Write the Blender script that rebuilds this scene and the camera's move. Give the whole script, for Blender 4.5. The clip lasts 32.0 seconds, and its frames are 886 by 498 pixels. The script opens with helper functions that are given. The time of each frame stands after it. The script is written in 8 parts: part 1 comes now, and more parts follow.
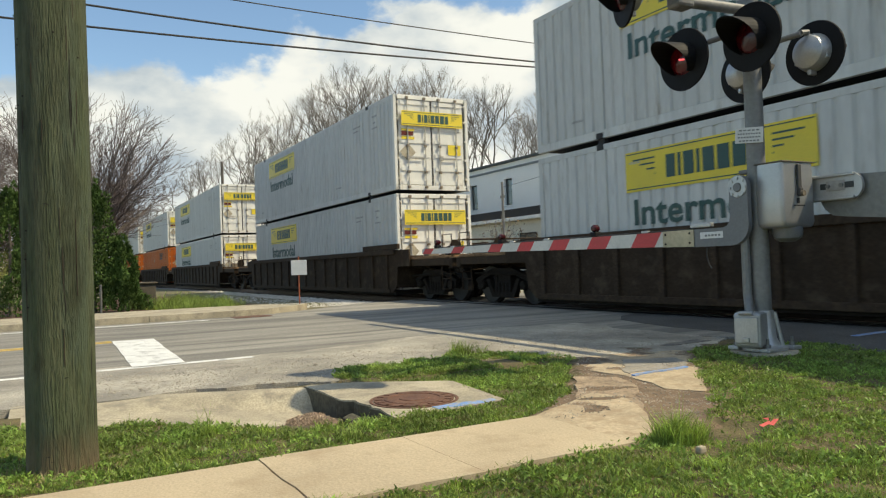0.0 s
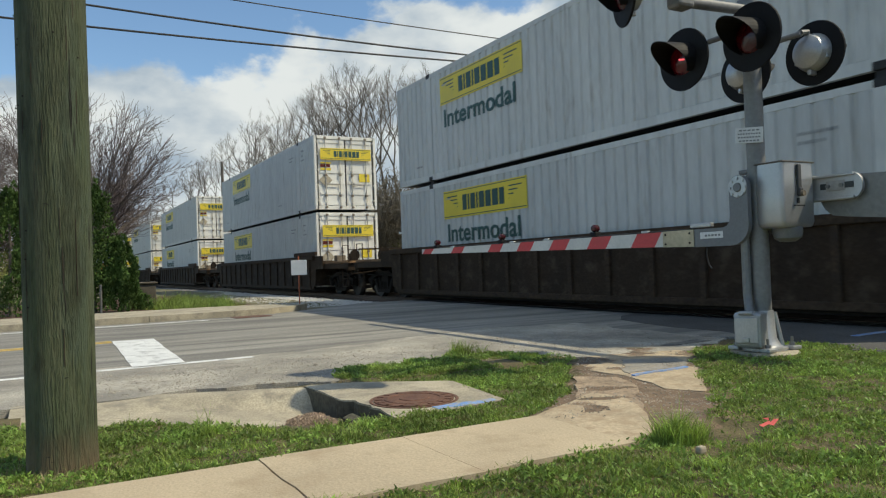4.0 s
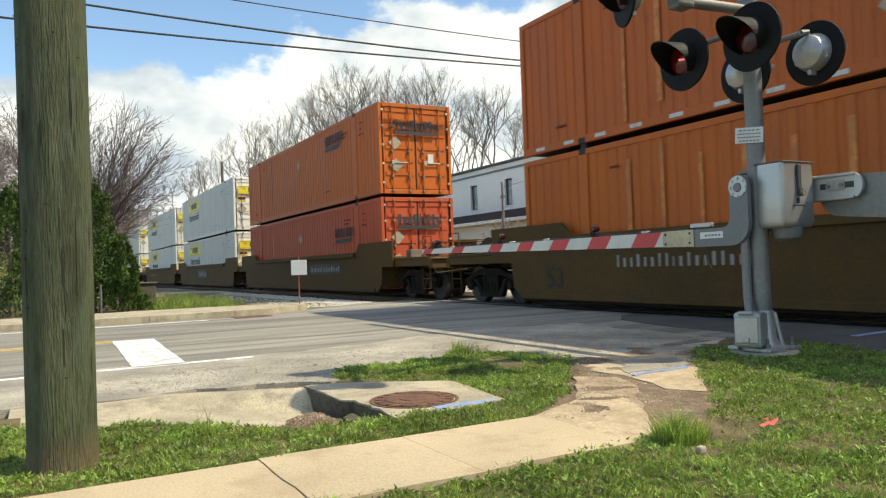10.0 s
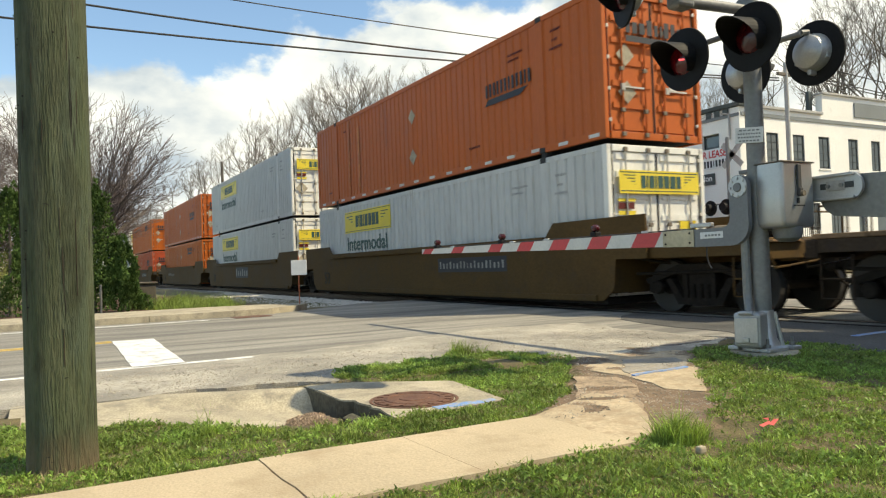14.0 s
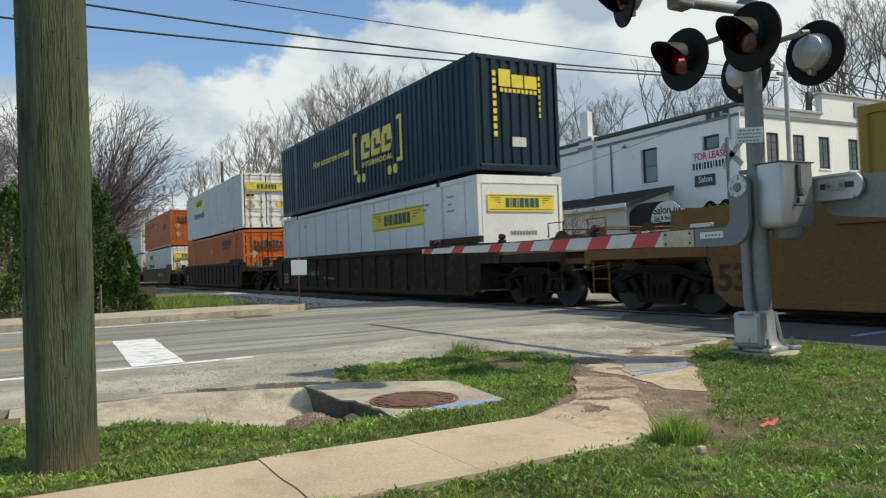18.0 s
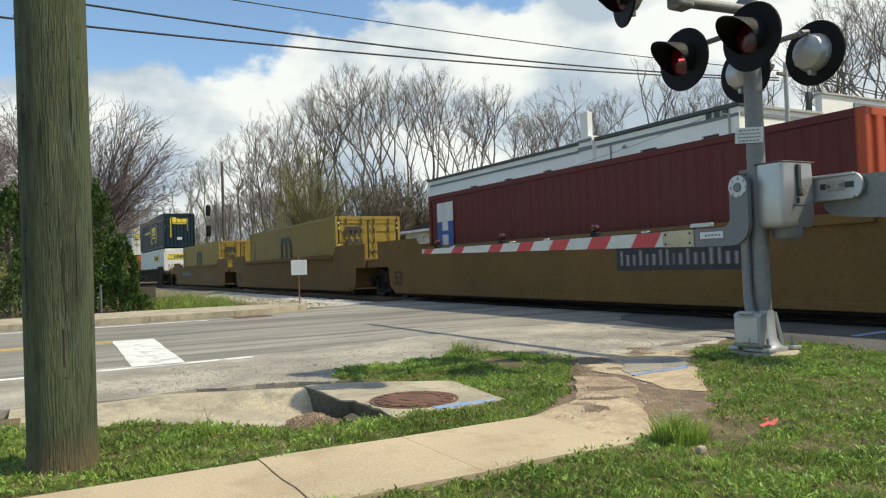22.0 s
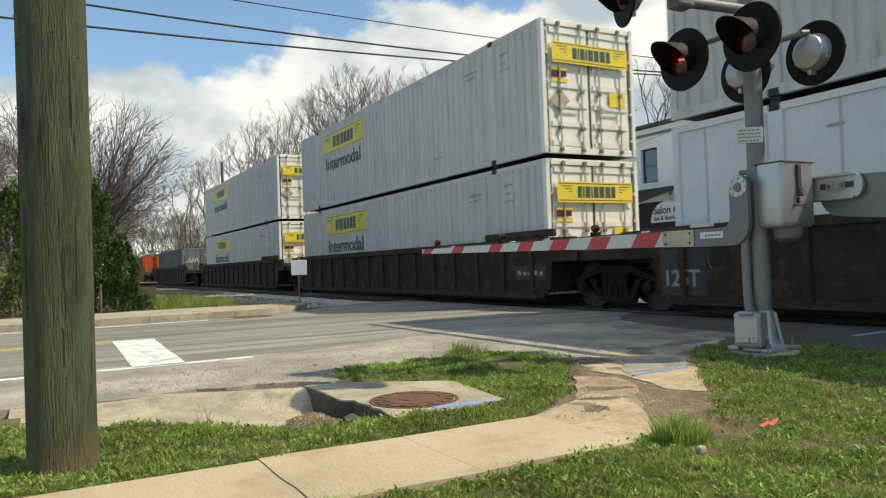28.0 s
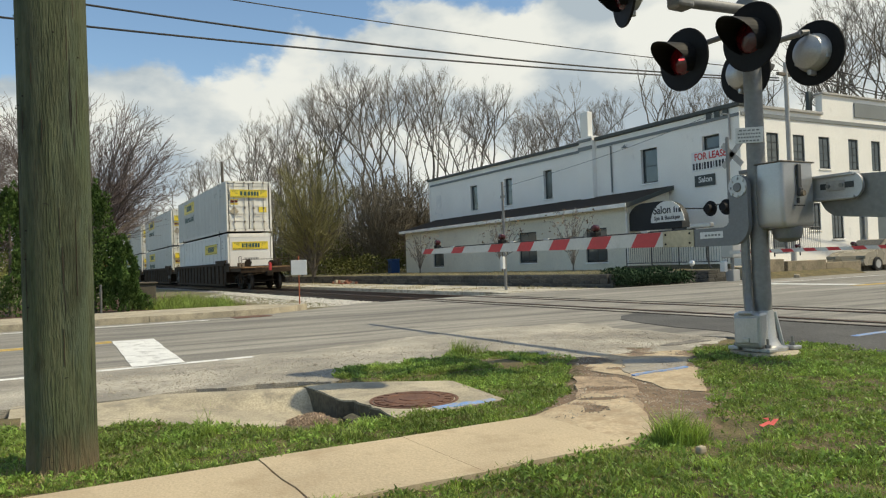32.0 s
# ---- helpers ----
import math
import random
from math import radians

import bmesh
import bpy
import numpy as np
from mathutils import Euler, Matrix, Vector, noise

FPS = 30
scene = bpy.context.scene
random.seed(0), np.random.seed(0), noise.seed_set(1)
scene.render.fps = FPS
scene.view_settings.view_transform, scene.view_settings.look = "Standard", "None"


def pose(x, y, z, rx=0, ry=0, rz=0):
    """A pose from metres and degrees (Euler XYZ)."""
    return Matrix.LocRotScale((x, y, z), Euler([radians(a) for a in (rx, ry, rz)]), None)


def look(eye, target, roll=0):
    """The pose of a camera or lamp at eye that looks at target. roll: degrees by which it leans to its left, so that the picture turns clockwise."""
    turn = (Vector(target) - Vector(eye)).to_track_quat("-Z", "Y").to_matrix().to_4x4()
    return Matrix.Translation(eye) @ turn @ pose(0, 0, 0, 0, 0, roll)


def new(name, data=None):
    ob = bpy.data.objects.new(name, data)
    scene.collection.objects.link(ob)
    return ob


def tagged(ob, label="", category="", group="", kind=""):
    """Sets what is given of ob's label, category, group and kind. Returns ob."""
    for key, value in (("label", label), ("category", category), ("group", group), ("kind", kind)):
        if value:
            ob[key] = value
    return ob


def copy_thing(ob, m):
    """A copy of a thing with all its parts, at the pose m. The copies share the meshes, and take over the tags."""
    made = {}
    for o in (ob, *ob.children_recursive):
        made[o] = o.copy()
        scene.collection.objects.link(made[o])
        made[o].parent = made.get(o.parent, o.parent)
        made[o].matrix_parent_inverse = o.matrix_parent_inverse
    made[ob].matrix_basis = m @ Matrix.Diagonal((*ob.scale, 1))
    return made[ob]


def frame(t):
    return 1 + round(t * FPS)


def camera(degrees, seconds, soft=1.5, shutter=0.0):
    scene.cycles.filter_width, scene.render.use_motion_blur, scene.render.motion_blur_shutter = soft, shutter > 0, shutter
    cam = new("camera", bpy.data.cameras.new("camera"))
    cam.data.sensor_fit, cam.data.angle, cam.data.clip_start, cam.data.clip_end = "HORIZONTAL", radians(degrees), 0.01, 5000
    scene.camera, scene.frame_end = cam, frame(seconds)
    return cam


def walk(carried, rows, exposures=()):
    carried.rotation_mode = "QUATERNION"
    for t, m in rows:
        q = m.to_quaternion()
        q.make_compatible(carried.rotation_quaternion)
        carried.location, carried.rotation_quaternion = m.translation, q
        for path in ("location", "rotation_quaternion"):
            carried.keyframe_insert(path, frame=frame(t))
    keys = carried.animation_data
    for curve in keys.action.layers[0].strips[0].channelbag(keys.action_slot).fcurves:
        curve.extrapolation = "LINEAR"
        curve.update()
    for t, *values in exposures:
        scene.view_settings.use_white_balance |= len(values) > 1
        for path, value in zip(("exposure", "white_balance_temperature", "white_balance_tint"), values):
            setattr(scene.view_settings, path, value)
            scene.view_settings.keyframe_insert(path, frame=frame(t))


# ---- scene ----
# ---- camera: a tripod beside the pavement, the track runs along x, the road along y ----
cam = camera(62.30, 32.0, soft=1.2, shutter=0.12)
EYE = Vector((0.0, -10.734, 1.013))
AHEAD = Vector((-0.87485529, 0.4839626, 0.02020954))
VIEW = look(EYE, EYE + AHEAD * 10, -2.072)
walk(cam, [(0.0, VIEW), (32.0, VIEW)], exposures=[(t, e, k, 3) for t, e, k in ((0.0, -0.16, 7000), (1.0, -0.13, 6950), (2.5, -0.31, 6800), (5.5, -0.44, 6150), (7.6, -0.38, 6150), (9.2, 0.03, 6600), (11.0, 0.20, 7150), (12.2, 0.12, 7100), (14.0, 0.12, 7200), (16.0, -0.06, 6700), (18.0, -0.34, 6350), (19.0, -0.28, 6250), (20.3, -0.07, 6350), (22.0, -0.14, 6600), (24.0, -0.08, 6850), (28.0, -0.13, 6900), (30.0, -0.18, 7000), (32.0, -0.33, 6900))])

# ---- world and sun ----
SUN = Vector((0.50, 0.66, 1.0)).normalized()
world = bpy.data.worlds.new("sky")
scene.world = world
world.use_nodes = True
wt = world.node_tree
for n in list(wt.nodes):
    wt.nodes.remove(n)


def wnode(kind):
    return wt.nodes.new(kind)


sky = wnode("ShaderNodeTexSky")
sky.sky_type, sky.sun_disc = "NISHITA", False
sky.sun_elevation, sky.sun_rotation = math.asin(SUN.z), math.atan2(SUN.x, SUN.y)
sky.air_density, sky.dust_density, sky.ozone_density = 1.0, 0.3, 3.0
coord = wnode("ShaderNodeTexCoord")
sep = wnode("ShaderNodeSeparateXYZ")
wt.links.new(coord.outputs["Generated"], sep.inputs[0])


def wmath(op, a, b=None, clamp=False):
    n = wnode("ShaderNodeMath")
    n.operation, n.use_clamp = op, clamp
    for i, v in enumerate((a, b)):
        if v is None:
            continue
        if isinstance(v, (int, float)):
            n.inputs[i].default_value = v
        else:
            wt.links.new(v, n.inputs[i])
    return n.outputs[0]


# cumulus: a bank with lumpy tops low on the dome, broken cloud above it
def cloud_noise(scale, detail, rough, squash, at):
    mp = wnode("ShaderNodeMapping")
    mp.inputs["Scale"].default_value, mp.inputs["Location"].default_value = (1.0, 1.0, squash), at
    wt.links.new(coord.outputs["Generated"], mp.inputs[0])
    n = wnode("ShaderNodeTexNoise")
    n.inputs["Scale"].default_value, n.inputs["Detail"].default_value, n.inputs["Roughness"].default_value = scale, detail, rough
    wt.links.new(mp.outputs[0], n.inputs["Vector"])
    return n.outputs[0]


lumps = cloud_noise(6.5, 10, 0.55, 1.6, (0.4, 0.1, 0.2))
broad_cloud = cloud_noise(2.2, 8, 0.55, 1.5, (0.35, 0.75, 0.1))
shade = cloud_noise(5.5, 6, 0.5, 1.9, (0.1, 0.5, 0.3))
rise = wmath("ADD", wmath("MULTIPLY", sep.outputs[0], 0.5), wmath("MULTIPLY", sep.outputs[1], 2.2))
rise = wmath("ADD", rise, wmath("MULTIPLY", wmath("MINIMUM", sep.outputs[1], 0.0), 4.0))
bank = wmath("ADD", wmath("MULTIPLY", wmath("SUBTRACT", 0.302, sep.outputs[2]), 15.0), rise)
bank = wmath("ADD", bank, wmath("MULTIPLY", wmath("SUBTRACT", lumps, 0.5), 3.4))
bank = wmath("ADD", bank, wmath("MULTIPLY", wmath("SUBTRACT", broad_cloud, 0.5), 3.0))
high = wmath("ADD", wmath("MULTIPLY", wmath("SUBTRACT", sep.outputs[2], 0.80), 3.0), wmath("MULTIPLY", wmath("SUBTRACT", broad_cloud, 0.5), 5.0))
bank = wmath("MAXIMUM", bank, wmath("MINIMUM", high, 0.45))
mask = wnode("ShaderNodeMapRange")
mask.interpolation_type = "SMOOTHSTEP"
mask.inputs["From Min"].default_value, mask.inputs["From Max"].default_value = -0.05, 0.36
wt.links.new(bank, mask.inputs["Value"])
tone = wnode("ShaderNodeValToRGB")
tone.color_ramp.elements[0].position, tone.color_ramp.elements[0].color = 0.42, (0.52, 0.60, 0.71, 1)
tone.color_ramp.elements[1].position, tone.color_ramp.elements[1].color = 0.60, (1.0, 1.0, 1.0, 1)
wt.links.new(shade, tone.inputs[0])
sky_bg, cloud_bg = wnode("ShaderNodeBackground"), wnode("ShaderNodeBackground")
wt.links.new(sky.outputs[0], sky_bg.inputs[0])
wt.links.new(tone.outputs[0], cloud_bg.inputs[0])
sky_bg.inputs[1].default_value, cloud_bg.inputs[1].default_value = 0.195, 1.07
both = wnode("ShaderNodeMixShader")
wt.links.new(mask.outputs[0], both.inputs[0])
wt.links.new(sky_bg.outputs[0], both.inputs[1])
wt.links.new(cloud_bg.outputs[0], both.inputs[2])
wt.links.new(both.outputs[0], wnode("ShaderNodeOutputWorld").inputs[0])

sun = new("sun", bpy.data.lights.new("sun", "SUN"))
sun.data.energy, sun.data.angle, sun.data.color = 5.0, radians(0.53), (1.0, 0.87, 0.67)
sun.matrix_world = look((20, 25, 40), Vector((20, 25, 40)) - SUN)


# ---- materials ----
def material(name, colour, rough=0.7, metal=0.0, vary=0.12, grain=40.0, patch=1.5, bump=0.15, stain=None,
             stain_at=0.62, stretch_by=(1, 1, 1), spread=0.0, emit=0.0, spec=0.5, depth=0.01, round_grain=False, island=0.0, glow_through=0.0):
    """A surface with fine grain and broad patches; stain: a second colour in blotches; spread: change from piece to piece."""
    m = bpy.data.materials.new(name)
    m.use_nodes = True
    t = m.node_tree
    p = t.nodes["Principled BSDF"]

    def node(kind):
        return t.nodes.new(kind)

    def link(a, b):
        t.links.new(a, b)

    co = node("ShaderNodeTexCoord")
    mp = node("ShaderNodeMapping")
    mp.inputs["Scale"].default_value = stretch_by
    link(co.outputs["Object"], mp.inputs[0])
    fine, broad = node("ShaderNodeTexNoise"), node("ShaderNodeTexNoise")
    fine.inputs["Scale"].default_value, fine.inputs["Detail"].default_value = grain, 6
    broad.inputs["Scale"].default_value, broad.inputs["Detail"].default_value = patch, 5
    link(co.outputs["Object"] if round_grain else mp.outputs[0], fine.inputs["Vector"])
    link(mp.outputs[0], broad.inputs["Vector"])

    def mix(kind, a, b, fac=1.0):
        n = node("ShaderNodeMix")
        n.data_type, n.blend_type = "RGBA", kind
        for sock, v in ((n.inputs[0], fac), (n.inputs[6], a), (n.inputs[7], b)):
            if isinstance(v, (int, float)):
                sock.default_value = v
            elif isinstance(v, tuple):
                sock.default_value = (*v, 1)
            else:
                link(v, sock)
        return n.outputs[2]

    def ramp(src, lo, hi, a=0.3, b=0.7):
        n = node("ShaderNodeMapRange")
        n.inputs["From Min"].default_value, n.inputs["From Max"].default_value = a, b
        n.inputs["To Min"].default_value, n.inputs["To Max"].default_value = lo, hi
        link(src, n.inputs[0])
        return n.outputs[0]

    def scale_by(colour_in, fac):
        n = node("ShaderNodeVectorMath")
        n.operation = "SCALE"
        if isinstance(colour_in, tuple):
            n.inputs[0].default_value = colour_in
        else:
            link(colour_in, n.inputs[0])
        link(fac, n.inputs["Scale"])
        return n.outputs[0]

    c = scale_by(colour, ramp(fine.outputs[0], 1 - vary, 1 + vary))
    c = scale_by(c, ramp(broad.outputs[0], 1 - vary, 1 + vary))
    if spread:
        info = node("ShaderNodeObjectInfo")
        c = scale_by(c, ramp(info.outputs["Random"], 1 - spread, 1 + spread, 0, 1))
    if island:
        geo = node("ShaderNodeNewGeometry")
        c = scale_by(c, ramp(geo.outputs["Random Per Island"], 1 - island, 1 + island, 0, 1))
    if stain:
        st = node("ShaderNodeTexNoise")
        st.inputs["Scale"].default_value, st.inputs["Detail"].default_value = patch * 2.3, 8
        st.inputs["Roughness"].default_value = 0.7
        off = node("ShaderNodeMapping")
        off.inputs["Location"].default_value = (7.3, 2.9, 4.1)
        link(mp.outputs[0], off.inputs[0])
        link(off.outputs[0], st.inputs["Vector"])
        c = mix("MIX", c, stain, ramp(st.outputs[0], 0, 0.85, stain_at - 0.06, stain_at + 0.10))
    link(c, p.inputs["Base Color"])
    link(ramp(broad.outputs[0], max(rough - 0.08, 0.02), min(rough + 0.08, 1)), p.inputs["Roughness"])
    p.inputs["Metallic"].default_value = metal
    p.inputs["Specular IOR Level"].default_value = spec
    if bump:
        b = node("ShaderNodeBump")
        b.inputs["Strength"].default_value, b.inputs["Distance"].default_value = bump, depth
        link(fine.outputs[0], b.inputs["Height"])
        link(b.outputs[0], p.inputs["Normal"])
    if emit:
        p.inputs["Emission Color"].default_value = (*colour, 1)
        p.inputs["Emission Strength"].default_value = emit
    if glow_through:
        thin_leaf, blend = node("ShaderNodeBsdfTranslucent"), node("ShaderNodeMixShader")
        link(scale_by(c, ramp(fine.outputs[0], 1.1, 1.3)), thin_leaf.inputs[0])
        blend.inputs[0].default_value = glow_through
        link(p.outputs[0], blend.inputs[1])
        link(thin_leaf.outputs[0], blend.inputs[2])
        link(blend.outputs[0], t.nodes["Material Output"].inputs["Surface"])
    return m


ASPHALT = material("asphalt", (0.258, 0.242, 0.210), 0.9, vary=0.36, grain=48, patch=1.1, bump=0.9, stain=(0.118, 0.113, 0.103), stain_at=0.54, stretch_by=(1, 0.09, 1), round_grain=True)
OLD_ASPHALT = material("gravelly_asphalt", (0.36, 0.332, 0.278), 0.95, vary=0.45, grain=85, patch=0.9, bump=1.0, stain=(0.25, 0.232, 0.20), stain_at=0.55)
CONCRETE = material("concrete", (0.475, 0.385, 0.26), 0.9, vary=0.13, grain=70, patch=0.9, bump=0.35, stain=(0.38, 0.295, 0.19), stain_at=0.56)
PALE_CONCRETE = material("weathered_concrete", (0.40, 0.35, 0.255), 0.92, vary=0.24, grain=60, patch=2.2, bump=0.5, stain=(0.235, 0.21, 0.165), stain_at=0.56)
# mossy concrete, darkened further for the shade in the drain mouth
DARK_CONCRETE = material("mossy_shaded_concrete", (0.088, 0.080, 0.055), 0.95, vary=0.3, grain=30, patch=4, bump=0.6, stain=(0.05, 0.048, 0.03))
WHITE_LINE = material("road_paint_white", (0.72, 0.72, 0.70), 0.8, vary=0.10, grain=60, patch=2, bump=0.3, stain=(0.27, 0.265, 0.26), stain_at=0.57)
YELLOW_LINE = material("road_paint_yellow", (0.62, 0.42, 0.09), 0.8, vary=0.12, grain=60, patch=2, bump=0.3, stain=(0.3, 0.26, 0.2), stain_at=0.6)
BLUE_MARK = material("blue_marking_paint", (0.16, 0.30, 0.60), 0.85, vary=0.2, grain=80, patch=6, stain=(0.42, 0.36, 0.27), stain_at=0.50)
SOIL = material("soil_under_grass", (0.120, 0.098, 0.045), 1.0, vary=0.35, grain=45, patch=3, bump=0.7, stain=(0.16, 0.115, 0.06), stain_at=0.62, depth=0.02)
MUD = material("damp_brown_dirt", (0.17, 0.115, 0.072), 0.85, vary=0.3, grain=60, patch=3, bump=0.6, stain=(0.30, 0.225, 0.15), stain_at=0.56)
MULCH = material("mulch", (0.09, 0.045, 0.03), 1.0, vary=0.3, grain=30, patch=2, bump=0.8)
FIELD = material("dry_scrub_ground", (0.16, 0.135, 0.07), 1.0, vary=0.3, grain=8, patch=0.4, bump=0.6, stain=(0.09, 0.10, 0.04), stain_at=0.52)
BALLAST = material("ballast_stone", (0.50, 0.475, 0.43), 0.95, vary=0.25, grain=25, patch=6, bump=0.5, spread=0.3)
BALLAST_BED = material("ballast_bed", (0.20, 0.185, 0.165), 1.0, vary=0.45, grain=28, patch=3, bump=1.0, depth=0.04)
RAIL_STEEL = material("rail_steel", (0.16, 0.105, 0.075), 0.6, 0.4, vary=0.2, grain=30, bump=0.2)
TIE_WOOD = material("creosoted_tie", (0.07, 0.055, 0.045), 0.95, vary=0.3, grain=20, patch=2, bump=0.5, spread=0.2)
POLE_WOOD = material("treated_pole_wood", (0.061, 0.077, 0.037), 0.9, vary=0.34, grain=22, patch=1.5, bump=0.9, stain=(0.105, 0.115, 0.062), stain_at=0.54, stretch_by=(5, 5, 0.55), depth=0.03)
STAINED_WALL = material("stained_terrace_concrete", (0.25, 0.205, 0.14), 0.95, vary=0.3, grain=30, patch=1.2, bump=0.4, stain=(0.12, 0.11, 0.07), stain_at=0.54)
ARM_WOOD = material("weathered_arm_end", (0.50, 0.44, 0.30), 0.7, vary=0.15, grain=20, patch=3, bump=0.1)
GALV = material("galvanised_steel", (0.21, 0.208, 0.20), 0.5, 0.4, vary=0.10, grain=25, patch=5, bump=0.05, stain=(0.27, 0.27, 0.265))
ALUMINIUM = material("cast_aluminium", (0.46, 0.46, 0.455), 0.42, 0.6, vary=0.08, grain=60, patch=4, bump=0.06)
GREY_PAINT = material("grey_signal_paint", (0.17, 0.175, 0.18), 0.5, 0.2, vary=0.08, grain=50, patch=4, bump=0.05)
BLACK_PAINT = material("flat_black_paint", (0.009, 0.009, 0.010), 0.7, vary=0.2, grain=40, patch=5, bump=0.06, spec=0.25)
RED_LENS = material("red_lens_unlit", (0.05, 0.003, 0.005), 0.15, vary=0.1, grain=60, bump=0.3)
RED_LIT = material("red_lens_lit", (0.07, 0.003, 0.005), 0.2, vary=0.05, grain=60, bump=0.2, emit=0.07)
RED_GLOW = material("red_filament", (1.0, 0.10, 0.12), 0.3, vary=0.05, bump=0, emit=1.6)
GATE_WHITE = material("gate_arm_white", (0.60, 0.59, 0.55), 0.5, vary=0.08, grain=40, patch=3, bump=0.05, stain=(0.5, 0.47, 0.42))
GATE_RED = material("gate_arm_red", (0.52, 0.045, 0.05), 0.45, vary=0.10, grain=40, patch=4, bump=0.05)
WHITE_SIGN = material("white_sign_sheet", (0.70, 0.70, 0.68), 0.5, vary=0.06, grain=40, patch=4, bump=0.03, stain=(0.5, 0.48, 0.42), stain_at=0.68)
INK = material("dark_ink", (0.03, 0.03, 0.035), 0.6, vary=0.1, bump=0)
ORANGE_POST = material("orange_post", (0.36, 0.10, 0.04), 0.7, vary=0.15, grain=30)
WIRE = material("cable_black", (0.02, 0.02, 0.022), 0.6, vary=0.1, bump=0)

JB_WHITE = material("container_white", (0.58, 0.575, 0.54), 0.5, vary=0.08, grain=14, patch=1.3, bump=0.05, stain=(0.33, 0.285, 0.225), stain_at=0.63, spread=0.07, stretch_by=(1.6, 1.6, 0.22), spec=0.25)
PLATE_WHITE = material("clean_container_white", (0.72, 0.72, 0.69), 0.5, vary=0.05, grain=14, patch=1.3, bump=0.03, stain=(0.55, 0.53, 0.48), stain_at=0.66, spec=0.25)
JB_CREAM = material("container_door_white", (0.78, 0.765, 0.70), 0.5, vary=0.06, grain=30, patch=1.6, bump=0.05, stain=(0.47, 0.36, 0.24), stain_at=0.66, spread=0.05, stretch_by=(1.5, 1.5, 0.3))
SEAM_DIRT = material("dirty_rail_grey", (0.40, 0.385, 0.36), 0.6, vary=0.15, grain=20, patch=3)
LOGO_YELLOW = material("logo_yellow", (0.76, 0.59, 0.045), 0.45, vary=0.06, grain=40, patch=2, bump=0.03, stain=(0.5, 0.36, 0.08), stain_at=0.72)
LOGO_DARK = material("logo_dark_green", (0.025, 0.075, 0.065), 0.5, vary=0.1, bump=0)
ORANGE = material("container_orange", (0.50, 0.122, 0.018), 0.5, vary=0.08, grain=30, patch=1.0, bump=0.05, stain=(0.26, 0.075, 0.03), stain_at=0.66, spread=0.08, stretch_by=(1.5, 1.5, 0.3), spec=0.25)
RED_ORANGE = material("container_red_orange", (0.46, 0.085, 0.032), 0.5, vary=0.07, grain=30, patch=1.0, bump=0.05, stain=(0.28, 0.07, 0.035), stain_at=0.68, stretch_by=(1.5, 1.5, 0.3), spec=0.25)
VERMILION = material("container_vermilion", (0.47, 0.112, 0.022), 0.5, vary=0.08, grain=30, patch=1.0, bump=0.05, stain=(0.25, 0.06, 0.025), stain_at=0.66, stretch_by=(1.5, 1.5, 0.3), spec=0.25)
NAVY = material("container_navy", (0.009, 0.025, 0.038), 0.45, vary=0.1, grain=30, patch=1.0, bump=0.05, stain=(0.02, 0.035, 0.045), stain_at=0.66, stretch_by=(1.5, 1.5, 0.3), spec=0.25)
MUSTARD = material("container_mustard", (0.29, 0.20, 0.036), 0.5, vary=0.08, grain=30, patch=1.0, bump=0.05, stain=(0.28, 0.2, 0.07), stain_at=0.68, stretch_by=(1.5, 1.5, 0.3), spec=0.25)
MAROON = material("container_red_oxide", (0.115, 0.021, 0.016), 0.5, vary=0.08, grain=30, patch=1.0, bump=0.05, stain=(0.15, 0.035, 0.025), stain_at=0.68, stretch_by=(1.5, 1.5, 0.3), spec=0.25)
SLATE = material("container_slate_grey", (0.050, 0.062, 0.072), 0.5, vary=0.08, grain=30, patch=1.0, bump=0.05, stain=(0.12, 0.12, 0.12), stain_at=0.68, stretch_by=(1.5, 1.5, 0.3), spec=0.25)
SLATE_DOOR = material("container_grey_door", (0.17, 0.185, 0.19), 0.5, vary=0.08, grain=30, patch=1.0, bump=0.05)
FADED_INK = material("faded_dark_stencil", (0.04, 0.028, 0.015), 0.8, vary=0.3, bump=0)
FADED_GREY = material("faded_grey_stencil", (0.36, 0.355, 0.34), 0.7, vary=0.2, bump=0)
STRAW = material("washed_straw", (0.46, 0.345, 0.245), 0.9, vary=0.3, bump=0, island=0.35)
DEAD_LEAF = material("dead_leaves", (0.20, 0.13, 0.07), 0.9, vary=0.3, bump=0)
GASKET = material("rubber_gasket", (0.03, 0.03, 0.03), 0.8, vary=0.1, bump=0)
ROD = material("zinc_rod", (0.52, 0.49, 0.43), 0.5, 0.3, vary=0.15, grain=30)
CAR_DARK = material("freight_car_dark_brown", (0.040, 0.0265, 0.0165), 0.75, vary=0.25, grain=25, patch=1.2, bump=0.2, stain=(0.088, 0.064, 0.042), stain_at=0.57, spec=0.15)
# ribs, chords and beams: a lighter brown than the plates between them
CAR_RIB = material("freight_car_lighter_rib", (0.056, 0.038, 0.024), 0.8, vary=0.3, grain=20, patch=2.5, bump=0.2, stain=(0.05, 0.036, 0.028), stain_at=0.56, spec=0.15)
DUSTY = material("dusty_concrete", (0.46, 0.37, 0.25), 0.95, vary=0.18, grain=45, patch=3.0, bump=0.4, stain=(0.35, 0.26, 0.165), stain_at=0.52)
CAR_BROWN = material("freight_car_brown", (0.092, 0.054, 0.018), 0.7, vary=0.16, grain=25, patch=0.8, bump=0.1, stain=(0.075, 0.05, 0.03), stain_at=0.6, spec=0.15)
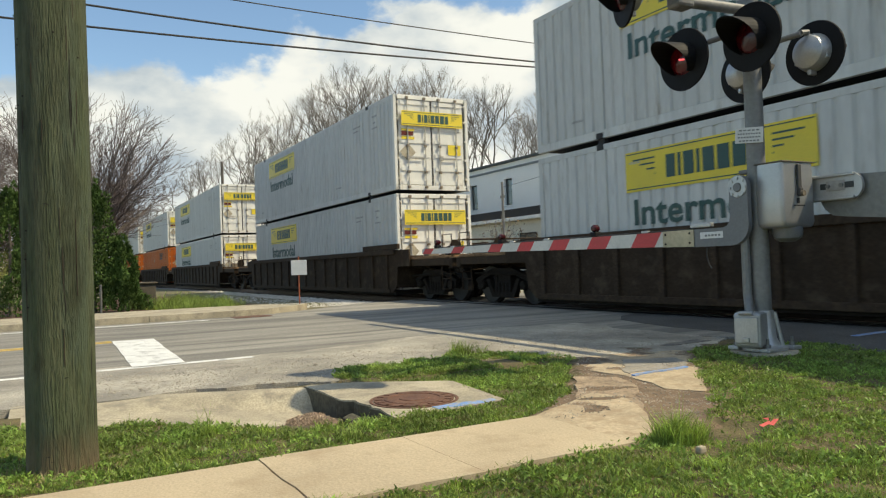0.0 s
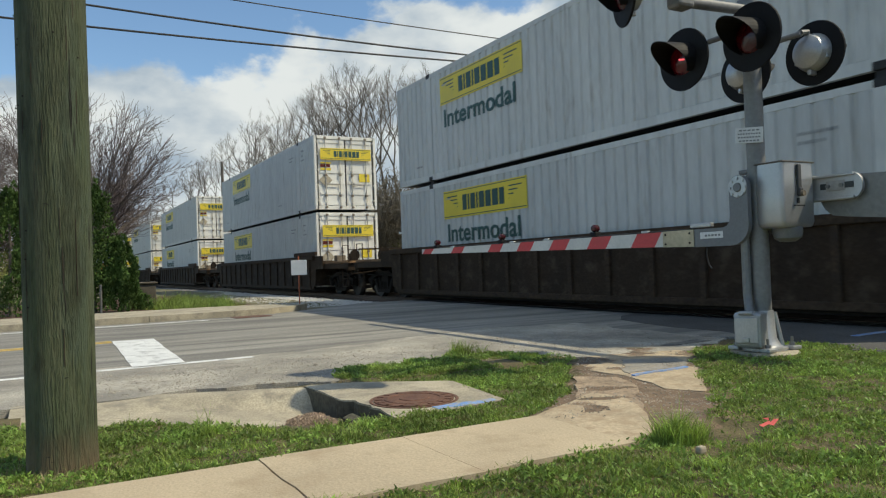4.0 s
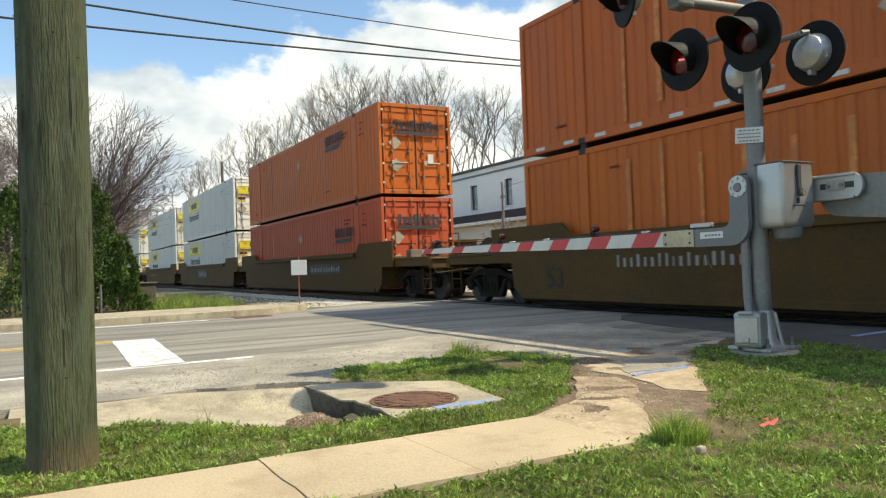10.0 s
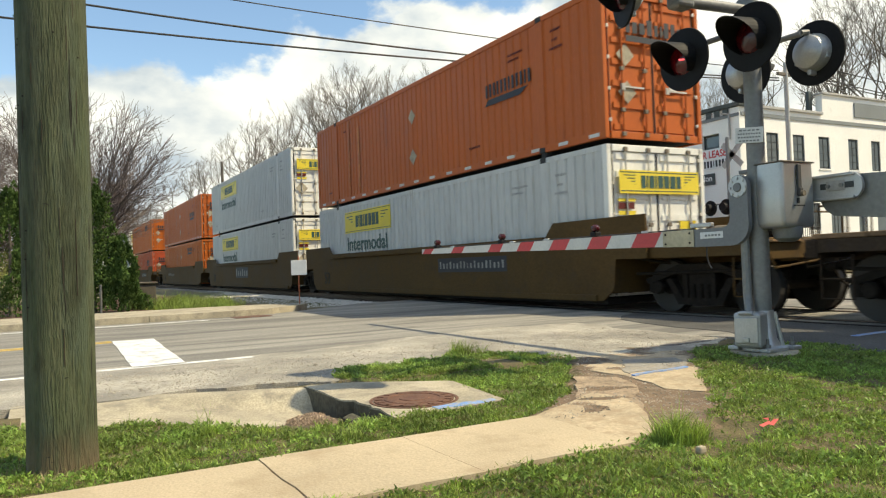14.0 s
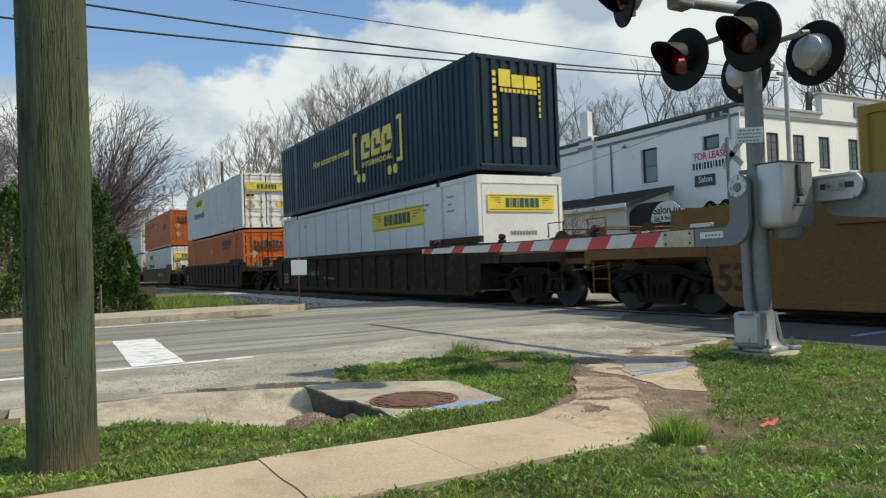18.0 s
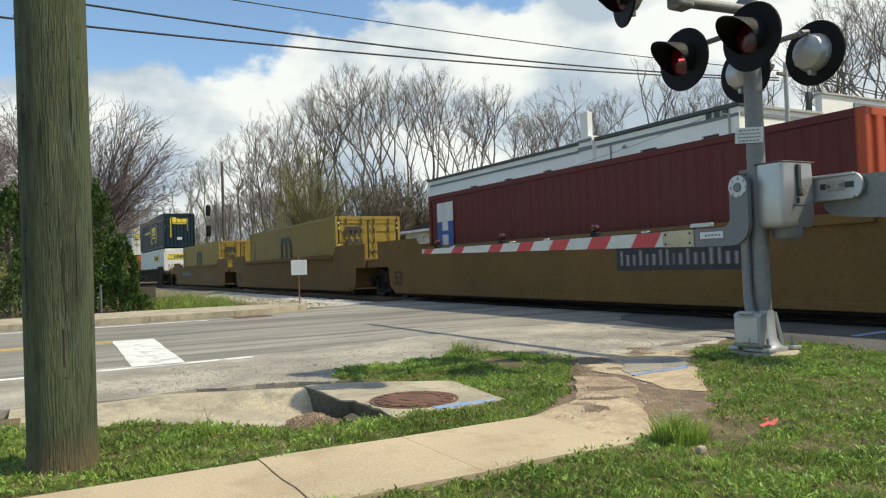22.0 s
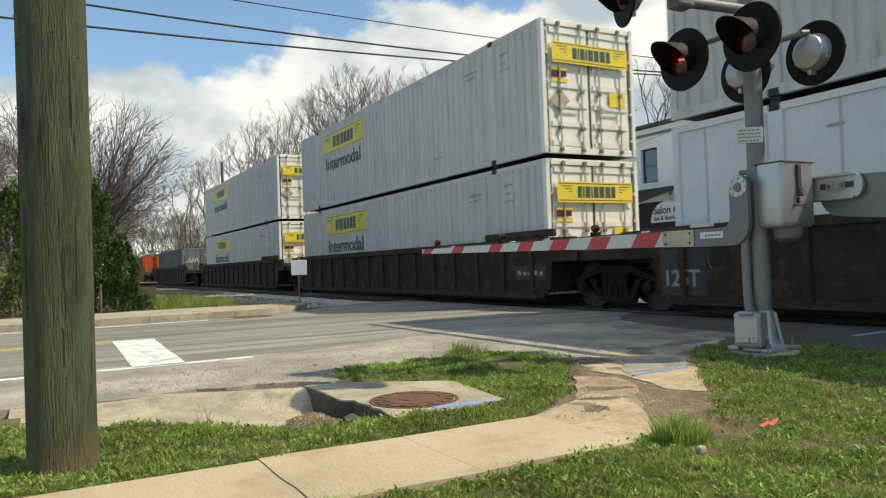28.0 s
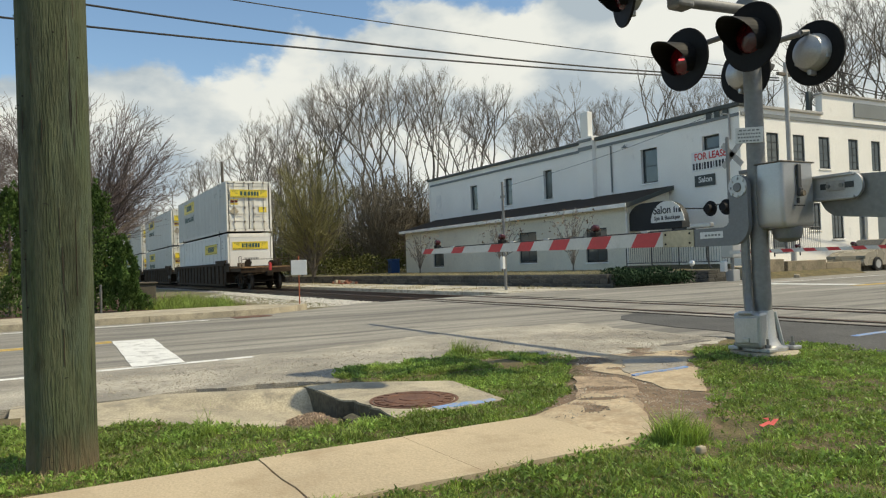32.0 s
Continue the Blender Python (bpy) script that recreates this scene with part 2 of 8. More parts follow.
CAR_TAN = material("freight_car_tan", (0.165, 0.098, 0.034), 0.7, vary=0.16, grain=25, patch=0.8, bump=0.1, stain=(0.17, 0.105, 0.05), stain_at=0.6, spec=0.15)
TRUCK_BLACK = material("truck_grime", (0.020, 0.0155, 0.0115), 0.8, vary=0.3, grain=20, patch=4, bump=0.3, spec=0.15)
TREAD = material("wheel_tread_steel", (0.04, 0.036, 0.032), 0.6, 0.2, vary=0.1, bump=0.05)
CAR_TEXT = material("stencil_white", (0.31, 0.295, 0.26), 0.7, vary=0.15, bump=0)

WALL_WHITE = material("painted_brick_white", (0.86, 0.84, 0.785), 0.8, vary=0.05, grain=18, patch=0.35, bump=0.15, stain=(0.58, 0.565, 0.53), stain_at=0.66)
WALL_CREAM = material("painted_block_cream", (0.74, 0.71, 0.60), 0.85, vary=0.07, grain=18, patch=0.5, bump=0.15, stain=(0.58, 0.55, 0.46), stain_at=0.64)
TRIM_GREY = material("grey_trim_paint", (0.20, 0.215, 0.215), 0.7, vary=0.1, grain=20, patch=1)
CAP_DARK = material("dark_coping", (0.055, 0.065, 0.06), 0.6, vary=0.15, grain=20, patch=1)
SHED_ROOF = material("shed_roof_felt", (0.045, 0.038, 0.032), 0.9, vary=0.2, grain=25, patch=1, spec=0.1)
FASCIA = material("pale_fascia", (0.80, 0.79, 0.75), 0.7, vary=0.1, grain=20)
FRAME_DARK = material("dark_window_frame", (0.03, 0.035, 0.035), 0.5, vary=0.1, bump=0)
GLASS = material("window_glass", (0.085, 0.10, 0.10), 0.06, vary=0.1, grain=2, patch=0.6, bump=0.0, spec=0.8)
BLIND = material("window_blind", (0.33, 0.33, 0.31), 0.8, vary=0.1, grain=10)
AWNING = material("black_awning_canvas", (0.012, 0.014, 0.016), 0.7, vary=0.15, grain=60)
STONE = material("dark_rubble_stone", (0.085, 0.08, 0.07), 0.95, vary=0.35, grain=9, patch=3, bump=0.9, spread=0.35, depth=0.03)
IRON = material("iron_railing", (0.05, 0.05, 0.05), 0.6, vary=0.1, bump=0)
RED_TEXT = material("red_banner_ink", (0.55, 0.03, 0.03), 0.6, vary=0.05, bump=0)
BANNER = material("banner_vinyl", (0.74, 0.74, 0.72), 0.5, vary=0.04, bump=0)
CAR_PAINT = material("champagne_car_paint", (0.36, 0.32, 0.25), 0.3, 0.4, vary=0.04, grain=60, bump=0)
CAR_GLASS = material("car_window_glass", (0.02, 0.025, 0.03), 0.05, vary=0.05, bump=0)
TYRE = material("tyre_rubber", (0.02, 0.02, 0.02), 0.9, vary=0.1, bump=0.1)
BARK = material("grey_bark", (0.125, 0.108, 0.09), 0.95, vary=0.3, grain=14, patch=3, bump=0.5, spread=0.18)
TWIG = material("bare_twigs", (0.21, 0.188, 0.165), 0.95, vary=0.2, grain=5, patch=0.8, bump=0, spread=0.15)
TWIG_BROWN = material("brown_brush_twigs", (0.16, 0.135, 0.095), 0.95, vary=0.3, grain=5, patch=0.8, bump=0, spread=0.2)
TWIG_RED = material("budding_twigs", (0.185, 0.150, 0.138), 0.95, vary=0.2, grain=5, patch=0.8, bump=0)
TWIG_GREEN = material("greening_twigs", (0.20, 0.185, 0.075), 0.95, vary=0.25, grain=5, patch=0.8, bump=0)
EVERGREEN = material("evergreen_sprays", (0.075, 0.125, 0.034), 0.8, vary=0.5, grain=12, patch=2.2, bump=0, spread=0.1, spec=0.1)
SCRUB = material("scrub_leaves", (0.10, 0.105, 0.036), 0.9, vary=0.45, grain=4, patch=0.5, bump=0, spec=0.05)
JUNIPER = material("juniper_green", (0.035, 0.06, 0.03), 0.9, vary=0.4, grain=10, patch=2, bump=0, spec=0.1)
GRASS = material("grass_blades", (0.240, 0.322, 0.068), 0.5, vary=0.40, grain=9, patch=1.6, bump=0, spec=0.4, stain=(0.25, 0.22, 0.10), stain_at=0.60, island=0.45, glow_through=0.35)
WEED = material("weed_leaves", (0.205, 0.305, 0.064), 0.5, vary=0.35, grain=7, patch=1.3, bump=0, spec=0.4, stain=(0.15, 0.16, 0.055), stain_at=0.60, island=0.5, glow_through=0.35)
DRY_GRASS = material("dry_grass", (0.36, 0.30, 0.16), 0.9, vary=0.3, grain=9, patch=1.5, bump=0)
RUST_IRON = material("rusty_cast_iron", (0.165, 0.085, 0.055), 0.75, 0.3, vary=0.25, grain=45, patch=6, bump=0.4, stain=(0.22, 0.14, 0.10))
CABINET = material("brown_utility_cabinet", (0.10, 0.085, 0.065), 0.7, vary=0.15, grain=20)
PINK = material("survey_ribbon", (0.75, 0.13, 0.11), 0.6, vary=0.2, grain=20, bump=0)
RED_BRICK = material("broken_red_brick", (0.26, 0.11, 0.07), 0.95, vary=0.25, grain=30, spread=0.2)
ROCK = material("small_rock", (0.36, 0.31, 0.23), 0.9, vary=0.2, grain=20)
BIN_BLUE = material("blue_bin_plastic", (0.02, 0.07, 0.20), 0.5, vary=0.1)


def weathered_pole():
    """Long dark checks in the green-stained wood, and the brown untreated-looking foot."""
    t = POLE_WOOD.node_tree
    p = t.nodes["Principled BSDF"]
    base = p.inputs["Base Color"].links[0].from_socket
    co = t.nodes.new("ShaderNodeTexCoord")

    def streaks(scale, at, lo, hi):
        mp, n, r = t.nodes.new("ShaderNodeMapping"), t.nodes.new("ShaderNodeTexNoise"), t.nodes.new("ShaderNodeMapRange")
        mp.inputs["Scale"].default_value, mp.inputs["Location"].default_value = scale, at
        n.inputs["Scale"].default_value, n.inputs["Detail"].default_value, n.inputs["Roughness"].default_value = 1.0, 5, 0.6
        r.inputs["From Min"].default_value, r.inputs["From Max"].default_value = lo, hi
        t.links.new(co.outputs["Object"], mp.inputs[0])
        t.links.new(mp.outputs[0], n.inputs["Vector"])
        t.links.new(n.outputs[0], r.inputs[0])
        return r.outputs[0]

    def over(a, colour, fac):
        n = t.nodes.new("ShaderNodeMix")
        n.data_type = "RGBA"
        t.links.new(fac, n.inputs[0])
        t.links.new(a, n.inputs[6])
        n.inputs[7].default_value = (*colour, 1)
        return n.outputs[2]

    def times(a, b):
        n = t.nodes.new("ShaderNodeMath")
        n.operation = "MULTIPLY"
        for k, v in enumerate((a, b)):
            if isinstance(v, float):
                n.inputs[k].default_value = v
            else:
                t.links.new(v, n.inputs[k])
        return n.outputs[0]

    c = over(base, (0.110, 0.128, 0.072), times(streaks((20, 20, 1.6), (3, 1, 0), 0.50, 0.66), 0.6))
    c = over(c, (0.078, 0.108, 0.075), times(streaks((5, 5, 0.9), (8, 2, 5), 0.55, 0.64), 0.5))
    c = over(c, (0.030, 0.036, 0.015), times(streaks((8, 8, 2.6), (4, 9, 3), 0.52, 0.62), 0.65))
    sep_z, foot = t.nodes.new("ShaderNodeSeparateXYZ"), t.nodes.new("ShaderNodeMapRange")
    t.links.new(co.outputs["Object"], sep_z.inputs[0])
    foot.inputs["From Min"].default_value, foot.inputs["From Max"].default_value = 0.24, 0.02
    t.links.new(sep_z.outputs[2], foot.inputs[0])
    c = over(c, (0.150, 0.112, 0.062), times(foot.outputs[0], streaks((14, 14, 1.6), (1, 6, 2), 0.36, 0.52)))
    c = over(c, (0.012, 0.013, 0.007), streaks((30, 30, 1.5), (5, 5, 1), 0.63, 0.68))
    c = over(c, (0.020, 0.021, 0.012), streaks((9, 9, 22), (2, 7, 4), 0.68, 0.72))
    t.links.new(c, p.inputs["Base Color"])


weathered_pole()
DARK_ASPHALT = material("newer_dark_asphalt", (0.078, 0.076, 0.072), 0.9, vary=0.36, grain=48, patch=1.1, bump=0.9, stain=(0.10, 0.098, 0.092), stain_at=0.60, round_grain=True)
RUBBED = material("rubbed_orange_paint", (0.55, 0.20, 0.045), 0.6, vary=0.25, grain=12, patch=2.0, bump=0, stain=(0.48, 0.12, 0.022), stain_at=0.50)
KEEPER = material("grimy_door_fitting", (0.20, 0.165, 0.12), 0.7, 0.2, vary=0.3, grain=30)
HOUSING = material("satin_cast_housing", (0.43, 0.43, 0.43), 0.36, 0.65, vary=0.05, grain=70, patch=3, bump=0.03, stain=(0.36, 0.36, 0.355), stain_at=0.6)
RUSTY_DECK = material("rusty_deck_plate", (0.25, 0.155, 0.085), 0.85, vary=0.3, grain=20, patch=2, bump=0.2, stain=(0.08, 0.05, 0.03), stain_at=0.56, spec=0.15)


# ---- mesh helpers ----
class Shape:
    """Collects boxes, tubes and prisms into one mesh."""

    def __init__(self):
        self.v, self.f = [], []

    def add(self, verts, faces):
        k = len(self.v)
        self.v += [tuple(p) for p in verts]
        self.f += [tuple(i + k for i in f) for f in faces]
        return self

    def box(self, x0, x1, y0, y1, z0, z1):
        self.add([(x, y, z) for x in (x0, x1) for y in (y0, y1) for z in (z0, z1)],
                 [(0, 1, 3, 2), (4, 6, 7, 5), (0, 4, 5, 1), (2, 3, 7, 6), (0, 2, 6, 4), (1, 5, 7, 3)])
        return self

    def cbox(self, x0, x1, y0, y1, z0, z1, c=0.01):
        """A box with chamfered edges."""
        bm = bmesh.new()
        bmesh.ops.create_cube(bm, size=1)
        for p in bm.verts:
            p.co = (x0 if p.co.x < 0 else x1, y0 if p.co.y < 0 else y1, z0 if p.co.z < 0 else z1)
        bmesh.ops.bevel(bm, geom=bm.edges[:] + bm.verts[:], offset=c, segments=2, affect="EDGES", profile=0.5)
        bm.verts.index_update()
        self.add([p.co for p in bm.verts], [[q.index for q in f.verts] for f in bm.faces])
        bm.free()
        return self

    def tube(self, a, b, r0, r1=None, n=10, caps=True):
        r1 = r0 if r1 is None else r1
        a, b = Vector(a), Vector(b)
        w = (b - a).normalized()
        u = w.orthogonal().normalized()
        s = w.cross(u)
        ring = [(math.cos(2 * math.pi * i / n), math.sin(2 * math.pi * i / n)) for i in range(n)]
        vs = [p + (u * c + s * d) * r for p, r in ((a, r0), (b, r1)) for c, d in ring]
        fs = [(i, (i + 1) % n, n + (i + 1) % n, n + i) for i in range(n)]
        if caps:
            fs += [tuple(range(n))[::-1], tuple(range(n, 2 * n))]
        return self.add(vs, fs)

    def path(self, pts, r, n=6):
        """A tube swept along points in one piece."""
        pts = [Vector(p) for p in pts]
        vs, fs = [], []
        u = (pts[1] - pts[0]).orthogonal().normalized()
        for i, p in enumerate(pts):
            w = (pts[min(i + 1, len(pts) - 1)] - pts[max(i - 1, 0)]).normalized()
            u = (u - w * u.dot(w)).normalized()
            s = w.cross(u)
            vs += [p + (u * math.cos(2 * math.pi * k / n) + s * math.sin(2 * math.pi * k / n)) * r for k in range(n)]
        for i in range(len(pts) - 1):
            fs += [(i * n + k, i * n + (k + 1) % n, (i + 1) * n + (k + 1) % n, (i + 1) * n + k) for k in range(n)]
        m = (len(pts) - 1) * n
        fs += [tuple(range(n))[::-1], tuple(range(m, m + n))]
        return self.add(vs, fs)

    def prism(self, outline, axis, lo, hi):
        """An outline in the two other axes, pushed from lo to hi along axis 0, 1 or 2."""
        n = len(outline)

        def at(p, d):
            q = list(p)
            q.insert(axis, d)
            return tuple(q)

        vs = [at(p, lo) for p in outline] + [at(p, hi) for p in outline]
        return self.add(vs, [tuple(range(n))[::-1], tuple(range(n, 2 * n))] + [(i, (i + 1) % n, n + (i + 1) % n, n + i) for i in range(n)])

    def lathe(self, profile, n=20, centre=(0, 0, 0), axis="z"):
        """Rings of (radius, height) turned about an axis through centre."""
        c = Vector(centre)
        vs, fs = [], []
        for r, h in profile:
            for i in range(n):
                a, b = r * math.cos(2 * math.pi * i / n), r * math.sin(2 * math.pi * i / n)
                vs.append(c + Vector({"z": (a, b, h), "y": (a, h, b), "x": (h, a, b)}[axis]))
        for k in range(len(profile) - 1):
            fs += [(k * n + i, k * n + (i + 1) % n, (k + 1) * n + (i + 1) % n, (k + 1) * n + i) for i in range(n)]
        fs += [tuple(range(n))[::-1], tuple(range((len(profile) - 1) * n, len(profile) * n))]
        return self.add(vs, fs)

    def mesh(self, name, smooth=False):
        me = bpy.data.meshes.new(name)
        me.from_pydata(self.v, [], self.f)
        bm = bmesh.new()
        bm.from_mesh(me)
        bmesh.ops.recalc_face_normals(bm, faces=bm.faces)
        bm.to_mesh(me)
        bm.free()
        if smooth:
            me.polygons.foreach_set("use_smooth", [True] * len(me.polygons))
            me.set_sharp_from_angle(angle=radians(35))
        return me


def part(name, shape, mat, parent, label="", smooth=False, at=None):
    me = shape if isinstance(shape, bpy.types.Mesh) else shape.mesh(name, smooth)
    if mat and not me.materials:
        me.materials.append(mat)
    ob = new(name, me)
    ob.parent = parent
    if at is not None:
        ob.matrix_basis = at
    if label:
        tagged(ob, label)
    return ob


def thing(name, m, label, category, group="", kind=""):
    """An empty at the base of a thing, to carry its parts."""
    ob = new(name)
    ob.empty_display_size = 0.2
    ob.matrix_basis = m
    return tagged(ob, label, category, group, kind)


def solid(name, shape, mat, label, category="", group="", kind="", smooth=False, at=None):
    ob = part(name, shape, mat, None, "", smooth, at)
    return tagged(ob, label, category, group, kind)


def letters(text, size, mat_name="lettering", depth=0.004):
    """A flat mesh of words in the built-in font, standing in the x-z plane and read from -y."""
    cu = bpy.data.curves.new(mat_name, "FONT")
    cu.body, cu.size, cu.extrude, cu.align_x, cu.offset = text, size, depth, "CENTER", size * 0.018
    ob = bpy.data.objects.new("wording", cu)
    me = bpy.data.meshes.new_from_object(ob)
    bpy.data.objects.remove(ob)
    me.transform(Matrix.Rotation(radians(90), 4, "X"))
    return me


def bars(shape, x0, x1, z0, z1, y, widths, thick=0.006, gap=0.42, slots=True):
    """A row of plain upright bars between x0 and x1, standing out of the plane y towards -y."""
    total = sum(widths) + gap * (len(widths) - 1)
    k = (x1 - x0) / total
    x = x0
    for i, w in enumerate(widths):
        e = x + w * k
        top = z0 + (z1 - z0) * (1.0 if (i * 5) % 7 < 3 or not slots else 0.74)
        shape.box(x, e, y - thick, y, z0, top)
        x = e + gap * k
    return shape


def holed(shape, width, height, thick, holes):
    """A wall in the x-z plane (front at y=0, back at y=thick) with rectangular openings (x0, x1, z0, z1)."""
    xs = sorted({0, width, *[h[0] for h in holes], *[h[1] for h in holes]})
    zs = sorted({0, height, *[h[2] for h in holes], *[h[3] for h in holes]})

    def is_open(a, b):
        return a < 0 or b < 0 or a >= len(xs) - 1 or b >= len(zs) - 1 or any(
            h[0] <= (xs[a] + xs[a + 1]) / 2 <= h[1] and h[2] <= (zs[b] + zs[b + 1]) / 2 <= h[3] for h in holes)

    for i in range(len(xs) - 1):
        for j in range(len(zs) - 1):
            if is_open(i, j):
                continue
            a, b, c, d = xs[i], xs[i + 1], zs[j], zs[j + 1]
            shape.add([(a, 0, c), (b, 0, c), (b, 0, d), (a, 0, d)], [(0, 1, 2, 3)])
            shape.add([(a, thick, c), (b, thick, c), (b, thick, d), (a, thick, d)], [(3, 2, 1, 0)])
            if is_open(i - 1, j):
                shape.add([(a, 0, c), (a, 0, d), (a, thick, d), (a, thick, c)], [(0, 1, 2, 3)])
            if is_open(i + 1, j):
                shape.add([(b, 0, c), (b, thick, c), (b, thick, d), (b, 0, d)], [(0, 1, 2, 3)])
            if is_open(i, j - 1):
                shape.add([(a, 0, c), (a, thick, c), (b, thick, c), (b, 0, c)], [(0, 1, 2, 3)])
            if is_open(i, j + 1):
                shape.add([(a, 0, d), (b, 0, d), (b, thick, d), (a, thick, d)], [(0, 1, 2, 3)])
    return shape


def wobble(x, y, k=1.0):
    return noise.noise(Vector((x * k, y * k, 0.37)))


def inside(x, y, poly):
    hit, n = False, len(poly)
    for i in range(n):
        (x0, y0), (x1, y1) = poly[i], poly[i - 1]
        if (y0 > y) != (y1 > y) and x < (x1 - x0) * (y - y0) / (y1 - y0) + x0:
            hit = not hit
    return hit


# ---- ground, road, pavement, track ----
PATH_MUD = [(-6.0, -5.85), (-5.3, -6.5), (-4.53, -7.12), (-3.95, -7.95), (-3.64, -7.86), (-3.16, -7.67), (-3.12, -7.05),
            (-3.80, -6.32), (-4.95, -5.28), (-5.7, -4.6), (-6.4, -5.1)]
ISLAND = [(-6.34, -8.40), (-6.70, -8.28), (-6.88, -8.05), (-6.76, -7.60), (-6.92, -7.40), (-6.92, -7.00), (-7.28, -6.62), (-6.85, -6.50), (-6.05, -5.92),
          (-5.20, -6.57), (-4.35, -7.35), (-4.02, -7.75), (-4.42, -7.80), (-5.45, -7.66), (-5.78, -8.03), (-6.00, -8.28)]
SLAB = [(-6.05, -8.77), (-5.45, -7.68), (-4.45, -7.80), (-4.40, -8.50), (-4.39, -8.72)]
APRON = [(-6.75, -10.9), (-6.62, -9.6), (-6.18, -8.72), (-5.23, -9.02), (-4.74, -9.30), (-4.66, -9.63), (-5.35, -10.2), (-5.6, -10.9)]


PIT = [(-6.60, -10.8), (-6.52, -9.6), (-6.12, -8.9), (-5.85, -8.45), (-5.35, -7.9), (-4.60, -8.0), (-4.56, -8.6), (-4.62, -8.95), (-4.80, -9.45), (-5.4, -10.05), (-5.65, -10.8)]


def ground_height(x, y):
    """The lie of the land: flat road and track, a low verge towards the eye, a planted terrace beyond the track."""
    if y > 6.7 and x < -19.35 and y < 20.5:
        return 0.42
    if y > 6.7:
        return -0.05
    if x < -17.0 and y < -2.5:
        return -0.03
    if x < -5.9 and inside(x, y, ISLAND):
        return 0.012 + 0.012 * wobble(x, y, 3.0)
    if x > -6.3 and y < -3.4:
        z = -0.012 + 0.012 * wobble(x, y, 1.3) + 0.008 * wobble(x, y, 4.0)
        if x > -3.0 or y > -6.4:
            rim = min(1.0, max(0.0, (x + 2.98) / 0.35)) if y < -6.4 else 0.3
            z += rim * (0.030 * wobble(x, y, 2.1) + 0.016 * wobble(x + 4, y, 6.3))
        if -9.0 < y < -7.6:
            z += 0.024 * max(0.0, 1 - abs(x + 4.28) / 0.25)
        d = math.hypot(x + 4.7, y + 4.7)
        z += 0.07 * max(0.0, 1 - d / 1.4)
        if inside(x, y, PATH_MUD):
            z = 0.006 + 0.016 * wobble(x, y, 2.6) + 0.007 * wobble(x, y, 8)
        if inside(x, y, PIT):
            z = -0.34
        return z
    if abs(y) < 4 and x < -17.5:
        return -0.34
    return -0.06


def axis(fine_lo, fine_hi, step, *coarse):
    return sorted({*[round(fine_lo + i * step, 4) for i in range(int((fine_hi - fine_lo) / step) + 1)], *coarse})


def build_ground():
    xs = axis(-8.0, 0.4, 0.09, -3000, -1200, -500, -250, -160, -110, -80, -60, -45, -36, -30, -26, -22, -19.4, -19.34, -19, -17.5, -17.0, -16.4, -14, -11, 2, 5, 9, 15, 25, 50, 120, 400, 1200, 3000)
    ys = axis(-12.4, -3.2, 0.09, -3000, -1200, -400, -150, -70, -40, -25, -18, -14, -2.4, -1, 0, 1, 2.5, 4.0, 5, 6.66, 6.72, 8.7, 11, 16, 20.45, 20.55, 25, 40, 70, 130, 260, 600, 1500, 3000)
    vs = [(x, y, ground_height(x, y)) for x in xs for y in ys]
    n = len(ys)
    fs, kinds = [], []
    for i in range(len(xs) - 1):
        for j in range(n - 1):
            fs.append((i * n + j, (i + 1) * n + j, (i + 1) * n + j + 1, i * n + j + 1))
            x, y = (xs[i] + xs[i + 1]) / 2, (ys[j] + ys[j + 1]) / 2
            jx, jy = x + 0.16 * wobble(x, y, 5), y + 0.16 * wobble(y, x, 5)
            near = x > -8 and y < -3 and x < 6 and y > -25
            kinds.append(1 if near and (inside(jx, jy, PATH_MUD) or inside(x, y, APRON) or inside(x, y, SLAB)) else 0 if near else 3 if x < -17 and -16 < y < -5 and x > -40 else 2)
    me = bpy.data.meshes.new("ground")
    me.from_pydata(vs, [], fs)
    for m in (SOIL, MUD, FIELD, MULCH):
        me.materials.append(m)
    me.polygons.foreach_set("material_index", kinds)
    me.polygons.foreach_set("use_smooth", [True] * len(fs))
    tagged(new("ground", me), "grassy verge soil and dry scrub ground reaching the horizon", "ground", kind="structure")


build_ground()


def sheet(name, outline, z0, z1, mat, label, category="", jitter=0.0, step=0.25, kind="structure", parent=None):
    """A slab with an upper face and sides from an outline; its edge is broken up by jitter."""
    pts = []
    for a, b in zip(outline, outline[1:] + outline[:1]):
        k = max(1, int(math.dist(a, b) / step)) if jitter else 1
        for i in range(k):
            x, y = a[0] + (b[0] - a[0]) * i / k, a[1] + (b[1] - a[1]) * i / k
            pts.append((x + jitter * wobble(x, y, 3.1), y + jitter * wobble(y + 9, x, 3.1)))
    ob = part(name, Shape().prism(pts, 2, z0, z1), mat, parent)
    return tagged(ob, label, category, kind=kind) if not parent else ob


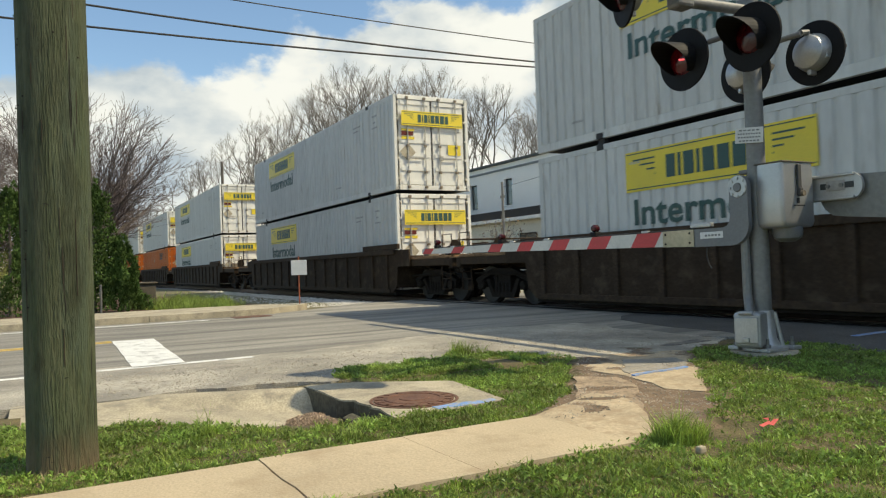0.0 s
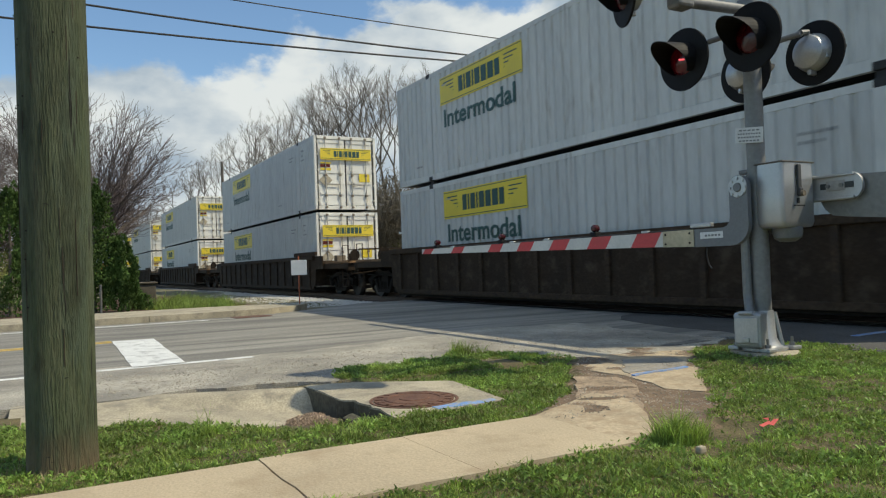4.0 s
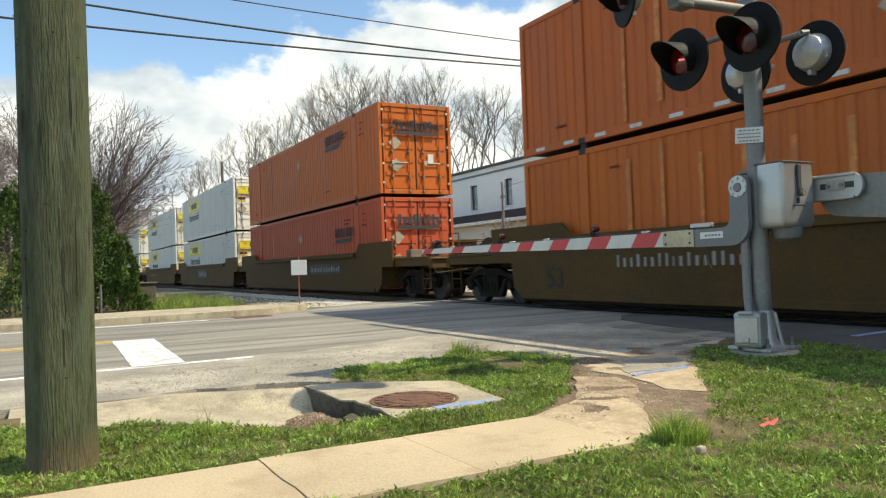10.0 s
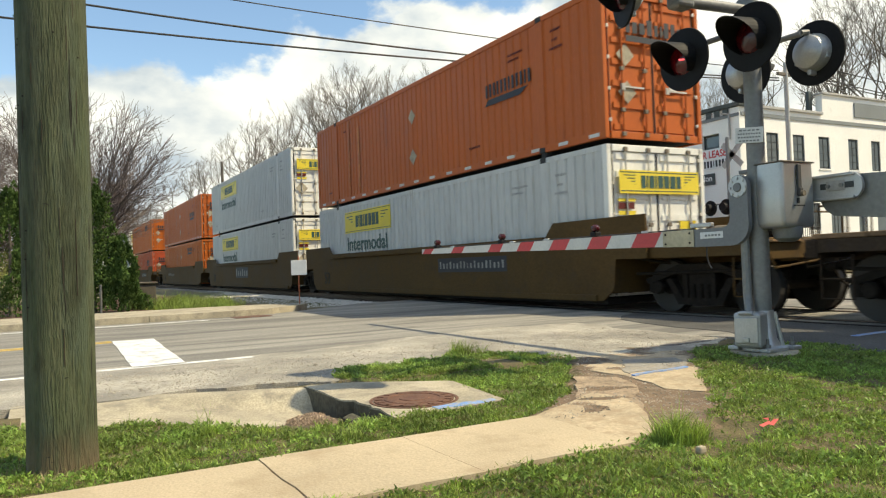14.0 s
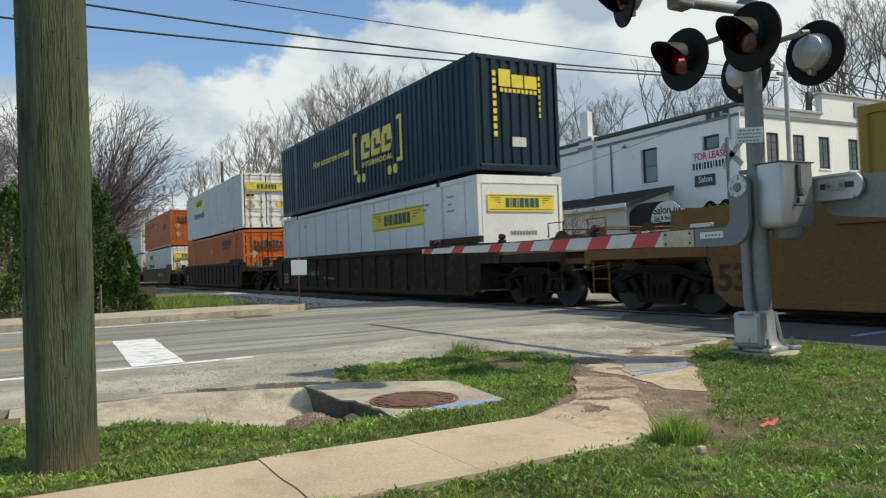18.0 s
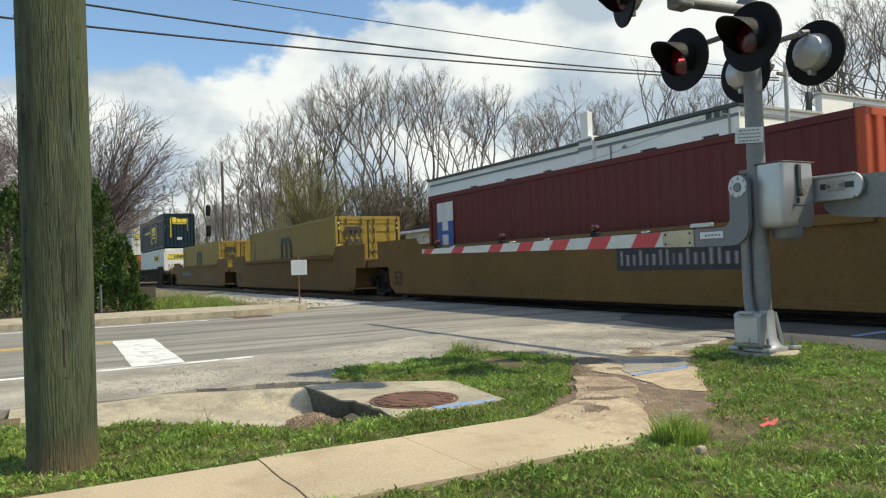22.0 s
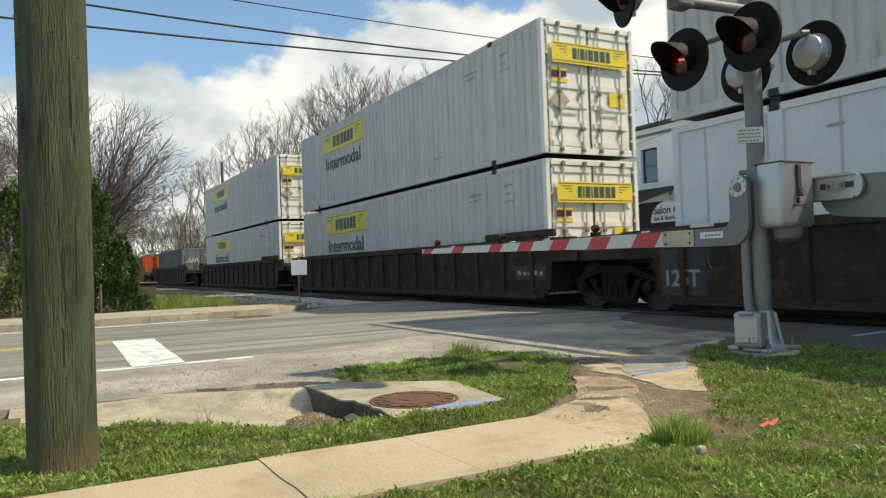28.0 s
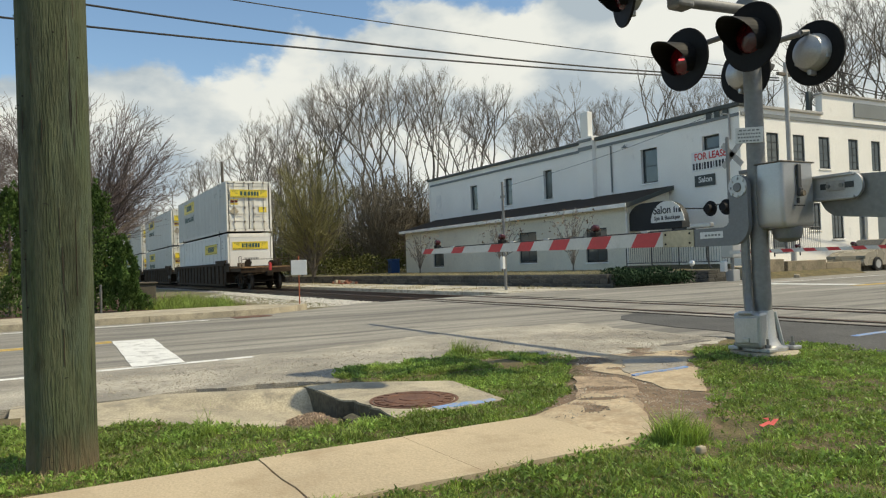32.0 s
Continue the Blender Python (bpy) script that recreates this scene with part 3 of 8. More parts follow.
# asphalt of the road, with the old gravelly shoulder and the paving across the track
sheet("road", [(-16.55, -400), (-7.75, -400), (-7.75, -4.2), (-6.2, -3.4), (60, -3.35), (60, 4.6), (-7.5, 4.9), (-7.4, 400), (-16.8, 400), (-16.9, 31.0), (-22.0, 30.0), (-22.0, 20.6), (-18.7, 20.0), (-18.7, 6.0), (-19.2, 4.2), (-19.5, 3.2),
               (-19.0, -3.0), (-17.6, -4.8), (-16.6, -6.5)], -0.2, 0.0, ASPHALT, "worn grey asphalt road crossing the railway", "road")
sheet("road_shoulder", [(-8.35, -60), (-6.75, -60), (-6.64, -9.6), (-6.30, -8.50), (-6.30, -7.6), (-6.4, -6.7), (-6.4, -6.2), (-5.95, -5.85), (-5.5, -4.7), (-6.0, -3.6),
                        (-9.2, -3.3), (-9.6, -5.0), (-8.8, -7.5)], -0.2, 0.005, OLD_ASPHALT, "pale gravelly asphalt shoulder of the road", "road shoulder", jitter=0.22)


def strip(name, x0, x1, y0, y1, mat, label, z=0.0):
    sheet(name, [(x0, y0), (x1, y0), (x1, y1), (x0, y1)], z + 0.002, z + 0.006, mat, label, "road marking", jitter=0.012, step=0.3)


for k, (x0, x1, y0, y1, mat, label) in enumerate([
        (-8.72, -8.58, -60, -8.55, WHITE_LINE, "white edge line painted on the road"), (-16.05, -15.93, -60, -7.6, WHITE_LINE, "worn white edge line by the far kerb"),
        (-12.22, -12.12, -60, -9.78, YELLOW_LINE, "yellow centre line painted on the road"), (-12.42, -12.32, -60, -9.78, YELLOW_LINE, "yellow centre line painted on the road"),
        (-12.22, -12.12, 9, 200, YELLOW_LINE, "yellow centre line beyond the track"),
        (-12.42, -12.32, 9, 200, YELLOW_LINE, "yellow centre line beyond the track"), (-16.0, -12.5, 9.3, 9.9, WHITE_LINE, "white stop line beyond the track"),
        (-8.72, -8.60, 9, 200, WHITE_LINE, "white edge line beyond the track"), (-16.1, -15.98, 9, 200, WHITE_LINE, "white edge line beyond the track")]):
    strip("road_marking_%d" % (k + 1), x0, x1, y0, y1, mat, label)
sheet("stop_line", [(-12.37, -9.76), (-12.32, -9.17), (-8.64, -9.30), (-8.66, -9.86)], 0.002, 0.006, WHITE_LINE, "white stop line before the crossing", "road marking", 0.012, 0.3)
sheet("blue_mark_1", [(-4.70, -6.36), (-4.65, -6.36), (-4.72, -5.68), (-4.77, -5.68)], -0.005, 0.0195, BLUE_MARK, "blue utility paint mark on the path", "paint mark", 0.035, 0.05)
sheet("blue_mark_2", [(-4.56, -8.36), (-4.43, -8.38), (-4.46, -7.86), (-4.54, -7.86)], 0.0, 0.0225, BLUE_MARK, "blue utility paint mark on the inlet slab", "paint mark", 0.03, 0.1)
sheet("blue_mark_3", [(-5.20, -2.50), (-5.10, -2.50), (-5.12, -1.70), (-5.22, -1.70)], 0.001, 0.0125, BLUE_MARK, "blue utility paint mark on the asphalt", "paint mark", 0.02, 0.1)
# tarred joint where two layers of asphalt meet
sheet("road_seam", [(-6.1, -4.62), (-5.98, -4.62), (-5.96, -3.9), (-6.2, -3.9)], 0.003, 0.010, BALLAST_BED, "cracked ragged edge of the asphalt", "crack", 0.05, 0.1)

sheet("road_patch", [(-9.1, -2.44), (-8.38, -2.72), (-7.45, -2.90), (-6.5, -2.95), (-5.75, -3.48), (-4.9, -3.62), (60, -3.42), (60, -1.36), (-9.9, -1.36), (-9.6, -1.95)], 0.0, 0.0075, DARK_ASPHALT, "newer dark asphalt beside the track", "asphalt patch", 0.05, 0.25)

# pavement of concrete panels with open joints
pavement = thing("pavement", Matrix(), "tan concrete pavement panels with cracked joints", "pavement", kind="structure")
cuts = [-13.9, -12.35, -10.90, -9.735, -8.90, -7.93]
for k, (a, b) in enumerate(zip(cuts[:-1], cuts[1:])):
    a, b = a + 0.004, b - 0.004
    sheet("panel", [(-3.90, a), (-3.02 + 0.02 * (k % 2), a), (-3.00, b), (-3.88, b)], -0.10, 0.016 + 0.003 * (k % 2), CONCRETE, "", jitter=0.018, step=0.14, parent=pavement)
sheet("panel", [(-3.90, -7.925), (-3.01, -7.925), (-3.12, -7.66), (-3.50, -7.35), (-4.02, -7.06), (-4.30, -7.14)], -0.10, 0.012, DUSTY, "", jitter=0.03, step=0.12, parent=pavement)
sheet("panel", [(-5.95, -5.72), (-5.62, -4.75), (-4.95, -5.30), (-3.85, -6.45), (-4.10, -6.58), (-4.60, -6.44), (-5.25, -6.40)], -0.10, 0.009, DUSTY, "", jitter=0.10, step=0.12, parent=pavement)

sheet("panel", [(-5.006, -6.72), (-4.76, -6.52), (-4.28, -6.68), (-3.95, -7.00), (-3.55, -7.33), (-3.80, -7.40), (-4.05, -7.50), (-4.50, -7.12)], -0.10, 0.0105,
      material("dirt_over_concrete", (0.35, 0.265, 0.18), 0.95, vary=0.3, grain=45, patch=3.5, bump=0.5, stain=(0.185, 0.13, 0.085), stain_at=0.56), "", jitter=0.05, step=0.08, parent=pavement)

# ragged patch of darker grey on the concrete ramp
sheet("asphalt_patch", [(-5.42, -5.78), (-5.22, -5.28), (-4.82, -5.66), (-4.76, -6.28), (-5.05, -6.2)], 0.0, 0.0155,
      material("darker_grey_concrete", (0.27, 0.25, 0.215), 0.8, vary=0.25, grain=40, patch=4, bump=0.3, stain=(0.36, 0.31, 0.23), stain_at=0.56), "darker grey patch on the concrete ramp", "damp patch", 0.09, 0.08)

# storm drain: top slab on walls, broken open at the throat, with the sloping flume before it
drain = thing("storm_drain", Matrix(), "concrete storm drain inlet with a broken corner beside the road", "storm drain")
s = Shape()
s.prism([(-6.05, -8.77), (-6.02, -8.55), (-5.90, -8.30), (-5.45, -7.68), (-4.45, -7.80), (-4.38, -8.30), (-4.39, -8.71), (-4.55, -8.70), (-4.72, -8.67), (-4.80, -8.70), (-4.87, -8.67), (-5.02, -8.70), (-5.14, -8.685), (-5.20, -8.75), (-5.26, -8.77), (-5.66, -8.76)], 2, -0.055, 0.020)
part("top_slab", s, PALE_CONCRETE, drain, "weathered pale concrete slab")
# stands proud of the slab edge; its shade is put into the colour
part("throat_wall", Shape().prism([(-6.056, -8.782), (-5.66, -8.772), (-5.27, -8.782), (-5.20, -8.762), (-5.14, -8.697), (-5.02, -8.712), (-4.87, -8.682), (-4.80, -8.712), (-4.72, -8.682), (-4.40, -8.722), (-4.42, -8.56), (-6.0, -8.56)], 2, -0.42, 0.010), DARK_CONCRETE, drain, "mossy throat of the drain, shade put into its dark colour")
s = Shape()
for x, y, w, h, r in ((-4.98, -8.76, 0.15, 0.10, 20), (-4.82, -8.74, 0.10, 0.12, 50), (-5.16, -8.83, 0.09, 0.06, 75)):
    b = Shape().cbox(-w / 2, w / 2, -w / 3, w / 3, 0, h, 0.02)
    m = pose(x, y, -0.16, 14, 9, r)
    s.add([m @ Vector(p) for p in b.v], b.f)
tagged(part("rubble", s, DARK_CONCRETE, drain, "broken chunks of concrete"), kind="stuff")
part("cover_frame", Shape().lathe([(0.000, 0.018), (0.330, 0.018), (0.330, 0.026), (0.309, 0.026), (0.304, 0.018), (0.000, 0.018)], 40, (-4.87, -8.33, 0)), RUST_IRON, drain)
cover = part("manhole_cover", Shape().lathe([(0.000, 0.019), (0.296, 0.019), (0.296, 0.030), (0.223, 0.032), (0.219, 0.037), (0.193, 0.037), (0.189, 0.031), (0.111, 0.031), (0.107, 0.037), (0.086, 0.037), (0.000, 0.033)], 40, (-4.87, -8.33, 0)), RUST_IRON, drain, "rusty cast-iron manhole cover with rings")
s = Shape()
for k in range(16):
    a = k * math.pi / 8
    b = Shape().box(0.232, 0.287, -0.015, 0.018, 0.029, 0.036)
    m = pose(-4.87, -8.33, 0, 0, 0, math.degrees(a))
    s.add([m @ Vector(p) for p in b.v], b.f)
tagged(part("stud", s, RUST_IRON, cover), kind="stuff")


def flume():
    """A concrete apron that dips from the road edge into the throat."""
    vs, fs = [], []
    nx, ny = 24, 30
    for i in range(nx + 1):
        for j in range(ny + 1):
            u, v = i / nx, j / ny
            y = -10.95 + v * 2.21
            x = (-6.75 + 0.70 * v * v) + u * (1.10 + 0.75 * v)
            fall = min(1, max(0, u - 0.05) / (0.47 - 0.39 * v))
            fall = fall * fall * (3 - 2 * fall)
            z = 0.002 - 0.17 * fall * v ** 1.5 - 0.03 * u + 0.05 * v * max(0, u - 0.75) * 4 * 0.4 + 0.008 * wobble(x, y, 4)
            vs.append((x, y, z))
    for i in range(nx):
        for j in range(ny):
            a = i * (ny + 1) + j
            fs.append((a, a + ny + 1, a + ny + 2, a + 1))
    sh = Shape().add(vs, fs)
    part("flume", sh, PALE_CONCRETE, drain, "sloping pale concrete flume leading to the throat", smooth=True)


flume()

# far kerb with the pavement behind it
far_kerb = thing("kerb", Matrix(), "pale concrete kerb along the far side of the road", "kerb", kind="structure")
line = [(-16.62, y) for y in (-70, -50, -35, -25, -18, -14.5, -11.5)] + [(-16.62, -8.7)] + [(-16.66, -6.9), (-16.85, -6.0), (-17.3, -5.3), (-18.1, -4.75)]
for (x0, y0), (x1, y1) in zip(line[:-1], line[1:]):
    d = Vector((x1 - x0, y1 - y0)).normalized()
    nx, ny = -d.y * 0.16, d.x * 0.16
    e = 0.006
    part("kerb_stone", Shape().prism([(x0 + d.x * e, y0 + d.y * e), (x1 - d.x * e, y1 - d.y * e), (x1 + nx - d.x * e, y1 + ny), (x0 + nx + d.x * e, y0 + ny)], 2, -0.12, 0.13), PALE_CONCRETE, far_kerb)
sheet("far_pavement", [(-16.79, -70), (-16.79, -8.0), (-16.84, -6.9), (-17.05, -6.1), (-17.5, -5.45), (-18.2, -4.95), (-19.3, -5.6), (-19.6, -7.2), (-19.4, -70)], -0.1, 0.115, PALE_CONCRETE, "pale concrete pavement beyond the road", "pavement")
part("drain_grate", Shape().box(-16.45, -15.95, -7.05, -6.25, 0.001, 0.012), RUST_IRON, far_kerb)

# ballast bed, ties, rails and the paved crossing
sheet("ballast", [(-700, -2.1), (-19.05, -2.1), (-19.45, 2.6), (-700, 2.6)], -0.4, -0.20, BALLAST_BED, "grey crushed-stone ballast under the track", "ballast")
track = thing("railway_track", Matrix(), "rusty steel rails on dark wooden ties", "railway track", kind="structure")
RAIL = [(-0.07, -0.17), (0.07, -0.17), (0.07, -0.155), (0.012, -0.14), (0.012, -0.045), (0.037, -0.03), (0.037, 0.0), (-0.037, 0.0), (-0.037, -0.03), (-0.012, -0.045), (-0.012, -0.14), (-0.07, -0.155)]
for y in (-0.755, 0.755):
    part("rail", Shape().prism([(y + a, b + 0.012) for a, b in RAIL], 0, -700, 400), RAIL_STEEL, track)
tie_mesh = Shape().box(-0.115, 0.115, -1.3, 1.3, -0.33, -0.16).mesh("tie")
tie_mesh.materials.append(TIE_WOOD)
for k in range(110):
    part("tie", tie_mesh, None, track, at=pose(-20.2 - k * 0.53, random.uniform(-0.05, 0.05), 0, 0, 0, random.uniform(-1, 1)))
for y0, y1 in ((-0.70, -0.64), (0.64, 0.70)):
    part("flangeway", Shape().box(-19.2, 60, y0, y1, 0.001, 0.008), TRUCK_BLACK, track)
for y0, y1 in ((-1.30, -1.18), (1.18, 1.30), (-0.86, -0.80), (0.80, 0.86)):
    part("crossing_joint", Shape().box(-19.0, 40, y0, y1, 0.001, 0.007), TRUCK_BLACK, track)


def stones():
    """Loose ballast stones on the shoulders of the track."""
    rng = np.random.default_rng(4)
    vs, fs = [], []
    base = np.array([(0, 0, 1), (1, 0, 0), (0, 1, 0), (-1, 0, 0), (0, -1, 0), (0, 0, -1)], float)
    tri = [(0, 1, 2), (0, 2, 3), (0, 3, 4), (0, 4, 1), (5, 2, 1), (5, 3, 2), (5, 4, 3), (5, 1, 4)]
    spots = []
    while len(spots) < 9500:
        x = -19.0 - 24 * rng.random() ** 1.6
        y = rng.uniform(-4.7, -1.1) if rng.random() < 0.8 else rng.uniform(1.0, 2.8)
        if x > -19.4 and y > -3.0:
            continue
        if y < -2.4 and x < -18.5 - (y + 4.7) * 2.2 - 14:
            continue
        spots.append((x, y))
    for x, y in spots:
        edge = -y - 2.1
        z = -0.20 if edge < 0 else -0.055
        r = rng.uniform(0.025, 0.06)
        p = base * (1 + rng.uniform(-0.35, 0.35, (6, 3))) * r
        a = rng.uniform(0, 6.28)
        c, s_ = math.cos(a), math.sin(a)
        k = len(vs)
        vs += [(x + q[0] * c - q[1] * s_, y + q[0] * s_ + q[1] * c, z + q[2] * 0.8) for q in p]
        fs += [tuple(i + k for i in f) for f in tri]
    me = bpy.data.meshes.new("ballast_stones")
    me.from_pydata(vs, [], fs)
    me.materials.append(BALLAST)
    tagged(new("ballast_stones", me), "loose pale grey ballast stones beside the track", "ballast", kind="stuff")


stones()
sheet("gravel_strip", [(-19.6, 2.9), (-19.3, 6.5), (-80, 6.5), (-80, 2.9)], -0.3, -0.03, material("pale_gravel", (0.46, 0.43, 0.36), 1.0, vary=0.3, grain=20, patch=1.2, bump=0.8, stain=(0.22, 0.19, 0.12), stain_at=0.55), "pale gravel strip below the stone wall", "gravel", 0.15, 1.0)
sheet("ballast_bank", [(-19.0, -4.8), (-18.7, -3.6), (-19.05, -2.05), (-60, -2.05), (-60, -3.0), (-34, -4.0), (-24, -5.0)], -0.35, -0.06, BALLAST_BED, "sloping bank of crushed stone", "ballast", 0.1, 0.5)


def pebbles():
    """Pebbles and crumbs of asphalt on the trodden dirt and along the ragged road edge."""
    rng = np.random.default_rng(14)
    base = np.array([(0, 0, 1), (1, 0, 0), (0, 1, 0), (-1, 0, 0), (0, -1, 0), (0, 0, -1)], float)
    tri = [(0, 1, 2), (0, 2, 3), (0, 3, 4), (0, 4, 1), (5, 2, 1), (5, 3, 2), (5, 4, 3), (5, 1, 4)]
    vs, fs = [], []
    made = 0
    while made < 9000:
        x, y = rng.uniform(-9.0, -3.0), rng.uniform(-10.5, -3.6)
        on_dirt = inside(x, y, PATH_MUD)
        on_edge = -8.2 < x < -6.0 and not inside(x, y, APRON) and not inside(x, y, SLAB) and rng.random() < 0.5
        if not (on_dirt or on_edge):
            continue
        made += 1
        r = rng.uniform(0.003, 0.008) * (1.8 if rng.random() < 0.06 else 1)
        p = base * (1 + rng.uniform(-0.4, 0.4, (6, 3))) * r
        k = len(vs)
        z = 0.006 if on_edge else ground_height(x, y)
        vs += [(x + q[0], y + q[1], z + r * 0.3 + q[2] * 0.7) for q in p]
        fs += [tuple(i + k for i in f) for f in tri]
    me = bpy.data.meshes.new("pebbles")
    me.from_pydata(vs, [], fs)
    me.materials.append(material("mixed_pebbles", (0.36, 0.32, 0.26), 0.95, vary=0.5, grain=7, patch=3, bump=0))
    tagged(new("pebbles", me), "scattered pebbles on dirt and old asphalt", "pebbles", kind="stuff")


pebbles()


# ---- the train: containers in well cars ----
W2, CH = 1.295, 2.895          # half width and height of a container
TINY = 0.003


def corrugated(length, height, pitch=0.28, depth=0.032, lo=0.16, hi=0.10, x_in=0.10, groove=0.30):
    """An upright ribbed panel in the x-z plane, ribs standing out towards -y."""
    n = max(2, int((length - 2 * x_in) / pitch))
    p = (length - 2 * x_in) / n
    xs = []
    for i in range(n):
        x = -length / 2 + x_in + i * p
        xs += [(x, 0), (x + groove * p, 0), (x + (groove + 0.10) * p, -depth), (x + 0.90 * p, -depth)]
    xs.append((length / 2 - x_in, 0))
    vs = [(x, y, z) for x, y in xs for z in (lo, height - hi)]
    fs = [(2 * i, 2 * i + 2, 2 * i + 3, 2 * i + 1) for i in range(len(xs) - 1)]
    return Shape().add(vs, fs)


def turned(shape, m):
    out = Shape()
    return out.add([m @ Vector(p) for p in shape.v], shape.f)


def marks(name, shape, mat, parent, label="small painted bars"):
    """Marks too small to be told apart singly."""
    return tagged(part(name, shape, mat, parent), label, kind="stuff")


def wording(text, x0, x1, z0, z1):
    """Letters set to fill a field of the x-z plane."""
    me = letters(text, 1.0)
    xs, zs = [v.co.x for v in me.vertices], [v.co.z for v in me.vertices]
    a, b = (x1 - x0) / (max(xs) - min(xs)), (z1 - z0) / (max(zs) - min(zs))
    me.transform(Matrix.Translation((x0, 0, z0)) @ Matrix.Diagonal((a, 1, b, 1)) @ Matrix.Translation((-min(xs), 0, -min(zs))))
    return me


def framed_logo(parent, x0, x1, z0, z1, y, side=-1, widths=(0.8, 0.8, 1, 1, 1, 1)):
    """A yellow panel with a dark border, wing-like end shapes and letter-sized dark bars."""
    flip = pose(0, 0, 0, 0, 0, 0) if side < 0 else pose(0, 0, 0, 0, 0, 180)
    ob = part("logo_panel", turned(Shape().box(x0, x1, y - 0.005, y, z0, z1), flip), LOGO_YELLOW, parent, "yellow painted panel")
    h, w = z1 - z0, x1 - x0
    s = bars(Shape(), x0 + 0.26 * w, x1 - 0.24 * w, z0 + 0.24 * h, z1 - 0.22 * h, y - 0.006, (0.6, 0.2, 0.65, 0.2, 0.7, 0.7, 0.75, 0.6), gap=0.17, slots=False)
    t = 0.018
    for a, b, c, d in ((x0 + 0.03, x1 - 0.03, z1 - 0.05, z1 - 0.05 + t), (x0 + 0.03, x1 - 0.03, z0 + 0.04, z0 + 0.04 + t)):
        s.box(a, b, y - 0.008, y - 0.006, c, d)
    for k in range(4):
        f = 0.045 * w * k
        s.box(x0 + 0.05 * w + f, x0 + 0.19 * w, y - 0.008, y - 0.006, z1 - (0.24 + 0.13 * k) * h, z1 - (0.20 + 0.13 * k) * h)
        s.box(x1 - 0.19 * w, x1 - 0.05 * w - f, y - 0.008, y - 0.006, z1 - (0.24 + 0.13 * k) * h, z1 - (0.20 + 0.13 * k) * h)
    marks("logo_mark", turned(s, flip), LOGO_DARK, ob)
    return ob


keeper_mesh = Shape().cbox(-0.029, 0.029, -0.045, 0.045, -0.04, 0.04, 0.008).mesh("keeper")
keeper_mesh.materials.append(KEEPER)
hinge_mesh = Shape().cbox(-0.016, 0.016, -0.032, 0.032, -0.035, 0.035, 0.008).mesh("hinge")
hinge_mesh.materials.append(ROD)


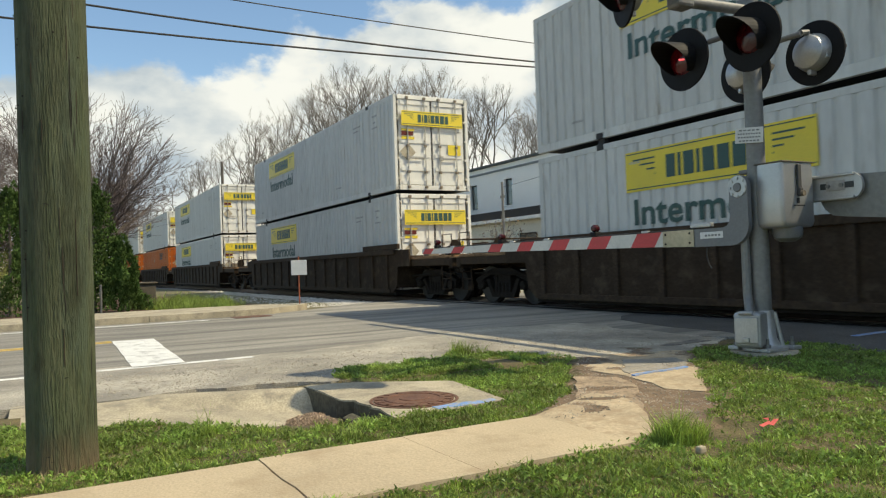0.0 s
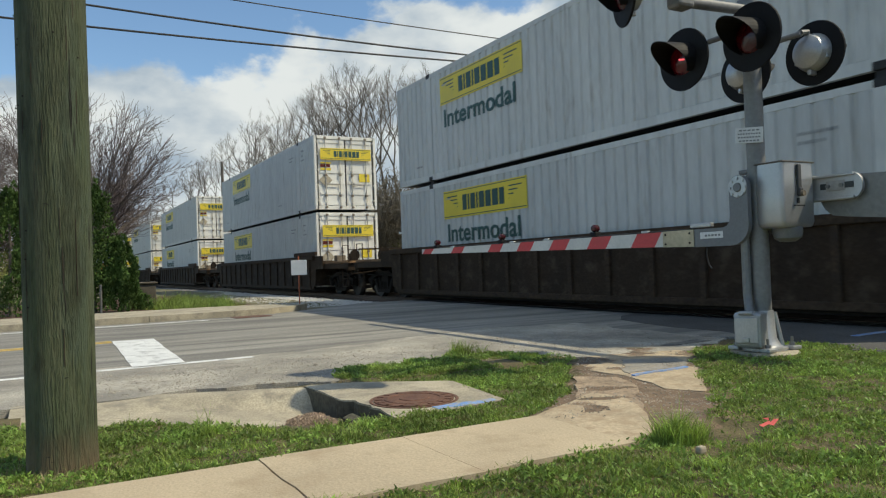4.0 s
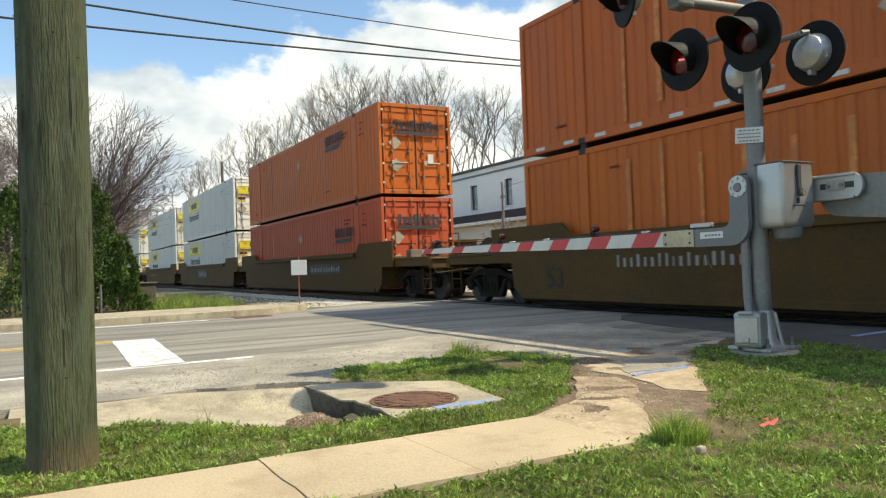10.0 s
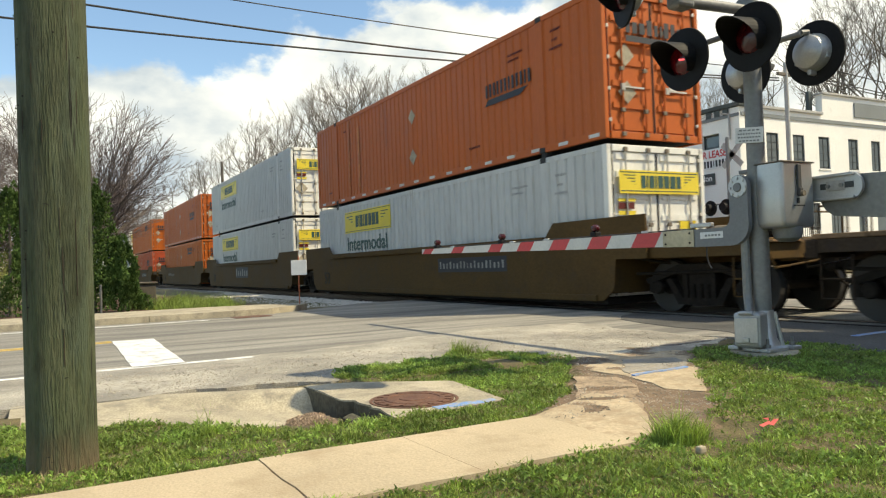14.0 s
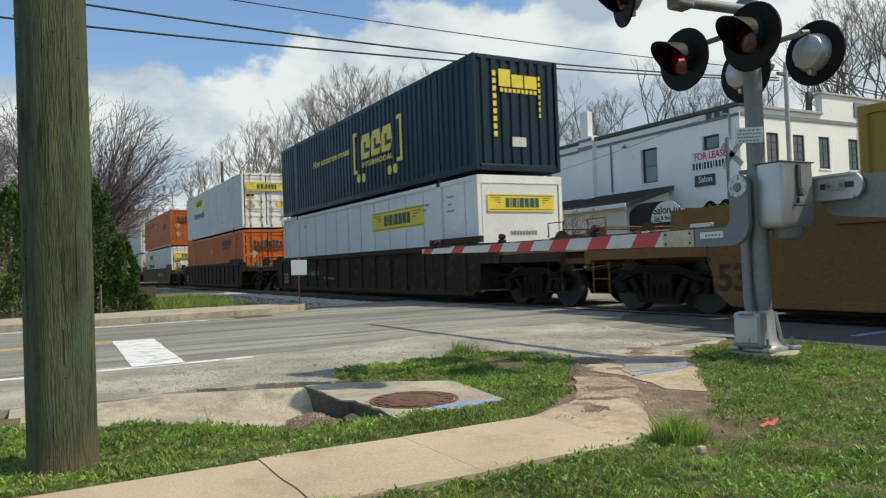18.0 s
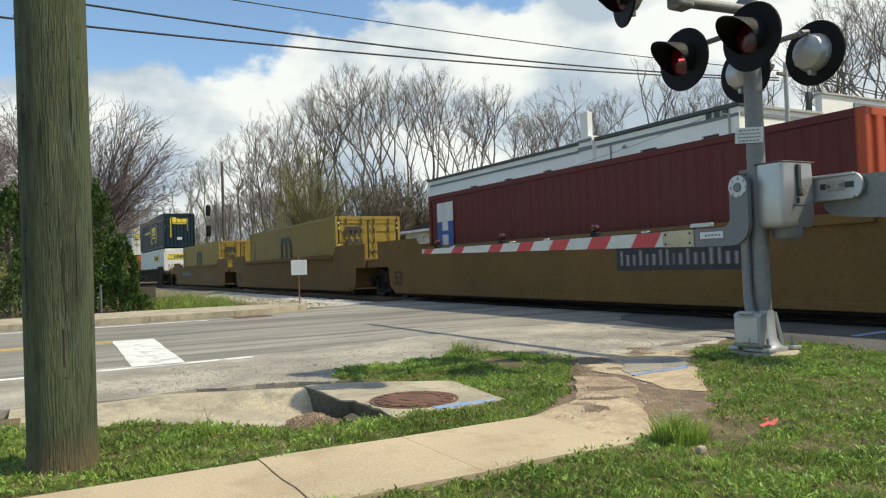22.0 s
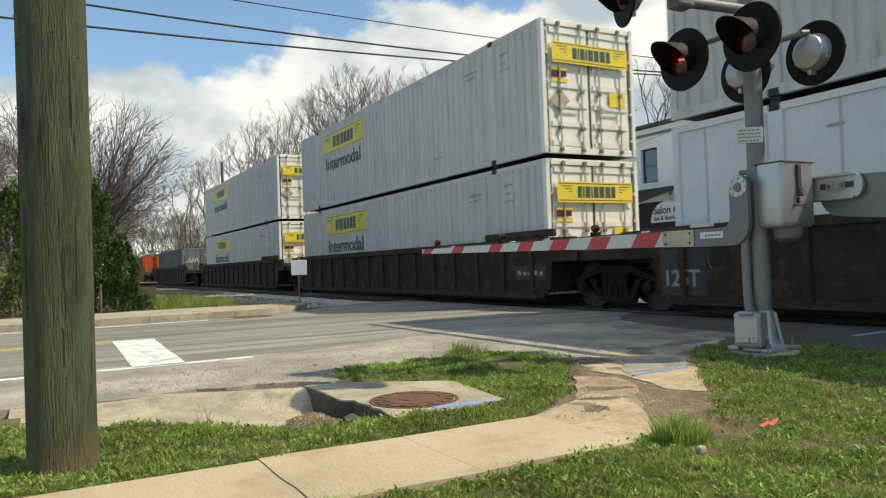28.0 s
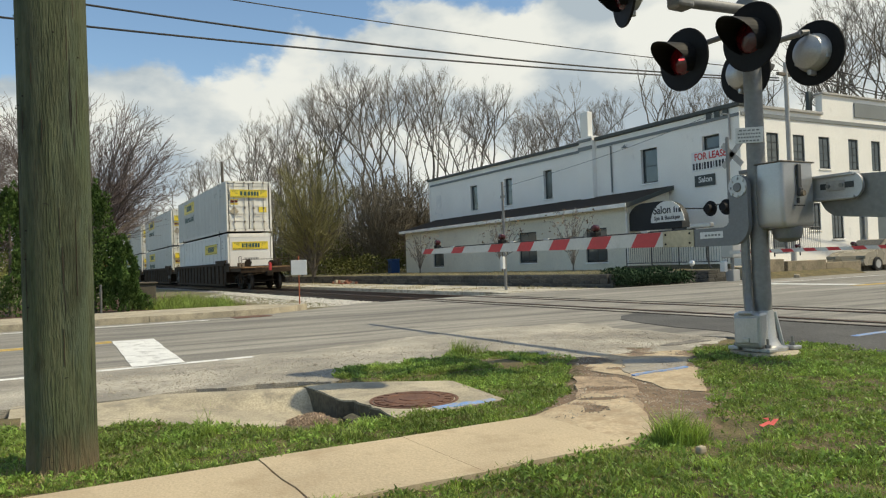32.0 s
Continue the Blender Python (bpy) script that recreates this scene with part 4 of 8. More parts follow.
def container(style, length, mat, label, ribs=(0.28, 0.034, 0.16), rear="doors", door_mat=None, group="containers on the train", posts=True, CH=2.895):
    """A container with its origin at the middle of its base; its rear end faces +x."""
    door_mat = door_mat or mat
    c = thing(style, Matrix(), label, "container", group)
    h2 = length / 2
    # frame: rails, corner posts, castings
    for y, nm in ((-1, "side"), (1, "side")):
        y0, y1 = (-W2, -W2 + 0.10) if y < 0 else (W2 - 0.10, W2)
        part("top_rail", Shape().cbox(-h2, h2, y0, y1, CH - 0.115, CH, 0.008), mat, c)
        part("bottom_rail", Shape().cbox(-h2, h2, y0, y1, 0.0, 0.165, 0.008), mat, c)
        sh = corrugated(length, CH, ribs[0], ribs[1], lo=0.165, hi=0.115, groove=(ribs + (0.30,))[2]) if ribs else Shape().box(-h2 + 0.1, h2 - 0.1, 0, 0.02, 0.165, CH - 0.115)
        m = pose(0, y * (W2 - 0.034), 0, 0, 0, 0 if y < 0 else 180)
        part("side_panel", turned(sh, m), mat, c)
        for e in (-1, 1):
            x0, x1 = (-h2, -h2 + 0.14) if e < 0 else (h2 - 0.14, h2)
            part("corner_post", Shape().cbox(x0, x1, y0 + y * 0.001, y1 + y * 0.001, 0.002, CH - 0.002, 0.01), mat if e < 0 else door_mat, c)
            if posts and length > 13:
                xp = e * 6.096
                part("lifting_post", Shape().cbox(xp - 0.13, xp + 0.13, y0 + y * 0.006, y1 + y * 0.006, 0.004, CH - 0.004, 0.01), mat, c)
                part("corner_casting", Shape().cbox(xp - 0.10, xp + 0.10, y0 + y * 0.014, y1 + y * 0.014, CH - 0.11, CH + 0.012, 0.012), GASKET, c)
                part("corner_casting", Shape().cbox(xp - 0.10, xp + 0.10, y0 + y * 0.014, y1 + y * 0.014, -0.006, 0.11, 0.012), GASKET, c)
    if length > 13:
        for xp in (-6.096, 6.096):
            for y in (-1, 1):
                y0, y1 = sorted((y * (W2 - 0.03), y * (W2 - 0.19)))
                part("twist_lock", Shape().cbox(xp - 0.085, xp + 0.085, y0, y1, -0.118, -0.002, 0.012), GASKET, c)
    part("roof", Shape().box(-h2 + 0.02, h2 - 0.02, -W2 + 0.05, W2 - 0.05, CH - 0.05, CH - 0.012), mat, c)
    part("floor", Shape().box(-h2 + 0.02, h2 - 0.02, -W2 + 0.05, W2 - 0.05, 0.03, 0.10), GASKET, c)
    part("nose", turned(corrugated(2 * W2, CH, 0.26, 0.03, x_in=0.14), pose(-h2 + 0.04, 0, 0, 0, 0, -90)), mat, c)
    if rear == "doors":
        part("door_sill", Shape().cbox(h2 - 0.06, h2 + 0.004, -W2 + 0.14, W2 - 0.14, 0.0, 0.14, 0.008), door_mat, c)
        part("door_header", Shape().cbox(h2 - 0.06, h2 + 0.004, -W2 + 0.14, W2 - 0.14, CH - 0.13, CH, 0.008), door_mat, c)
        for e in (-1, 1):
            a, b = (-W2 + 0.15, -0.012) if e < 0 else (0.012, W2 - 0.15)
            s = Shape().box(h2 - 0.07, h2 - 0.035, a, b, 0.15, CH - 0.14)
            d = part("door", s, door_mat, c)
            s = Shape()
            for z in [q * CH / 2.895 for q in (0.20, 0.62, 1.04, 1.46, 1.88, 2.30, 2.64)]:
                s.box(h2 - 0.036, h2 - 0.008, a + 0.08, b - 0.08, z - 0.03, z + 0.08)
            part("door_rib", s, door_mat, d)
            part("gasket", Shape().box(h2 - 0.038, h2 - 0.028, a, a + 0.016, 0.15, CH - 0.14).box(h2 - 0.038, h2 - 0.028, b - 0.016, b, 0.15, CH - 0.14), GASKET, d)
            for y in (a + 0.30, b - 0.24) if e < 0 else (a + 0.24, b - 0.30):
                part("lock_rod", Shape().tube((h2 + 0.022, y, 0.04), (h2 + 0.022, y, CH - 0.04), 0.019, n=8), ROD if door_mat is JB_CREAM else door_mat, d)
                for z in (0.09, 0.55, 1.35, 2.15, CH - 0.09):
                    part("keeper", keeper_mesh, None, d, at=pose(h2 + 0.017, y, z))
            part("handle", Shape().box(h2 + 0.03, h2 + 0.05, (a + b) / 2 - 0.27, (a + b) / 2 + 0.27, 0.98, 1.015).box(h2 + 0.0, h2 + 0.05, (a + b) / 2 - 0.30, (a + b) / 2 - 0.22, 0.93, 1.06), ROD, d)
            yh = a - 0.02 if e < 0 else b + 0.02
            for z in (0.35, 0.95, 1.55, 2.15, CH - 0.245):
                part("hinge", hinge_mesh, None, d, at=pose(h2 - 0.008, yh, z))
    elif rear == "ribbed":
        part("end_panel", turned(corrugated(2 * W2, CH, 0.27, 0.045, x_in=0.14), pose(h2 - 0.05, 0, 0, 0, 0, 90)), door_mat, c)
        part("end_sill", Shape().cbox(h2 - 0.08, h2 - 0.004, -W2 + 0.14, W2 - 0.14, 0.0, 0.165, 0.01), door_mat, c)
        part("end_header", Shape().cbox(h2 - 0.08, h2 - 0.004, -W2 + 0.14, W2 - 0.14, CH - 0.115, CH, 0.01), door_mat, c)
    else:
        part("end_panel", Shape().cbox(h2 - 0.05, h2 - 0.008, -W2 + 0.13, W2 - 0.13, 0.02, CH - 0.02, 0.01), door_mat, c)
    return c


def small_marks(c, length, mat, seed, y=-W2):
    """Rows of small stencil bars as on any container's side, nose and rear."""
    rng = random.Random(seed)
    s = Shape()
    for x0, z, n in ((4.9, 2.35, 7), (4.9, 2.22, 5), (6.5, 2.45, 4), (6.55, 2.25, 2), (6.45, 2.08, 5), (3.1, 0.52, 6), (-6.9, 0.42, 4), (-7.6, 2.4, 3)):
        if abs(x0) > length / 2 - 0.9:
            x0 *= 0.7
        bars(s, x0, x0 + 0.085 * n, z, z + 0.05, y - 0.002, [rng.choice((0.35, 0.5, 0.6)) for _ in range(2 * n)], slots=False)
    marks("stencil", s, mat, c, "small dark stencilled data")


def end_logo(c, x, z0, z1, half=1.0):
    """The yellow panel across both doors, facing +x."""
    o = framed_logo(c, -half, half, z0, z1, -TINY, -1)
    m = pose(x, 0, 0, 0, 0, 90)
    for ob in (o, *o.children):
        ob.data.transform(m)
    return o


WORD = (0.35, 1, 0.6, 0.9, 0.6, 1.3, 0.95, 0.95, 0.9, 0.35)


def white_box():
    c = container("white_container", 16.154, JB_WHITE, "white ribbed freight container with yellow panels and dirt streaks", door_mat=JB_CREAM)
    x = -8.077
    framed_logo(c, x + 2.65, x + 6.42, 1.90, 2.62, -W2 - 0.002)
    part("wordmark", wording("Intermodal", x + 2.83, x + 6.12, 1.29, 1.76), LOGO_DARK, c, "dark green word Intermodal", at=pose(0, -W2 - 0.006, 0))
    small_marks(c, 16.15, FADED_GREY, 3)
    end_logo(c, 8.077 + 0.055, 1.95, 2.40, 1.06)
    part("placard", Shape().box(8.077, 8.085, 0.55, 1.0, 1.10, 1.42), LOGO_YELLOW, c)
    part("placard", Shape().box(8.077, 8.083, -1.05, -0.65, 1.66, 1.78), MAROON, c)
    part("placard", Shape().box(8.077, 8.083, -1.05, -0.62, 1.80, 1.86).box(8.077, 8.083, -1.05, -0.62, 1.54, 1.62), LOGO_YELLOW, c)
    part("scuff_plate", turned(Shape().box(-0.19, 0.19, -0.19, 0.19, -0.003, 0.003), pose(8.082, -0.85, 1.15, 0, 90, 0) @ pose(0, 0, 0, 0, 0, 45)), PALE_CONCRETE, c)
    return c


def plate_box():
    """The smooth-sided sort with tall riveted plates."""
    c = container("white_plate_container", 16.154, PLATE_WHITE, "white smooth-sided freight container with one yellow panel", ribs=None, rear="flat")
    s = Shape()
    for k in range(14):
        x = -7.4 + k * 1.14
        s.box(x - 0.012, x + 0.012, -W2 + 0.028, -W2 + 0.034, 0.17, CH - 0.12)
    part("plate_joint", s, SEAM_DIRT, c)
    framed_logo(c, 1.55, 5.15, 1.82, 2.42, -W2 + 0.030)
    small_marks(c, 16.15, FADED_GREY, 5, -W2 + 0.03)
    end_logo(c, 8.077 + 0.012, 1.98, 2.42, 1.02)
    marks("stencil", turned(bars(Shape(), -0.35, 0.45, 1.40, 1.50, 0, (1,) * 9, slots=False), pose(8.074, 0, 0, 0, 0, 90)), TRIM_GREY, c)
    part("frame_edge", Shape().box(8.06, 8.085, -W2, -W2 + 0.10, 0.0, CH).box(8.06, 8.085, W2 - 0.10, W2, 0, CH).box(8.06, 8.085, -W2, W2, CH - 0.2, CH), JB_CREAM, c)
    return c


def orange_box(mat, name, label, logo, rear_logo):
    c = container(name, 16.154, mat, label, ribs=(0.28, 0.022))
    x0, x1, z0, z1 = logo
    s = bars(Shape(), x0, x1, z0 + 0.20, z1, -W2 - 0.003, (0.4, 0.4, 0.4, 0.3, 0.4, 0.4, 0.3, 0.4, 0.4, 0.4, 0.3, 0.4), gap=0.4, slots=False)
    s.prism([(x0 - 0.05, z0), (x1 - 0.4, z0), (x1 - 0.1, z0 + 0.14), (x0 + 0.1, z0 + 0.14)], 1, -W2 - 0.009, -W2 - 0.003)
    marks("wordmark", s, INK, c, "dark letter-sized bars over a stripe")
    small_marks(c, 16.15, MAROON, 7)
    m = pose(8.077 + 0.058, 0, 0, 0, 0, 90)
    if rear_logo:
        s = bars(Shape(), -0.75, 0.75, 2.05, 2.35, 0, (0.8, 0.9, 1, 1, 0.7, 0.35, 0.9, 0.8, 0.9))
        s.box(-0.75, 0.75, -0.006, 0, 1.88, 2.0)
        marks("rear_wordmark", turned(s, m), INK, c)
    for y, z in ((-0.75, 1.62), (-0.72, 0.90)):
        part("placard", turned(Shape().box(-0.16, 0.16, -0.16, 0.16, -0.004, 0.004), pose(8.09, y, z, 0, 90, 0) @ pose(0, 0, 0, 0, 0, 45)), PALE_CONCRETE, c)
    part("placard", turned(Shape().box(-0.15, 0.15, -0.15, 0.15, -0.004, 0.004), pose(0.0, -W2 - 0.005, 1.95, 90, 0, 0) @ pose(0, 0, 0, 0, 0, 45)), PALE_CONCRETE, c)
    part("placard", Shape().box(8.08, 8.086, 0.42, 0.62, 1.02, 1.30), JB_WHITE, c)
    rg = random.Random(int(x0 * 100))
    s = Shape()
    for k in range(9 if name == "rubbed_orange_container" else 2):
        x = -4.9 + k * 0.84 + (6.0 if k > 6 else 0)
        s.box(x, x + rg.uniform(0.06, 0.13), -W2 - 0.0015, -W2 - 0.0005, 0.20 + rg.uniform(0, 0.3), CH - 0.15 - rg.uniform(0, 0.4))
    tagged(part("rub_mark", s, RUBBED, c, "paler rubbed upright stripes"), kind="stuff")
    return c


def vermilion_box():
    c = orange_box(VERMILION, "vermilion_container", "vermilion ribbed container with white reflector dashes", (3.95, 5.75, 1.42, 1.92), True)
    for k in range(17):
        x = -7.6 + k * 0.95
        part("reflector", Shape().box(x, x + 0.30, -W2 - 0.006, -W2 - 0.001, 0.05, 0.12), JB_WHITE, c)
    part("placard", turned(Shape().box(-0.16, 0.16, -0.16, 0.16, -0.004, 0.004), pose(0.0, -W2 - 0.005, 0.80, 90, 0, 0) @ pose(0, 0, 0, 0, 0, 45)), PALE_CONCRETE, c)
    return c


def navy_box():
    c = container("navy_container", 16.154, NAVY, "dark navy ribbed container with yellow emblem shapes", ribs=(0.30, 0.036), rear="ribbed")
    y = -W2 - 0.003
    # bracketed emblem and a line of small yellow bars on the side
    part("bracket", Shape().prism([(0.22, 0.82), (0.54, 0.84), (0.54, 0.95), (0.37, 0.95), (0.37, 2.10), (0.54, 2.10), (0.54, 2.22), (0.22, 2.22)], 1, y - 0.006, y), LOGO_YELLOW, c, "yellow bracket shape")
    part("bracket", Shape().prism([(3.60, 0.82), (4.0, 0.82), (4.0, 2.20), (3.66, 2.20), (3.66, 2.08), (3.85, 2.08), (3.85, 0.94), (3.60, 0.94)], 1, y - 0.006, y), LOGO_YELLOW, c, "yellow bracket shape")
    for a in (0.90, 1.72, 2.54):
        part("emblem", Shape().prism([(a, 1.25), (a + 0.62, 1.25), (a + 0.78, 1.50), (a + 0.72, 2.04), (a + 0.16, 2.04), (a + 0.02, 1.80)], 1, y - 0.006, y), LOGO_YELLOW, c, "yellow slanted emblem block")
        part("emblem_gap", Shape().prism([(a + 0.26, 1.44), (a + 0.72, 1.44), (a + 0.76, 1.56), (a + 0.40, 1.58), (a + 0.42, 1.80), (a + 0.26, 1.80)], 1, y - 0.009, y - 0.0062), NAVY, c)
    part("wordmark", wording("INTERMODAL", 0.96, 3.34, 0.98, 1.15), LOGO_YELLOW, c, "yellow word INTERMODAL", at=pose(0, y - 0.003, 0))
    slant = Matrix(((1, 0, 0.25, -0.42), (0, 1, 0, 0), (0, 0, 1, 0), (0, 0, 0, 1)))
    me = wording("How tomorrow moves", -3.9, -0.15, 1.58, 1.84)
    me.transform(slant)
    part("slogan", me, LOGO_YELLOW, c, "yellow slogan How tomorrow moves", at=pose(0, y - 0.003, 0))
    for a, z in ((0.63, 0.66), (1.06, 0.64), (3.08, 0.64), (3.48, 0.64)):
        part("dot", Shape().lathe([(0.0, -0.006), (0.15, -0.006), (0.15, 0.0), (0, 0)], 16, (a, y, z), "y"), LOGO_YELLOW, c, "yellow dot")
    m = pose(8.077 + 0.004, 0, 0, 0, 0, 90)
    s = bars(Shape(), -0.55, 0.62, 2.12, 2.56, 0, (1, 1, 1.1), gap=0.12)
    bars(s, -0.52, 0.60, 1.98, 2.08, 0, (1,) * 9, slots=False)
    for k in range(9):
        s.box(-0.74, -0.64, -0.004, 0, 0.85 + 0.19 * k, 0.98 + 0.19 * k)
    for k in range(7):
        s.box(0.66, 0.72, -0.004, 0, 1.4 + 0.16 * k, 1.5 + 0.16 * k)
    marks("end_emblem", turned(s, m), LOGO_YELLOW, c, "yellow emblem bars")
    part("placard", turned(Shape().box(-0.2, 0.22, -0.004, 0, 0.62, 0.86), m), JB_WHITE, c)
    return c


def forty(name, mat, label, rear, door_mat=None):
    return container(name, 12.192, mat, label, ribs=(0.27, 0.013), rear=rear, door_mat=door_mat, CH=2.591)


def mustard_box():
    c = forty("mustard_container", MUSTARD, "mustard yellow ribbed shipping container", "doors")
    y = -W2 - 0.003
    s = Shape()
    for x0 in (-0.80, -0.16, 0.48):
        s.box(x0, x0 + 0.28, y - 0.006, y, 1.24, 1.78)
    for x0 in (-0.80, -0.16):
        xm, n = x0 + 0.46, 12
        arc = [(xm + 0.46 * math.cos(math.pi * k / n), 1.779 + 0.36 * math.sin(math.pi * k / n)) for k in range(n + 1)]
        arc += [(xm - 0.18 * math.cos(math.pi * k / n), 1.779 + 0.13 * math.sin(math.pi * k / n)) for k in range(n + 1)]
        s.prism(arc, 1, y - (0.0057 if x0 < -0.5 else 0.0054), y)
    for x0 in (-1.0, 0.70):
        s.box(x0, x0 + 0.28, y - 0.0063, y, 1.18, 1.28)
    part("emblem", s, INK, c, "dark three-legged emblem shape")
    s = Shape().box(-0.90, -0.36, -0.006, 0, 2.08, 2.22)
    for a in (-0.90, -0.68, -0.46):
        s.box(a, a + 0.10, -0.0055, 0, 1.84, 2.10)
    bars(s, -0.88, -0.40, 1.58, 1.76, 0, (1, 1), gap=0.3, slots=False)
    part("door_emblem", turned(s, pose(6.096 + 0.058, 0, 0, 0, 0, 90)), INK, c)
    s = Shape()
    for k in range(8):
        s.box(-5.35, -5.22, y - 0.005, y, 0.9 + 0.17 * k, 1.02 + 0.17 * k)
    marks("stencil", s, INK, c)
    return c


def maroon_box():
    # shade put into the dark sides' colour, sun into the brighter red-orange end
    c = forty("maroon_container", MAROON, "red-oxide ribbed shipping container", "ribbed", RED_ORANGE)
    y = -W2 - 0.003
    part("emblem_panel", Shape().box(-5.6, -4.75, y - 0.005, y, 0.75, 1.85), material("panel_blue", (0.03, 0.08, 0.28), 0.5), c, "blue panel with white bars")
    part("emblem_panel", Shape().box(-5.6, -4.75, y - 0.005, y, 1.85, 2.35), JB_WHITE, c)
    s = Shape()
    for k in range(3):
        s.box(-5.32, -5.02, y - 0.009, y - 0.005, 0.85 + 0.38 * k, 1.12 + 0.38 * k)
    for k in range(9):
        s.box(4.3, 4.42, y - 0.005, y, 0.9 + 0.17 * k, 1.03 + 0.17 * k)
    marks("stencil", s, JB_WHITE, c)
    s = Shape()
    for k in range(6):
        s.box(0.86, 0.96, -0.005, 0, 1.3 + 0.19 * k, 1.44 + 0.19 * k)
    marks("end_stencil", turned(s, pose(6.10, 0, 0, 0, 0, 90)), JB_WHITE, c)
    return c


def slate_box():
    c = forty("slate_container", SLATE, "slate grey ribbed shipping container with pale doors", "doors", SLATE_DOOR)
    y = -W2 - 0.003
    part("emblem", Shape().prism([(-5.5, 1.5), (-4.7, 1.5), (-4.95, 2.02), (-5.1, 2.02)], 1, y - 0.006, y), CABINET, c, "faded emblem shape")
    marks("wordmark", bars(Shape(), -4.55, -3.7, 1.5, 1.72, y, (0.4,) * 6, gap=0.5, slots=False), TRIM_GREY, c)
    s = Shape()
    for a in (-0.98, -0.72, -0.46):
        for p in ([(a, 1.5), (a + 0.06, 1.5), (a + 0.20, 1.88), (a + 0.15, 1.88)], [(a + 0.30, 1.5), (a + 0.36, 1.5), (a + 0.21, 1.88), (a + 0.16, 1.88)]):
            s.prism(p, 1, -0.004, 0)
    s.box(-1.0, -0.1, -0.0035, 0, 1.56, 1.61)
    part("door_emblem", turned(s, pose(6.096 + 0.058, 0, 0, 0, 0, 90)), JB_WHITE, c, "white zigzag emblem")
    s = bars(Shape(), 0.25, 1.0, 2.02, 2.12, 0, (0.6,) * 9, gap=0.6, slots=False)
    bars(s, 0.55, 1.0, 1.80, 1.88, 0, (0.6,) * 5, gap=0.6, slots=False)
    marks("door_stencil", turned(s, pose(6.096 + 0.058, 0, 0, 0, 0, 90)), JB_WHITE, c)
    s = Shape()
    for k in range(9):
        s.box(5.13, 5.18, y - 0.005, y, 0.9 + 0.17 * k, 1.00 + 0.17 * k)
    marks("stencil", s, FADED_GREY, c)
    return c


# ---- well cars ----
SILL_LO, SILL_HI, SY = 0.21, 1.46, 1.475


def truck(parent, x):
    """A two-axle truck: side frames, springs, bolster, brake rigging and four wheels."""
    t = part("truck", Shape().cbox(x - 0.28, x + 0.28, -1.05, 1.05, 0.42, 0.78, 0.03), TRUCK_BLACK, parent, "grimy black truck bolster")
    for y in (-1.02, 1.02):
        s = Shape().prism([(x - 1.20, 0.60), (x - 0.95, 0.68), (x - 0.42, 0.86), (x + 0.42, 0.86), (x + 0.95, 0.68), (x + 1.20, 0.60), (x + 1.16, 0.52), (x + 0.90, 0.58), (x + 0.42, 0.73), (x - 0.42, 0.73), (x - 0.90, 0.58), (x - 1.16, 0.52)], 1, y - 0.075, y + 0.075)
        s.prism([(x - 0.72, 0.60), (x - 0.60, 0.62), (x - 0.36, 0.28), (x + 0.36, 0.28), (x + 0.60, 0.62), (x + 0.72, 0.60), (x + 0.46, 0.17), (x - 0.46, 0.17)], 1, y - 0.07, y + 0.07)
        for e in (-1, 1):
            s.box(x + e * 0.29 - 0.045, x + e * 0.29 + 0.045, y - 0.065, y + 0.065, 0.24, 0.76)
            s.box(x + e * 1.08 - 0.05, x + e * 1.08 + 0.05, y - 0.06, y + 0.06, 0.36, 0.58)
        part("side_frame", s, TRUCK_BLACK, t)
        s = Shape()
        for k in (-0.16, 0.0, 0.16):
            s.tube((x + k, y * 1.02, 0.22), (x + k, y * 1.02, 0.52), 0.065, n=8)
        part("spring", s, TRUCK_BLACK, t)
        for e in (-0.89, 0.89):
            part("bearing_cap", Shape().lathe([(0.0, -0.03), (0.10, -0.03), (0.12, 0.0), (0.12, 0.06), (0, 0.06)], 12, (x + e, y * 1.09, 0.457), "y"), TRUCK_BLACK, t)
            ob = part("wheel", Shape().lathe([(0.10, -0.09), (0.14, -0.09), (0.16, -0.03), (0.36, -0.02), (0.37, -0.07), (0.452, -0.07), (0.457, 0.055), (0.485, 0.062), (0.485, 0.09), (0.38, 0.09), (0.36, 0.02), (0.10, 0.03)], 26, (x + e, y * 0.735, 0.457 + 0.012), "y"), TRUCK_BLACK, t)
            part("tread", Shape().lathe([(0.455, -0.072), (0.4585, -0.068), (0.4605, 0.053), (0.455, 0.056)], 26, (x + e, y * 0.735, 0.457 + 0.012), "y"), TREAD, t)
    for e in (-0.89, 0.89):
        part("axle", Shape().tube((x + e, -1.1, 0.469), (x + e, 1.1, 0.469), 0.075, n=10), TRUCK_BLACK, t)
    return t


